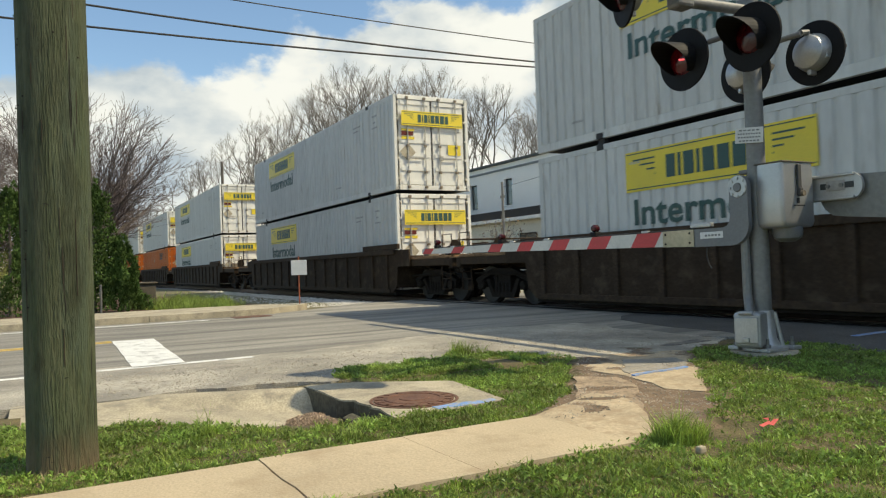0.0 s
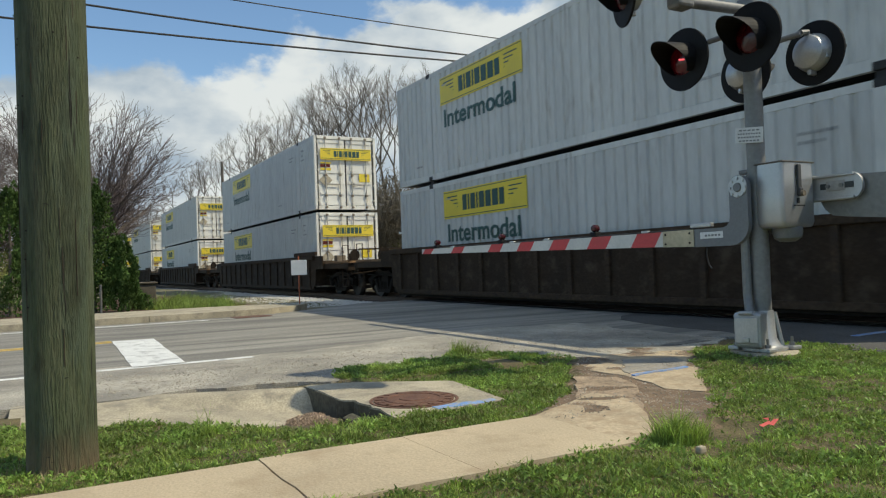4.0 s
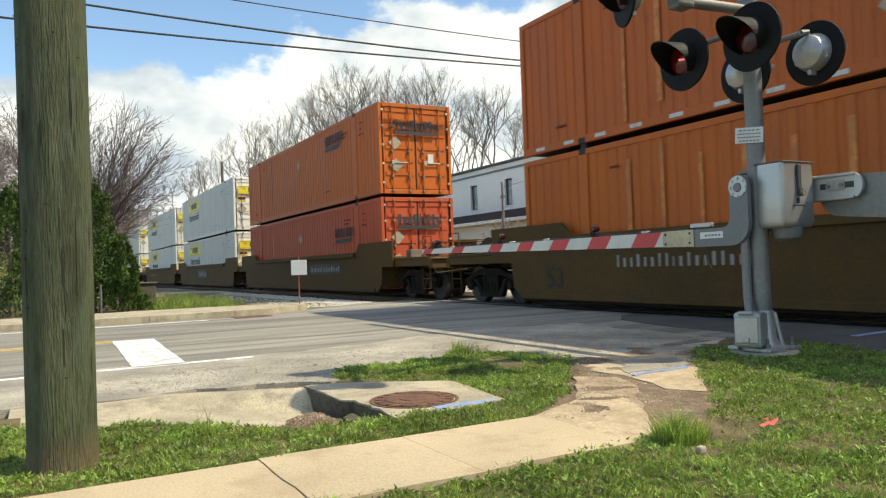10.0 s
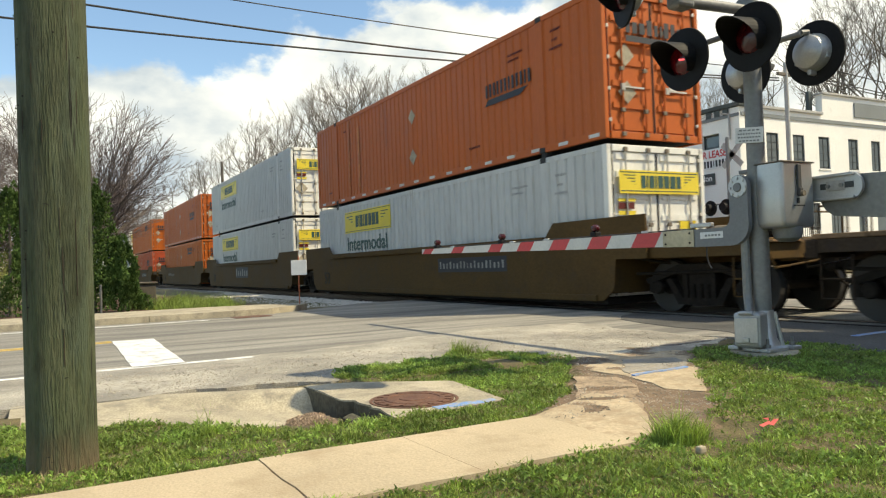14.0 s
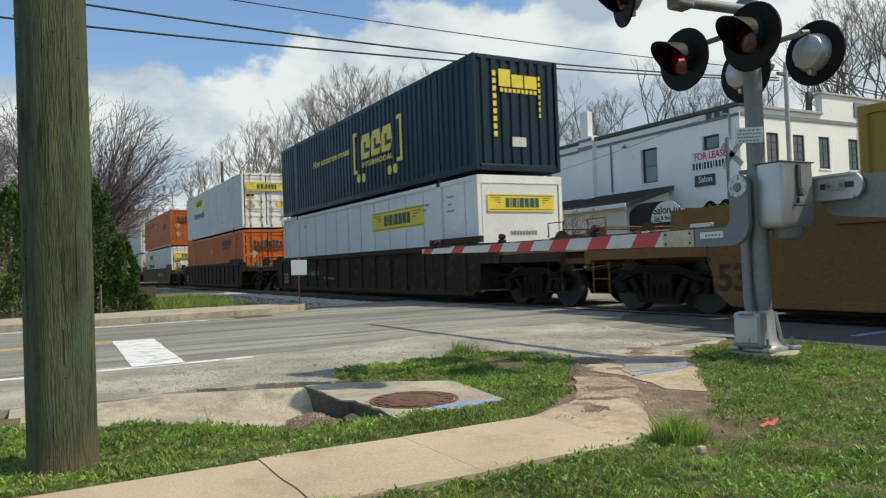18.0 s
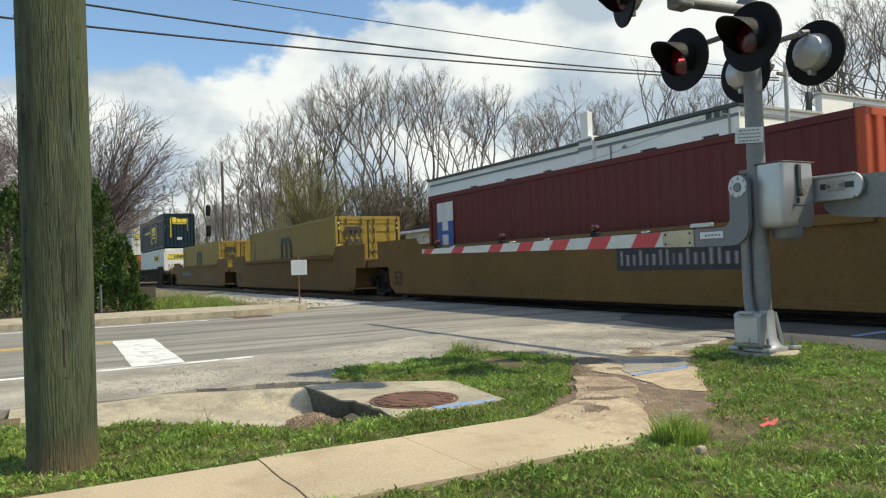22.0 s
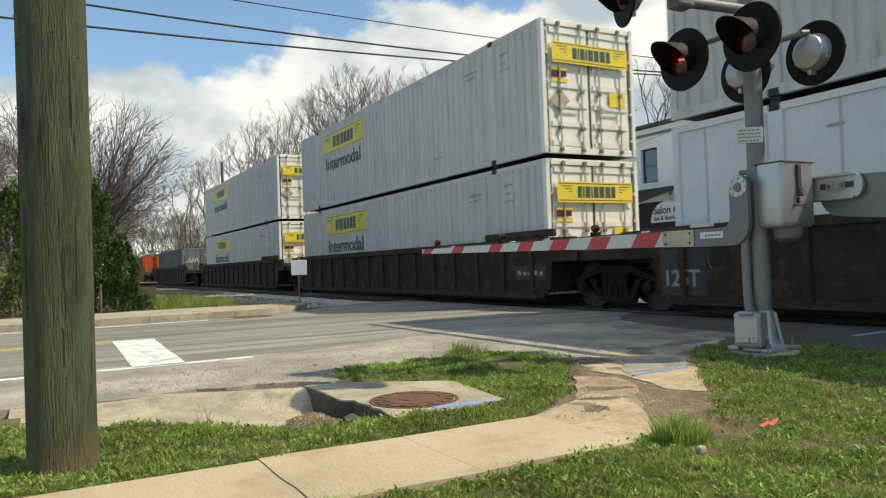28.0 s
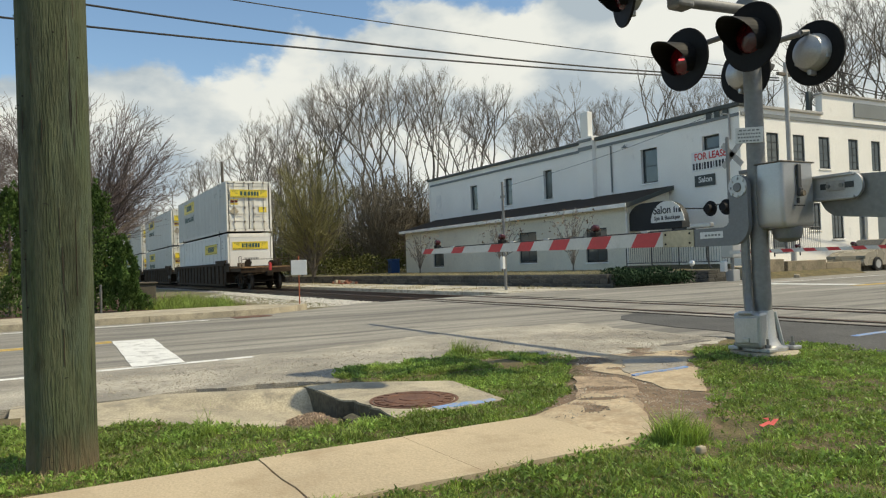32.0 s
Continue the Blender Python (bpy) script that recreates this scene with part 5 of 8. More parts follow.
def side(parent, y, mat, ribbed, half, up=0.30):
    """One side of the well: a deep plate with a top chord, raised towards its ends."""
    a, b = (y - 0.02, y + 0.02)
    lo, hi = SILL_LO, SILL_HI
    ends = half + 0.9
    out = [(-ends, 0.98), (-half - 0.12, 0.98), (-half - 0.05, lo + 0.22), (-half + 0.25, lo), (half - 0.25, lo), (half + 0.05, lo + 0.22), (half + 0.12, 0.98), (ends, 0.98), (ends, hi + up), (half - 1.7, hi + up), (half - 2.0, hi), (-half + 2.0, hi), (-half + 1.7, hi + up), (-ends, hi + up)]
    if ribbed:
        out = [(-ends, 0.98), (-half - 0.12, 0.98), (-half - 0.05, lo + 0.22), (-half + 0.25, lo), (half - 0.25, lo), (half + 0.05, lo + 0.22), (half + 0.12, 0.98), (ends, 0.98), (ends, hi), (half, hi + 0.02), (-half, hi + 0.02), (-ends, hi)]
    sp = part("side_sill", Shape().prism(out, 1, a, b), mat, parent, "tall steel side of the well")
    mat = CAR_RIB if ribbed else mat
    o = 0.10 if y > 0 else -0.10
    part("top_chord", Shape().cbox(-half + (0 if ribbed else 2.0), half - (0 if ribbed else 2.0), min(y, y + o), max(y, y + o), hi - 0.12, hi + 0.03, 0.012), mat, sp)
    part("bottom_chord", Shape().cbox(-half + 0.4, half - 0.4, min(y, y + o * 0.6), max(y, y + o * 0.6), lo - 0.01, lo + 0.11, 0.012), mat, sp)
    if ribbed:
        for k in range(15):
            x = -half + 0.55 + k * (2 * half - 1.1) / 14
            part("rib", Shape().box(x - 0.06, x + 0.06, min(y, y + o * 0.75), max(y, y + o * 0.75), lo + 0.10, hi - 0.12), mat, sp)
        part("walkway_beam", Shape().cbox(half - 2.3, half + 0.3, min(y, y + o), max(y, y + o), hi + 0.034, hi + 0.19, 0.02), mat, sp)
    return sp


def well_car(style, mat, label, ribbed, front, rear):
    """A well car with its origin on the rail under the middle of the well. front, rear: 'coupler', 'shared' (with a truck) or 'joint'."""
    c = thing(style, Matrix(), label, "freight car", "cars of the train")
    half = 8.30
    for y in (-SY, SY):
        side(c, y, mat, ribbed, half)
    part("well_floor", Shape().box(-half + 0.2, half - 0.2, -SY + 0.05, SY - 0.05, 0.14, 0.25), TRUCK_BLACK, c)
    for x in (-half + 0.05, half - 0.05):
        part("bulkhead", Shape().cbox(x - 0.06, x + 0.06, -SY + 0.03, SY - 0.03, 0.35, 1.30, 0.02), mat, c)
    for e, kind in ((-1, front), (1, rear)):
        reach = 3.15 if kind == "coupler" else 1.60
        x0, x1 = sorted((e * half, e * (half + reach)))
        part("end_platform", Shape().cbox(x0, x1, -0.55, 0.55, 0.86, 1.16, 0.03), mat, c)
        part("end_deck", Shape().cbox(x0, x1 - 0.1 if e > 0 else x1, -1.40, 1.40, 1.165, 1.235, 0.015), RUSTY_DECK if ribbed else mat, c)
        for y in (-1.40, 1.28):
            part("deck_beam", Shape().box(x0, x1, y, y + 0.12, 0.98, 1.16), CAR_RIB if ribbed else mat, c)
        xt = e * (half + 1.66)
        if kind == "coupler":
            truck(c, xt)
            xe = e * (half + reach)
            cp = part("coupler", Shape().cbox(min(xe, xe + e * 0.55), max(xe, xe + e * 0.55), -0.10, 0.10, 0.72, 0.95, 0.03), TRUCK_BLACK, c, "cast steel coupler")
            part("knuckle", Shape().cbox(xe + e * 0.55 - 0.12, xe + e * 0.55 + 0.12, -0.20, 0.14, 0.70, 0.98, 0.05), TRUCK_BLACK, cp)
            part("brake_hose", Shape().path([(xe, 0.25, 0.8), (xe + e * 0.1, 0.28, 0.55), (xe + e * 0.3, 0.24, 0.42), (xe + e * 0.45, 0.16, 0.5)], 0.022), TRUCK_BLACK, cp)
            # end beam, grab irons, ladder rungs, brake wheel on its stand
            part("end_beam", Shape().cbox(xe - 0.09, xe + 0.09, -1.42, 1.42, 0.90, 1.16, 0.02), mat, c)
            for y in (-1.36, 1.36):
                part("grab_iron", Shape().path([(xe, y, 1.16), (xe, y, 1.78), (xe - e * 0.5, y, 1.78), (xe - e * 0.5, y, 1.2)], 0.017), mat, c)
                part("ladder", Shape().path([(xe - e * 0.1, y, 0.95), (xe - e * 0.1, y, 0.35), (xe - e * 0.55, y, 0.35), (xe - e * 0.55, y, 0.95)], 0.017).tube((xe - e * 0.1, y, 0.62), (xe - e * 0.55, y, 0.62), 0.015), mat, c)
            part("handrail", Shape().path([(xe - e * 0.05, -1.3, 1.2), (xe - e * 0.05, -1.3, 1.62), (xe - e * 0.05, 1.3, 1.62), (xe - e * 0.05, 1.3, 1.2)], 0.016), mat, c)
            st = part("brake_stand", Shape().cbox(xe - e * 0.9 - 0.09, xe - e * 0.9 + 0.09, -0.95, -0.65, 1.235, 1.50, 0.02), mat, c)
            part("brake_wheel", Shape().lathe([(0.17, -0.012), (0.19, -0.012), (0.19, 0.012), (0.17, 0.012)], 18, (xe - e * 0.9 + 0.13, -0.8, 1.45), "x"), TRUCK_BLACK, st)
            part("brake_reservoir", Shape().lathe([(0, -0.45), (0.14, -0.42), (0.17, -0.36), (0.17, 0.36), (0.14, 0.42), (0, 0.45)], 14, (xe - e * 1.5, 0.75, 1.41), "x"), TRUCK_BLACK, c)
            part("train_pipe", Shape().path([(xe - e * 0.05, -0.45, 0.93), (xe - e * 0.7, -0.62, 0.84), (xe - e * 2.2, -0.70, 0.84), (xe - e * 2.9, -1.20, 1.0)], 0.028), TRUCK_BLACK, c)
            part("uncoupling_lever", Shape().path([(xe + e * 0.12, -1.38, 0.98), (xe + e * 0.14, -1.30, 0.78), (xe + e * 0.14, -0.35, 0.86), (xe + e * 0.22, -0.05, 0.98)], 0.016), mat, c)
            part("brake_cylinder", Shape().lathe([(0, -0.28), (0.10, -0.26), (0.12, -0.2), (0.12, 0.2), (0.05, 0.24), (0.03, 0.42), (0, 0.42)], 12, (xe - e * 1.2, -0.72, 1.37), "x"), KEEPER, c)
            part("valve_box", Shape().cbox(xe - e * 2.05 - 0.16, xe - e * 2.05 + 0.16, -1.05, -0.70, 1.24, 1.47, 0.02), KEEPER, c)
            part("crossover_step", Shape().cbox(xe - 0.16, xe + 0.16, -1.38, -0.60, 1.162, 1.195, 0.006), RUSTY_DECK, c)
            for y in (-1.05, 1.05):
                part("deck_brace", Shape().path([(xe - e * 0.1, y, 1.12), (xe - e * 1.1, y * 0.6, 0.92)], 0.035, 5), mat, c)
            part("brake_rod", Shape().path([(xe - e * 0.3, -1.1, 0.75), (xe - e * 2.9, -1.1, 0.70)], 0.03), TRUCK_BLACK, c)
            part("brake_rod", Shape().path([(xe - e * 0.4, 0.9, 0.72), (xe - e * 2.7, 0.5, 0.66)], 0.025), TRUCK_BLACK, c)
        elif kind == "shared":
            truck(c, e * (half + 1.52))
            part("articulation", Shape().tube((e * (half + 1.5), 0, 0.8), (e * (half + 1.5), 0, 1.05), 0.28, n=14), TRUCK_BLACK, c)
    return c


def car_text(c, items, mat_box=None):
    for text, x, z, size in items:
        me = letters(text, size)
        part("number", me, mat_box or CAR_TEXT, c, "stencilled number", at=pose(x, -SY - 0.026, z))


def car_bars(c, x0, x1, z0, z1, widths, plate=True):
    """Unit numbers as plain pale bars on a black plate."""
    y = -SY - 0.021
    holder = c
    if plate:
        holder = part("number_plate", Shape().box(x0 - 0.12, x1 + 0.12, y - 0.003, y, z0 - 0.09, z1 + 0.09), INK, c, "black plate with pale bars")
    marks("number_mark", bars(Shape(), x0, x1, z0, z1, y - 0.003, widths, gap=0.7), CAR_TEXT, holder)


# distance that the train has gone by t seconds
def gone(t):
    return 13.79 * t - 0.0591 * t * t / 2 + 0.00082 * t ** 3 / 6


MOVERS = []
kinds = {}


def pick(kind, build, *args):
    """The first of a kind is built, later ones are copies."""
    if kind not in kinds:
        kinds[kind] = build(*args)
        return kinds[kind]
    return copy_thing(kinds[kind], Matrix())


def box_of(kind):
    return {"white": lambda: pick("white", white_box), "plate": lambda: pick("plate", plate_box),
            "orange": lambda: pick("orange", orange_box, ORANGE, "orange_container", "weathered orange ribbed container with dark lettering bars", (3.2, 5.0, 2.0, 2.55), True),
            "rubbed": lambda: pick("rubbed", orange_box, ORANGE, "rubbed_orange_container", "orange ribbed container with paler rubbed stripes", (2.75, 4.55, 2.06, 2.52), True),
            "red": lambda: pick("red", orange_box, RED_ORANGE, "red_orange_container", "faded red-orange ribbed container with dark lettering bars", (3.95, 5.75, 1.60, 2.12), True),
            "navy": lambda: pick("navy", navy_box), "vermilion": lambda: pick("vermilion", vermilion_box), "mustard": lambda: pick("mustard", mustard_box), "maroon": lambda: pick("maroon", maroon_box), "slate": lambda: pick("slate", slate_box)}[kind]()


DARK_LABEL = "dark brown ribbed well car carrying containers"
BROWN_LABEL = "brown smooth-sided well car carrying containers"
TAN_LABEL = "tan smooth-sided well car with faded scrawls"
SINGLE = ("coupler", "coupler")
LEAD, MID, LAST = ("coupler", "shared"), ("joint", "shared"), ("joint", "coupler")
# front of the well's load at the start, car, ends, lower box, upper box
CONSIST = [
    (-100.4, "dark", LEAD, "orange", "white"), (-80.1, "dark", MID, "orange", "white"), (-60.1, "dark", LAST, "white", "white"),
    (-36.0, "dark", SINGLE, "white", "white"), (-12.7, "dark", SINGLE, "white", "white"), (11.44, "dark", SINGLE, "white", "white"),
    (35.13, "dark", SINGLE, "white", "white"), (58.83, "brown", LEAD, "white", "white"), (78.44, "brown", MID, "white", "white"),
    (97.96, "brown", LAST, "red", "orange"), (121.85, "brown", LEAD, "rubbed", "vermilion"), (141.43, "brown", MID, "white", "white"),
    (160.94, "brown", LAST, "white", "vermilion"), (184.63, "dark", SINGLE, "orange", "white"), (208.06, "dark", SINGLE, "plate", "navy"),
    (231.73, "tan", LEAD, "mustard", None), (251.30, "tan", MID, "mustard", None), (270.75, "tan", LAST, "maroon", None),
    (294.50, "dark", SINGLE, "slate", None), (317.69, "dark", LEAD, "white", "white"), (337.35, "dark", MID, "white", "white"), (357.03, "dark", LAST, "plate", "white")]
CARS = {"dark": ("dark_well_car", CAR_DARK, DARK_LABEL, True), "brown": ("brown_well_car", CAR_BROWN, BROWN_LABEL, False), "tan": ("tan_well_car", CAR_TAN, TAN_LABEL, False)}


def build_train():
    cars = []
    for i, (s, look_of, ends, lower, upper) in enumerate(CONSIST):
        middle = s + 8.077
        car = pick((look_of, ends), well_car, *CARS[look_of], *ends)
        MOVERS.append((car, middle, 0.0))
        b = box_of(lower)
        MOVERS.append((b, middle, 0.28))
        if upper:
            MOVERS.append((box_of(upper), middle, 0.36 + CH + 0.035))
        cars.append(car)
    for i, car in enumerate(cars):
        kinds_marks(i, car)


def kinds_marks(i, car):
    """Numbers that set single cars apart."""
    unit = (0.3, 0.4, 0.3, 0.4, 0.3, 0.4, 0.3, 0.3, 0.15, 0.4, 0.3, 0.4, 0.3, 0.4, 0.3, 0.4, 0.3, 0.4)
    if i in (9, 12):
        car_bars(car, 1.75, 4.75, 0.88, 1.06, unit)
    if i in (8, 11):
        car_bars(car, -1.35, 0.95, 0.76, 1.12, (0.35, 0.3, 0.35, 0.3, 0.35, 0.35))
    if i == 15:
        car_bars(car, -5.15, -2.0, 0.86, 1.10, unit)
        scrawl(car, 1.3, 4.8, 0.42, 1.08, 3)
    if i == 17:
        car_bars(car, 1.65, 4.35, 0.86, 1.12, unit)
    if i in (7, 10):
        car_bars(car, -5.0, -2.1, 0.84, 1.06, unit, plate=False)
    if i in (10, 11, 12, 13, 14, 15, 16, 17):
        car_text(car, [("53", -7.195 if i in (13, 14) else {15: -8.0, 16: -7.5, 17: -7.75}.get(i, -6.85), 0.45, 0.58)], None if i in (13, 14) else FADED_INK)
    if i == 14:
        car_bars(car, -5.5, -3.1, 0.74, 0.92, unit, plate=False)
        car_bars(car, -2.5, -1.5, 0.60, 0.68, (1,) * 6, plate=False)
    if i == 20:
        car_bars(car, 7.2, 8.1, 0.70, 0.80, (1,) * 5)
    if i == 21:
        pl = part("capacity_plate", Shape().box(-8.25, -7.3, -SY - 0.024, -SY - 0.021, 0.36, 1.12), INK, car, "black plate with white capacity mark")
        part("capacity", wording("125T", -8.12, -7.42, 0.50, 0.78), CAR_TEXT, pl, "white mark 125T", at=pose(0, -SY - 0.029, 0))
        marker = part("end_marker", Shape().cbox(11.95, 12.08, -0.06, 0.08, 1.0, 1.42, 0.03), GATE_RED, car, "red end-of-train marker box")
        part("marker_lamp", Shape().tube((12.02, 0.01, 1.42), (12.02, 0.01, 1.50), 0.04, n=10), RED_LENS, marker)


def scrawl(car, x0, x1, z0, z1, seed, mat=None):
    """Faded spray loops on the side of a car."""
    rg = random.Random(seed)
    for k in range(7):
        cx, cz = x0 + (x1 - x0) * (k + 0.5) / 7, (z0 + z1) / 2
        ph, turns = rg.uniform(0, 6), rg.uniform(0.8, 1.5)
        pts = []
        for j in range(18):
            a = ph + turns * 2 * math.pi * j / 17
            pts.append((cx + 0.22 * math.cos(a) + 0.02 * j * rg.uniform(0.2, 1), -SY - 0.021, cz + (z1 - z0) * 0.42 * math.sin(a * 1.1)))
        part("spray_line", Shape().path(pts, 0.007, 4), mat or CAR_TEXT, car)


build_train()


# ---- the white two-storey building beyond the track ----
BX0, BX1, BY, BZ = -52.1, -22.2, 17.0, 0.30


def sash(parent, x0, x1, z0, z1, m, panes=(1, 2), blind=False, depth=0.16):
    """A window set back in its opening: frame, bars, panes, sill; in wall space, front at y=0."""
    w = part("window", turned(Shape().box(x0, x1, depth, depth + 0.05, z0, z0 + 0.07).box(x0, x1, depth, depth + 0.05, z1 - 0.07, z1)
                              .box(x0, x0 + 0.07, depth, depth + 0.05, z0, z1).box(x1 - 0.07, x1, depth, depth + 0.05, z0, z1), m), FRAME_DARK, parent, "dark framed sash window")
    nx, nz = panes
    for i in range(nx):
        for j in range(nz):
            a, b = x0 + 0.07 + (x1 - x0 - 0.14) * i / nx, x0 + 0.07 + (x1 - x0 - 0.14) * (i + 1) / nx
            c, d = z0 + 0.07 + (z1 - z0 - 0.14) * j / nz, z0 + 0.07 + (z1 - z0 - 0.14) * (j + 1) / nz
            part("pane", turned(Shape().box(a + 0.015, b - 0.015, depth + 0.02, depth + 0.028, c + 0.015, d - 0.015), m), GLASS, w)
    s = Shape()
    for i in range(1, nx):
        a = x0 + 0.07 + (x1 - x0 - 0.14) * i / nx
        s.box(a - 0.018, a + 0.018, depth + 0.005, depth + 0.045, z0 + 0.06, z1 - 0.06)
    for j in range(1, nz):
        c = z0 + 0.07 + (z1 - z0 - 0.14) * j / nz
        s.box(x0 + 0.06, x1 - 0.06, depth + 0.003, depth + 0.043, c - 0.02, c + 0.02)
    if s.v:
        part("glazing_bar", turned(s, m), FRAME_DARK, w)
    if blind:
        part("blind", turned(Shape().box(x0 + 0.08, x1 - 0.08, depth + 0.06, depth + 0.07, z0 + (z1 - z0) * 0.35, z1 - 0.05), m), BLIND, w)
    part("sill", turned(Shape().cbox(x0 - 0.06, x1 + 0.06, -0.05, 0.12, z0 - 0.08, z0, 0.012), m), FASCIA, w)
    return w


def main_building():
    b = thing("building", Matrix(), "long white painted two-storey brick building with dark trim", "building")
    # long side wall, facing the track
    m = pose(BX0, BY, BZ)
    length = BX1 - BX0
    up = 6.5 - BZ
    wins = [(-45.7, -44.75), (-41.25, -40.35), (-36.85, -36.0), (-28.4, -27.25), (-24.35, -23.35)]
    holes = [(a - BX0, c - BX0, (4.80 if i < 4 else 5.45) - BZ, up + (0.08 if i < 4 else 0.1)) for i, (a, c) in enumerate(wins)]
    holes += [(-28.95 - BX0, -27.55 - BX0, 0.5, 2.75), (-26.6 - BX0, -25.5 - BX0, 1.35, 2.6)]
    part("side_wall", turned(holed(Shape(), length, 7.62 - BZ, 0.35, holes), m), WALL_WHITE, b, "white painted side wall")
    for i, h in enumerate(holes[:5]):
        sash(b, *h, m, (1, 2), blind=i in (0, 3))
    # shop door and window below the awning
    d = part("door", turned(Shape().box(holes[5][0], holes[5][1], 0.2, 0.26, 0.5, 2.75), m), FRAME_DARK, b, "dark shop door")
    part("pane", turned(Shape().box(holes[5][0] + 0.15, holes[5][1] - 0.15, 0.19, 0.198, 0.75, 2.6), m), GLASS, d)
    sash(b, *holes[6], m, (1, 1))
    part("shutter", turned(Shape().box(1.2, 1.95, -0.03, -0.003, 5.0, 6.1), m), FASCIA, b, "boarded white opening")
    # front wall, facing the road
    m2 = pose(BX1, BY + 0.35, BZ, 0, 0, 90)
    fw = [(1.45, 2.3), (3.35, 4.2), (5.3, 6.15), (7.68, 8.48), (9.62, 10.4), (12.6, 13.3), (14.8, 15.5)]
    fh = [(a, c, 4.98 - BZ, 6.55 - BZ) for a, c in fw]
    fh += [(4.3, 5.2, 1.7, 3.0), (6.05, 7.0, 1.25, 3.2), (8.3, 9.0, 0.62, 2.75), (9.9, 11.6, 0.9, 2.75), (12.2, 14.2, 0.9, 2.75), (1.6, 2.8, 0.62, 2.7)]
    part("front_wall", turned(holed(Shape(), 17.0, 7.62 - BZ, 0.35, fh), m2), WALL_WHITE, b, "white painted front wall")
    for i, h in enumerate(fh[:9]):
        sash(b, *h, m2, (2, 4) if i < 7 else (3, 4), blind=i in (1, 3), depth=0.05)
    for h in fh[9:]:
        d = part("shopfront", turned(Shape().box(h[0], h[0] + 0.09, 0.15, 0.21, h[2], h[3]).box(h[1] - 0.09, h[1], 0.15, 0.21, h[2], h[3]).box(h[0], h[1], 0.15, 0.21, h[3] - 0.1, h[3]).box(h[0], h[1], 0.15, 0.21, h[2], h[2] + 0.3), m2), TRIM_GREY, b, "shopfront frame")
        part("pane", turned(Shape().box(h[0] + 0.09, h[1] - 0.09, 0.17, 0.18, h[2] + 0.3, h[3] - 0.1), m2), GLASS, d)
    part("back_wall", Shape().box(BX0, BX1 - 0.35, BY + 17.0, BY + 17.35, BZ, 7.6), WALL_WHITE, b)
    part("end_wall", Shape().box(BX0, BX0 + 0.35, BY + 0.36, BY + 17.0, BZ, 7.6), WALL_WHITE, b)
    part("roof", Shape().box(BX0 + 0.35, BX1 - 0.35, BY + 0.36, BY + 17.0, 7.2, 7.32), SHED_ROOF, b)
    part("inside_floor", Shape().box(BX0 + 0.35, BX1 - 0.36, BY + 0.36, BY + 17.0, 3.9, 4.05), SHED_ROOF, b)
    # parapet coping and string course, with the pier between two builds
    for x0, x1, dz in ((BX0 - 0.12, -32.95, 0.0), (-31.85, BX1 + 0.14, 0.03)):
        part("coping", Shape().cbox(x0, x1, BY - 0.14, BY + 0.5, 7.62 + dz, 7.80 + dz, 0.02), CAP_DARK, b, "dark coping")
        part("string_course", Shape().cbox(x0 + 0.1, x1 - 0.12, BY - 0.05, BY - 0.003, 7.17 + dz, 7.32 + dz, 0.01), TRIM_GREY, b)
    part("pier", Shape().cbox(-33.0, -31.9, BY - 0.28, BY + 0.6, BZ, 7.95, 0.02), WALL_WHITE, b)
    part("pier_cap", Shape().cbox(-32.85, -32.20, BY - 0.26, BY + 0.10, 7.952, 9.38, 0.03), WALL_WHITE, b, "stubby white chimney")
    part("pier_band", Shape().cbox(-33.05, -31.85, BY - 0.33, BY - 0.283, 7.17, 7.40, 0.01).cbox(-33.05, -31.85, BY - 0.33, BY - 0.283, 7.66, 7.82, 0.01), TRIM_GREY, b)
    part("coping", Shape().cbox(BX1 - 0.45, BX1 + 0.12, BY + 0.5, BY + 5.95, 7.62, 7.75, 0.02), SEAM_DIRT, b)
    part("parapet", Shape().box(BX1 - 0.35, BX1 + 0.003, BY + 6.05, BY + 17.3, 7.62, 8.65), WALL_WHITE, b, "raised white parapet")
    part("parapet_cap", Shape().cbox(BX1 - 0.45, BX1 + 0.12, BY + 5.95, BY + 17.4, 8.65, 8.75, 0.02), SEAM_DIRT, b)
    part("roof_vent", Shape().box(BX1 - 0.6, BX1 - 0.42, BY + 5.66, BY + 5.90, 7.78, 8.85), CAP_DARK, b)
    part("string_course", Shape().cbox(BX1 + 0.003, BX1 + 0.05, BY + 0.1, BY + 17.3, 7.22, 7.40, 0.01), TRIM_GREY, b)
    part("sign_board", Shape().cbox(BX1 + 0.006, BX1 + 0.06, BY + 8.6, BY + 15.6, 7.68, 8.42, 0.01), TRIM_GREY, b, "long blank grey sign board")
    # gutter pipe, wall lamp, downpipe
    part("downpipe", Shape().path([(-30.6, BY - 0.06, 4.6), (-30.6, BY - 0.06, 7.15)], 0.045), TRIM_GREY, b)
    part("downpipe", Shape().path([(BX0 + 0.2, BY - 0.06, 4.4), (BX0 + 0.2, BY - 0.06, 7.4)], 0.06), WALL_WHITE, b)
    part("downpipe", Shape().path([(BX1 - 0.5, BY - 0.06, 6.2), (BX1 - 0.5, BY - 0.06, 7.35), (BX1 - 0.9, BY - 0.06, 7.45)], 0.05), SEAM_DIRT, b)
    lm = part("wall_lamp", Shape().lathe([(0, 0.16), (0.03, 0.14), (0.17, 0.0), (0.15, 0.0), (0, 0.1)], 12, (-29.35, BY - 0.22, 6.85)), TRIM_GREY, b)
    part("bracket", Shape().path([(-29.35, BY, 7.0), (-29.35, BY - 0.22, 7.02)], 0.015), TRIM_GREY, lm)
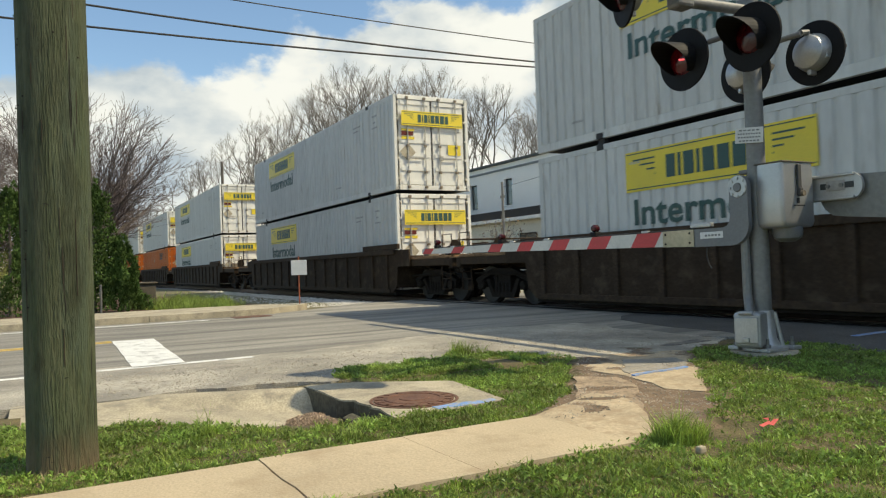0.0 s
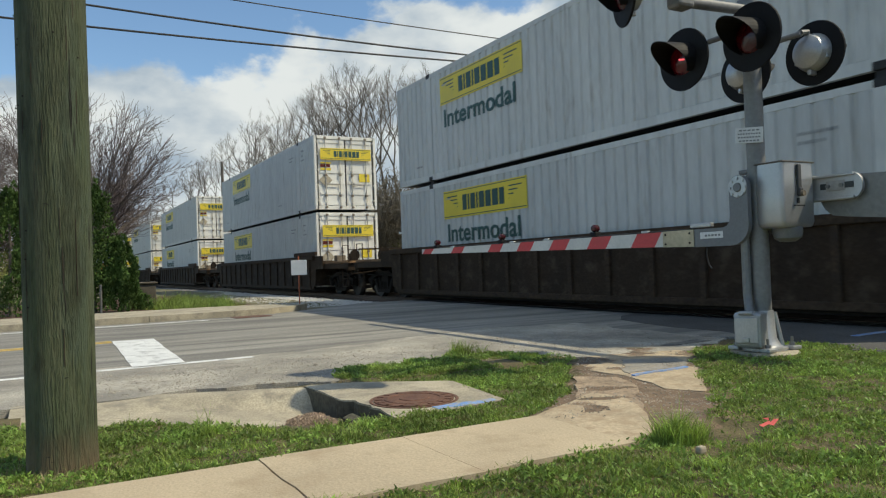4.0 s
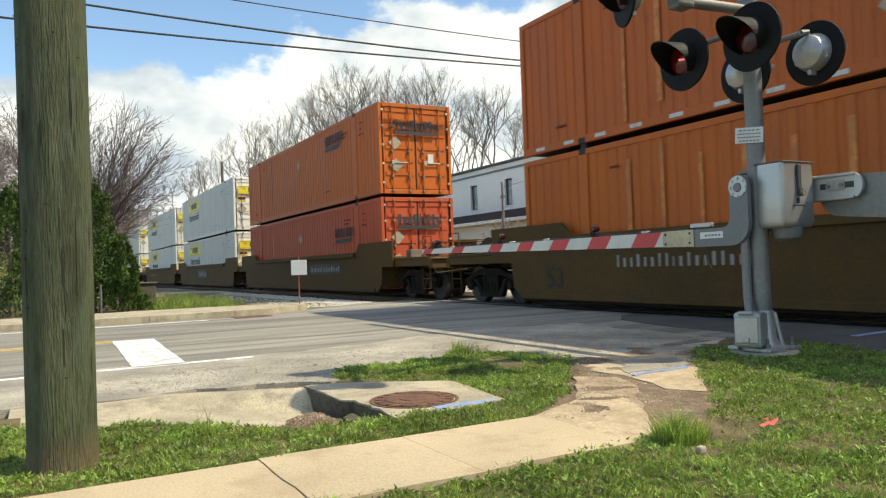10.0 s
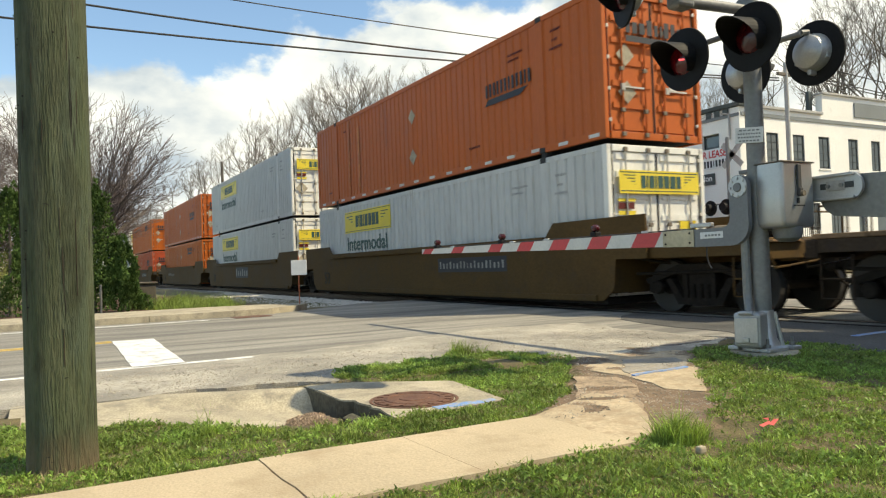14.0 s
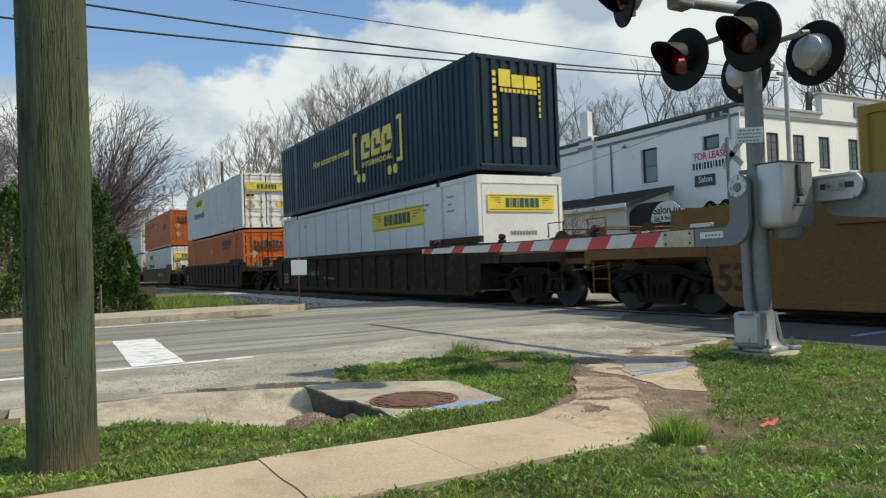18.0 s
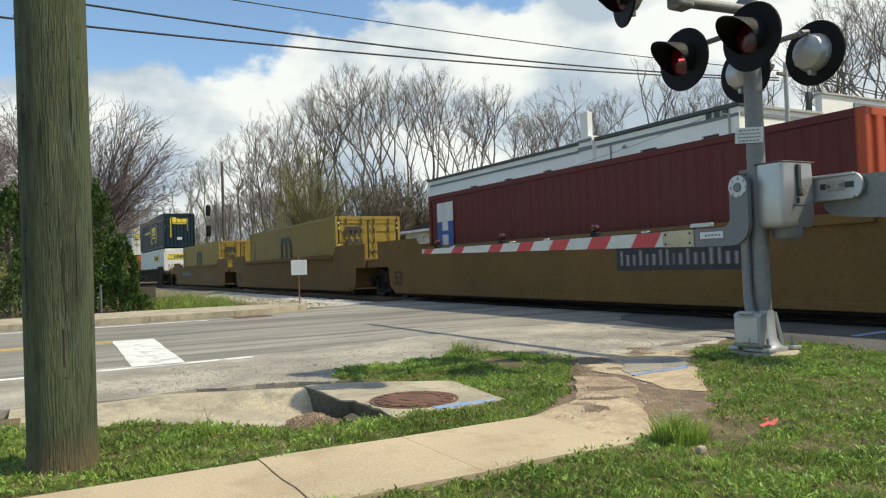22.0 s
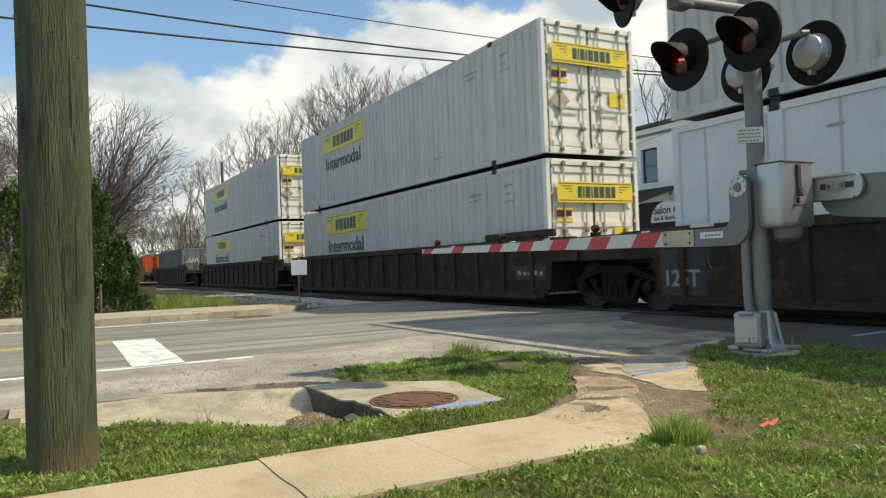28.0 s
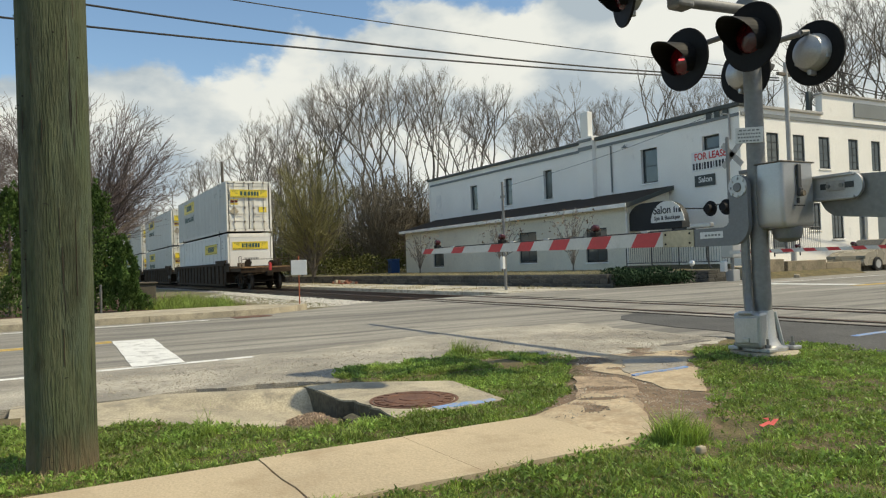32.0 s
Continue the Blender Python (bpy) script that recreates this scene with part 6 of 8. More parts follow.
    for x in (-24.0, -23.52, -23.04):
        part("house_number", Shape().box(x, x + 0.30, BY - 0.072, BY - 0.052, 7.34, 7.70), CAP_DARK, b)
    return b


main_building()


def lean_to():
    b = thing("lean_to", Matrix(), "cream single-storey lean-to with a dark shed roof", "building")
    x0, x1, y0, eave, top = -51.0, -26.55, 14.2, 3.55, 4.40
    m = pose(x0, y0, BZ - 0.1)
    hs = [(4.5, 6.0, 0.62, 1.95), (15.25, 16.99, 0.69, 2.46), (21.28, 22.90, 0.61, 2.34)]
    part("front_wall", turned(holed(Shape(), x1 - x0, eave - BZ + 0.06, 0.25, hs), m), WALL_CREAM, b, "cream painted block wall")
    for h in hs:
        sash(b, h[0], h[1], h[2], h[2] + (h[3] - h[2]) * (0.58 if h[3] > 2.5 else 1.0), m, (2, 2), depth=0.08)
        if h[3] > 2.5:
            part("window_panel", turned(Shape().box(h[0], h[1], 0.06, 0.12, h[2] + (h[3] - h[2]) * 0.58, h[2] + (h[3] - h[2]) * 0.72), m), WALL_CREAM, b)
            part("vent", turned(Shape().box(h[0], h[1], 0.08, 0.12, h[2] + (h[3] - h[2]) * 0.72, h[3]), m), FRAME_DARK, b)
    for x in (x0, x1 - 0.25):
        part("gable", Shape().prism([(y0 + 0.255, BZ - 0.1), (BY, BZ - 0.1), (BY, top - 0.1), (y0 + 0.255, eave - 0.04)], 0, x, x + 0.25), WALL_CREAM, b)
    part("roof", Shape().prism([(y0 - 0.35, eave - 0.06), (BY - 0.003, top), (BY - 0.003, top + 0.09), (y0 - 0.35, eave + 0.03)], 0, x0 - 0.3, x1 + 0.3), SHED_ROOF, b)
    part("fascia", Shape().cbox(x0 - 0.3, x1 + 0.3, y0 - 0.42, y0 - 0.353, eave - 0.14, eave + 0.05, 0.01), FASCIA, b, "pale fascia board")
    part("rake_board", Shape().prism([(y0 - 0.35, eave - 0.18), (BY - 0.01, top - 0.12), (BY - 0.01, top + 0.10), (y0 - 0.35, eave + 0.04)], 0, x1 + 0.303, x1 + 0.34), CAP_DARK, b)
    part("downpipe", Shape().path([(x1 + 0.1, y0 - 0.3, eave - 0.1), (x1 - 0.05, y0 - 0.06, eave - 0.4), (x1 - 0.05, y0 - 0.06, 0.3)], 0.045), FASCIA, b)


lean_to()


def shop_awning():
    a = thing("awning", Matrix(), "black rounded canvas awning with a white half-round sign", "awning")
    # rounded hood on a frame that reaches back to the wall
    x0, x1, zl, zt, r = -26.75, -23.25, 2.25, 3.52, 1.10
    out = [(x0, zl)] + [(x0 + r - r * math.cos(k * math.pi / 16), zt - r + r * math.sin(k * math.pi / 16)) for k in range(9)] + [(x1 - r + r * math.sin(k * math.pi / 16), zt - r + r * math.cos(k * math.pi / 16)) for k in range(9)] + [(x1, zl)]
    part("canopy", Shape().prism(out, 1, BY - 2.72, BY - 2.25), AWNING, a, "black canvas hood", smooth=True)
    part("frame_rail", Shape().tube((x0 + 0.1, BY - 2.1, zl + 0.05), (x0 + 0.1, BY, zl + 0.05), 0.03), IRON, a)
    part("frame_rail", Shape().tube((x1 - 0.7, BY - 2.1, zl + 0.9), (x1 - 0.7, BY, zl + 0.9), 0.03), IRON, a)
    xc = -24.08
    s = Shape()
    n = 16
    s.prism([(xc + 1.0 * math.cos(math.pi * k / n), 2.55 + 0.95 * math.sin(math.pi * k / n)) for k in range(n + 1)], 1, BY - 2.78, BY - 2.74)
    sg = part("sign_board", s, WHITE_SIGN, a, "white half-round sign reading Salon")
    part("sign_text", letters("Salon", 0.50), INK, sg, at=pose(xc - 0.28, BY - 2.784, 2.94))
    part("sign_mark", bars(Shape(), xc + 0.42, xc + 0.86, 2.94, 3.20, BY - 2.782, (0.4, 0.4, 0.9)), INK, sg)
    part("sign_text", letters("Spa & Boutique", 0.25), INK, sg, at=pose(xc, BY - 2.784, 2.66))


shop_awning()

banner = thing("banner", Matrix(), "white banner with red FOR LEASE lettering on the wall", "banner")
part("sheet", Shape().box(-25.0, -22.85, BY - 0.03, BY - 0.006, 4.98, 5.92), BANNER, banner)
part("lettering", wording("FOR LEASE", -24.80, -22.95, 5.50, 5.84), RED_TEXT, banner, "red letters", at=pose(0, BY - 0.035, 0))
part("number_mark", bars(Shape(), -24.93, -22.92, 5.06, 5.38, BY - 0.031, (0.5, 0.5, 0.5, 0.2, 0.5, 0.5, 0.5, 0.2, 0.5, 0.5, 0.5, 0.5), gap=0.35, slots=False), INK, banner)
plaque = thing("shop_sign", Matrix(), "dark green shop sign with pale script", "sign")
part("board", Shape().cbox(-24.85, -23.65, BY - 0.05, BY - 0.006, 4.25, 4.78, 0.01), CAP_DARK, plaque)
part("sign_text", letters("Salon", 0.38), WHITE_SIGN, plaque, at=pose(-24.2, BY - 0.054, 4.44))

# low rubble walls round the planted terrace, in courses of stones
stone_wall = thing("stone_wall", Matrix(), "low dark rubble stone retaining wall", "wall", kind="structure")
part("core", Shape().box(-70, -19.5, 6.62, 6.85, -0.3, 0.43), STONE, stone_wall)
part("core", Shape().box(-19.5, -19.32, 6.62, 12.6, -0.3, 0.43), STONE, stone_wall)
rng = random.Random(12)
stone_mesh = []
for k in range(5):
    sh = Shape().cbox(-0.5, 0.5, -0.5, 0.5, -0.5, 0.5, 0.12)
    sh.v = [(x + rng.uniform(-0.06, 0.06), y, z + rng.uniform(-0.06, 0.06)) for x, y, z in sh.v]
    me = sh.mesh("stone")
    me.materials.append(STONE)
    stone_mesh.append(me)
for row in range(3):
    x = -58.0
    while x < -19.6:
        w = rng.uniform(0.36, 0.66)
        part("stone", rng.choice(stone_mesh), None, stone_wall, at=Matrix.LocRotScale((x + w / 2, 6.60, 0.03 + row * 0.165), None, (w * 0.97, 0.18, 0.165)))
        x += w
    y = 6.7
    while y < 12.4:
        w = rng.uniform(0.36, 0.66)
        part("stone", rng.choice(stone_mesh), None, stone_wall, at=Matrix.LocRotScale((-19.30, y + w / 2, 0.03 + row * 0.165), Euler((0, 0, radians(90))), (w * 0.97, 0.18, 0.165)))
        y += w
terrace_wall = thing("terrace_wall", Matrix(), "tan concrete retaining wall below the entrance terrace", "wall", kind="structure")
part("wall_panel", Shape().cbox(-25.4, -19.55, 12.75, 12.95, 0.3, 0.62, 0.02), DARK_CONCRETE, terrace_wall)
for y0, y1, z in ((13.1, 15.3, 0.72), (15.5, 18.0, 0.62), (18.0, 20.4, 0.50)):
    part("wall_panel", Shape().cbox(-19.25, -19.0, y0, y1 - 0.02, -0.1, z, 0.02), STAINED_WALL, terrace_wall)
part("terrace_floor", Shape().box(-22.19, -19.26, 13.1, 20.4, 0.0, 0.46), PALE_CONCRETE, terrace_wall)
part("step", Shape().cbox(-22.19, -21.0, 20.42, 34, -0.05, 0.30, 0.02), PALE_CONCRETE, terrace_wall)
part("bank", Shape().prism([(-18.99, -0.1), (-18.1, -0.04), (-18.99, 0.22)], 1, 13.2, 19.5), SOIL, terrace_wall)


def railing(name, a, b, z, label):
    r = thing(name, Matrix(), label, "railing")
    a, b = Vector(a), Vector(b)
    n = int((b - a).length / 0.13)
    part("top_rail", Shape().tube((*a, z + 1.0), (*b, z + 1.0), 0.025), IRON, r)
    part("bottom_rail", Shape().tube((*a, z + 0.10), (*b, z + 0.10), 0.02), IRON, r)
    bar = Shape().tube((0, 0, z + 0.1), (0, 0, z + 1.0), 0.009, n=5).mesh("baluster")
    bar.materials.append(IRON)
    for k in range(n + 1):
        p = a + (b - a) * k / n
        part("baluster", bar, None, r, at=pose(p.x, p.y, 0))
    for k in range(0, n + 1, 12):
        p = a + (b - a) * k / n
        part("post", Shape().tube((p.x, p.y, z - 0.15), (p.x, p.y, z + 1.05), 0.028, n=8), IRON, r)


railing("railing", (-25.3, 12.85), (-19.7, 12.85), 0.62, "black iron railing on the salon terrace")
railing("railing", (-19.12, 13.3), (-19.12, 17.8), 0.98, "black iron railing by the shop entrance")


# ---- parked car ----
def parked_car():
    c = thing("car", pose(-20.3, 23.7, 0.0, 0, 0, -90), "champagne saloon car parked before the shops", "car")
    # the side outline runs from the tail (-x) to the nose
    out = [(-2.35, 0.35), (-2.42, 0.62), (-2.36, 0.92), (-1.75, 1.00), (-1.55, 1.02), (1.05, 0.98), (2.0, 0.86), (2.36, 0.70), (2.40, 0.42), (2.3, 0.26), (-2.2, 0.26)]
    part("body", Shape().prism([(x, z) for x, z in out], 1, -0.87, 0.87), CAR_PAINT, c)
    cab = [(-1.75, 1.0), (-1.15, 1.40), (0.15, 1.43), (1.02, 0.98)]
    part("cabin", Shape().prism(cab, 1, -0.74, 0.74), CAR_PAINT, c)
    part("side_window", Shape().prism([(-1.45, 1.03), (-1.05, 1.34), (0.12, 1.37), (0.78, 1.02)], 1, -0.748, -0.742), CAR_GLASS, c)
    part("side_window", Shape().prism([(-1.45, 1.03), (-1.05, 1.34), (0.12, 1.37), (0.78, 1.02)], 1, 0.742, 0.748), CAR_GLASS, c)
    part("bumper", Shape().cbox(-2.48, -2.30, -0.84, 0.84, 0.36, 0.60, 0.04), CAR_PAINT, c)
    part("bumper", Shape().cbox(2.28, 2.46, -0.82, 0.82, 0.34, 0.54, 0.05), CAR_PAINT, c)
    part("windscreen", Shape().prism([(0.30, 1.395), (0.98, 1.03), (0.99, 1.045), (0.31, 1.41)], 1, -0.64, 0.64), CAR_GLASS, c)
    for y in (-0.70, 0.70):
        part("headlight", Shape().cbox(2.30, 2.405, y - 0.20, y + 0.20, 0.56, 0.70, 0.02), GLASS, c, "clear headlight")
        part("tail_lamp", Shape().cbox(-2.44, -2.36, y - 0.16, y + 0.16, 0.70, 0.86, 0.02), RED_LENS, c)
    for x in (-1.45, 1.42):
        for y in (-0.80, 0.80):
            o = 0.02 if y > 0 else -0.02
            w = part("wheel", Shape().lathe([(0.2, -0.10), (0.29, -0.11), (0.315, -0.08), (0.315, 0.08), (0.29, 0.11), (0.2, 0.10)], 22, (x, y + o * 2, 0.315), "y"), TYRE, c)
            part("rim", Shape().lathe([(0, -0.105), (0.19, -0.11), (0.2, -0.06), (0.2, 0.06), (0.19, 0.11), (0, 0.105)], 16, (x, y + o * 2, 0.315), "y"), ALUMINIUM, w)


parked_car()
bin_ = thing("waste_bin", Matrix(), "blue plastic wheeled bin beside the lean-to", "bin")
part("body", Shape().cbox(-53.2, -52.4, 13.6, 14.3, 0.42, 1.45, 0.05), BIN_BLUE, bin_)
part("lid", Shape().cbox(-53.25, -52.35, 13.55, 14.35, 1.452, 1.54, 0.03), BIN_BLUE, bin_)


# ---- crossing signal with flashers and gate ----
MX, MY = -4.70, -4.70          # axis of the gear
PX, PY = -4.675, -4.68         # axis of the mast


def flasher(parent, x, y, z, face, lit=False, turn=0):
    """A flashing-light unit: backing disc, hood, lens and housing. face: +1 looks along +y, -1 along -y."""
    f = face
    d = part("backing_disc", Shape().lathe([(0, -0.012), (0.300, -0.012), (0.305, 0.0), (0.300, 0.012), (0, 0.012)], 36, (x, y, z), "y"), BLACK_PAINT, parent, "round black backing disc")
    part("housing", Shape().lathe([(0, -0.17), (0.08, -0.165), (0.15, -0.12), (0.178, -0.05), (0.182, -0.013), (0, -0.013)] if f > 0 else [(0, 0.013), (0.182, 0.013), (0.178, 0.05), (0.15, 0.12), (0.08, 0.165), (0, 0.17)], 28, (x, y, z), "y"), ALUMINIUM, d, "bare aluminium housing", smooth=True)
    part("lens", Shape().lathe([(0, 0.014), (0.15, 0.014), (0.13, 0.045), (0.08, 0.065), (0, 0.072)] if f > 0 else [(0, -0.072), (0.08, -0.065), (0.13, -0.045), (0.15, -0.014), (0, -0.014)], 28, (x, y, z), "y"), RED_LIT if lit else RED_LENS, d, "red lens", smooth=True)
    if lit:
        part("lamp_glow", turned(Shape().cbox(-0.035, 0.035, -0.006, 0.006, -0.008, 0.008, 0.004), pose(x + 0.035, y + f * 0.07, z - 0.015, 0, 12, 0)), RED_GLOW, d, "bright red lamp filament")
    # hood: open half-tube, longer above than below
    vs, fs = [], []
    n = 24
    for k in range(n + 1):
        a = math.radians(-55 + 290 * k / n)
        top = max(0.0, math.sin(a))
        reach = 0.05 + 0.13 * (1 + math.sin(a)) + 0.07 * top
        for r in (0.165, 0.158):
            for t in (0.012, reach):
                vs.append((x + r * math.cos(a), y + f * t, z + r * math.sin(a) - (0.03 * t / 0.36)))
    for k in range(n):
        b = 4 * k
        for i, j in ((0, 1), (1, 3), (3, 2), (2, 0)):
            fs.append((b + i, b + j, b + 4 + j, b + 4 + i))
    part("hood", Shape().add(vs, fs), BLACK_PAINT, d, "black sheet-metal hood")
    part("latch", Shape().cbox(x - 0.02, x + 0.02, min(y, y - f * 0.10), max(y, y - f * 0.10), z - 0.215, z - 0.165, 0.008), ALUMINIUM, d)
    for a in (-50, 50):
        xa = x + 0.20 * math.sin(math.radians(a))
        part("wing_nut", Shape().cbox(xa - 0.015, xa + 0.015, min(y - f * 0.02, y - f * 0.07), max(y - f * 0.02, y - f * 0.07), z - 0.09, z - 0.03, 0.006), ALUMINIUM, d)
    if turn:
        m = pose(x, y, z) @ pose(0, 0, 0, 0, 0, turn) @ pose(-x, -y, -z)
        for ob in (d, *d.children):
            ob.data.transform(m)


def rounded(w, d, r):
    """The outline of a rectangle of half sides w and d with rounded corners."""
    out = []
    for q, (sx, sy) in enumerate(((1, 1), (-1, 1), (-1, -1), (1, -1))):
        for k in range(5):
            a = math.pi / 2 * (q + k / 4)
            out.append((sx * (w - r) + r * math.cos(a), sy * (d - r) + r * math.sin(a)))
    return out


def crossing_signal():
    c = thing("crossing_signal", Matrix(), "level-crossing signal mast with red flashers and lowered gate", "railway signal")
    part("foundation", Shape().lathe([(0, -0.3), (0.31, -0.3), (0.31, 0.065), (0.29, 0.085), (0, 0.085)], 32, (PX, PY, 0)), PALE_CONCRETE, c, "round concrete foundation")
    part("mast", Shape().tube((PX, PY, 0.2), (PX, PY, 3.42), 0.084, n=24), GALV, c, "grey galvanised mast", smooth=True)
    # pinch base with ribs and bolts
    base = part("mast_base", Shape().lathe([(0, 0.088), (0.21, 0.088), (0.21, 0.115), (0.15, 0.13), (0.115, 0.20), (0.10, 0.40), (0.095, 0.46), (0, 0.46)], 24, (PX, PY, 0)), ALUMINIUM, c, "cast mast base", smooth=True)
    for a in (45, 135, 225, 315):
        px_, py_ = PX + 0.245 * math.cos(radians(a)), PY + 0.245 * math.sin(radians(a))
        part("foot", Shape().cbox(px_ - 0.06, px_ + 0.06, py_ - 0.06, py_ + 0.06, 0.088, 0.125, 0.01), ALUMINIUM, base)
        part("anchor_bolt", Shape().tube((px_, py_, 0.12), (px_, py_, 0.21), 0.013, n=8).tube((px_, py_, 0.126), (px_, py_, 0.155), 0.028, n=6), GALV, base)
        qx, qy = PX + 0.16 * math.cos(radians(a)), PY + 0.16 * math.sin(radians(a))
        part("web", Shape().path([(qx, qy, 0.12), (PX + 0.10 * math.cos(radians(a)), PY + 0.10 * math.sin(radians(a)), 0.44)], 0.022), ALUMINIUM, base)
    # junction box at the foot, turned to the road
    jb = part("junction_box", turned(Shape().cbox(-0.125, 0.125, -0.10, 0.10, 0.13, 0.46, 0.03), pose(MX + 0.058, MY - 0.205, 0, 0, 0, 20)), ALUMINIUM, c, "cast junction box")
    part("box_lid", turned(Shape().cbox(-0.108, 0.108, -0.125, -0.103, 0.17, 0.42, 0.012), pose(MX + 0.058, MY - 0.205, 0, 0, 0, 20)), ALUMINIUM, jb)
    part("box_hinge", turned(Shape().tube((-0.06, -0.12, 0.455), (0.06, -0.12, 0.455), 0.018, n=8).cbox(-0.03, 0.03, -0.15, -0.12, 0.19, 0.23, 0.006), pose(MX + 0.058, MY - 0.205, 0, 0, 0, 20)), ALUMINIUM, jb)
    part("conduit", Shape().path([(PX - 0.03, PY - 0.15, 0.44), (PX - 0.075, PY - 0.11, 0.62), (PX - 0.085, PY - 0.10, 1.28)], 0.042, 10), GALV, c)
    # two cross arms, each with a pair of flashers
    for y, f, z, lit in ((-0.44, -1, 2.93, (True, False)), (0.45, 1, 2.88, (False, False))):
        arm = part("cross_arm", Shape().tube((MX - 0.40, MY + y * 0.55, z + 0.16), (MX + 0.40, MY + y * 0.55, z + 0.16), 0.027, n=12), GALV, c, "galvanised cross arm")
        part("arm_clamp", Shape().cbox(MX - 0.085, MX + 0.085, min(MY, MY + y * 0.6), max(MY, MY + y * 0.6), z + 0.10, z + 0.22, 0.02), GALV, arm)
        for e, on in ((-0.39, lit[0]), (0.39, lit[1])):
            part("lamp_bracket", Shape().path([(MX + e, MY + y * 0.55, z + 0.17), (MX + e, MY + y * 0.55 + (y - y * 0.55) * 0.5, z + 0.19), (MX + e, MY + y - f * 0.10, z + 0.12)], 0.028, 8), GALV, arm)
            flasher(c, MX + e, MY + y, z, f, on)
    # short cantilever arm at the head of the mast with one more flasher
    ca = part("cantilever", Shape().tube((MX, MY + 0.10, 3.36), (MX + 0.11, MY - 1.06, 3.26), 0.05, n=14), GALV, c, "galvanised outreach pipe", smooth=True)
    part("pipe_cap", Shape().lathe([(0, 3.28), (0.085, 3.30), (0.085, 3.44), (0.05, 3.48), (0, 3.48)], 16, (MX, MY, 0)), GALV, ca)
    part("outreach_clamp", Shape().cbox(MX + 0.03, MX + 0.19, MY - 1.10, MY - 0.90, 3.19, 3.33, 0.03), GALV, ca)
    part("outreach_bar", Shape().tube((MX - 0.30, MY - 1.16, 3.52), (MX + 0.55, MY - 1.30, 3.52), 0.027, n=10), GALV, ca)
    part("bar_post", Shape().tube((MX + 0.12, MY - 1.10, 3.28), (MX + 0.12, MY - 1.20, 3.54), 0.035, n=10), GALV, ca)
    flasher(c, MX - 0.27, MY - 1.30, 3.42, -1, turn=-24)
    flasher(c, MX + 0.55, MY - 1.46, 3.42, -1)
    # notice plate
    pl = part("notice_plate", turned(Shape().cbox(-0.125, 0.125, -0.006, 0.006, -0.075, 0.075, 0.004), pose(MX + 0.045, MY - 0.088, 2.13, 0, 3, 30)), WHITE_SIGN, c, "white notice plate")
    s = Shape()
    for k, (w, n) in enumerate(((0.09, 5), (0.10, 9), (0.10, 8), (0.09, 6))):
        bars(s, -w, w, 0.040 - k * 0.033, 0.053 - k * 0.033, -0.007, (1,) * n, 0.001, slots=False)
    marks("notice_print", turned(s, pose(MX + 0.045, MY - 0.088, 2.13, 0, 3, 30)), TRIM_GREY, pl)
    # gate mechanism: cast housing round the mast, arm bracket, counterweight
    belly = []
    for z, k in ((1.235, 0.80), (1.238, 0.87), (1.248, 0.93), (1.265, 0.975), (1.29, 1.0), (1.55, 1.0), (1.834, 0.975)):
        belly.append((z, [(MX + 0.215 + k * ex, MY + 0.165 + k * ey) for ex, ey in rounded(0.147, 0.235, 0.042)]))
    n = len(belly[0][1])
    hv = [(x, y, z) for z, ring in belly for x, y in ring]
    hf = [(r * n + q, r * n + (q + 1) % n, (r + 1) * n + (q + 1) % n, (r + 1) * n + q) for r in range(len(belly) - 1) for q in range(n)]
    hf += [tuple(range(n))[::-1], tuple(range((len(belly) - 1) * n, len(belly) * n))]
    hs = part("gate_housing", Shape().add(hv, hf), HOUSING, c, "grey cast gate mechanism housing", smooth=True)
    part("belly", Shape().lathe([(0, 1.10), (0.07, 1.105), (0.12, 1.14), (0.135, 1.19), (0.135, 1.245), (0, 1.245)], 20, (MX + 0.22, MY + 0.17, 0)), GREY_PAINT, hs, smooth=True)
    part("saddle", Shape().cbox(MX - 0.095, MX + 0.10, MY + 0.0, MY + 0.30, 1.22, 1.79, 0.03).cbox(MX - 0.13, MX + 0.09, MY - 0.05, MY + 0.32, 1.775, 1.815, 0.012), GREY_PAINT, hs)
    part("housing_lid", Shape().cbox(MX + 0.062, MX + 0.368, MY - 0.072, MY + 0.402, 1.835, 1.850, 0.006), CABINET, hs)
    part("latch", Shape().cbox(MX + 0.362, MX + 0.385, MY + 0.13, MY + 0.18, 1.58, 1.82, 0.008).cbox(MX + 0.362, MX + 0.40, MY + 0.13, MY + 0.18, 1.52, 1.60, 0.01), IRON, hs)
    part("latch_knob", Shape().tube((MX + 0.40, MY + 0.155, 1.545), (MX + 0.425, MY + 0.155, 1.545), 0.026, n=12), KEEPER, hs)
    part("maker_shape", Shape().box(MX + 0.3635, MX + 0.3665, MY + 0.125, MY + 0.165, 1.455, 1.505), INK, hs)
    part("maker_bar", Shape().box(MX + 0.361, MX + 0.364, MY + 0.08, MY + 0.24, 1.43, 1.442), INK, hs)
    # pivot plate with bolts, swept down to the arm
    y0 = MY - 0.12
    br = part("arm_bracket", Shape().prism([(MX - 0.045 + 0.105 * math.cos(math.pi * k / 10), 1.655 + 0.105 * math.sin(math.pi * k / 10)) for k in range(11)] + [(MX - 0.15, 1.38), (MX - 0.16, 1.32), (MX - 0.19, 1.285), (MX - 0.24, 1.27), (MX - 0.62, 1.27), (MX - 0.62, 1.09)] + [(MX - 0.14 + 0.20 * math.sin(math.pi * k / 16), 1.29 - 0.20 * math.cos(math.pi * k / 16)) for k in range(9)], 1, y0 - 0.05, y0 + 0.0), GREY_PAINT, c, "grey steel gate arm bracket")
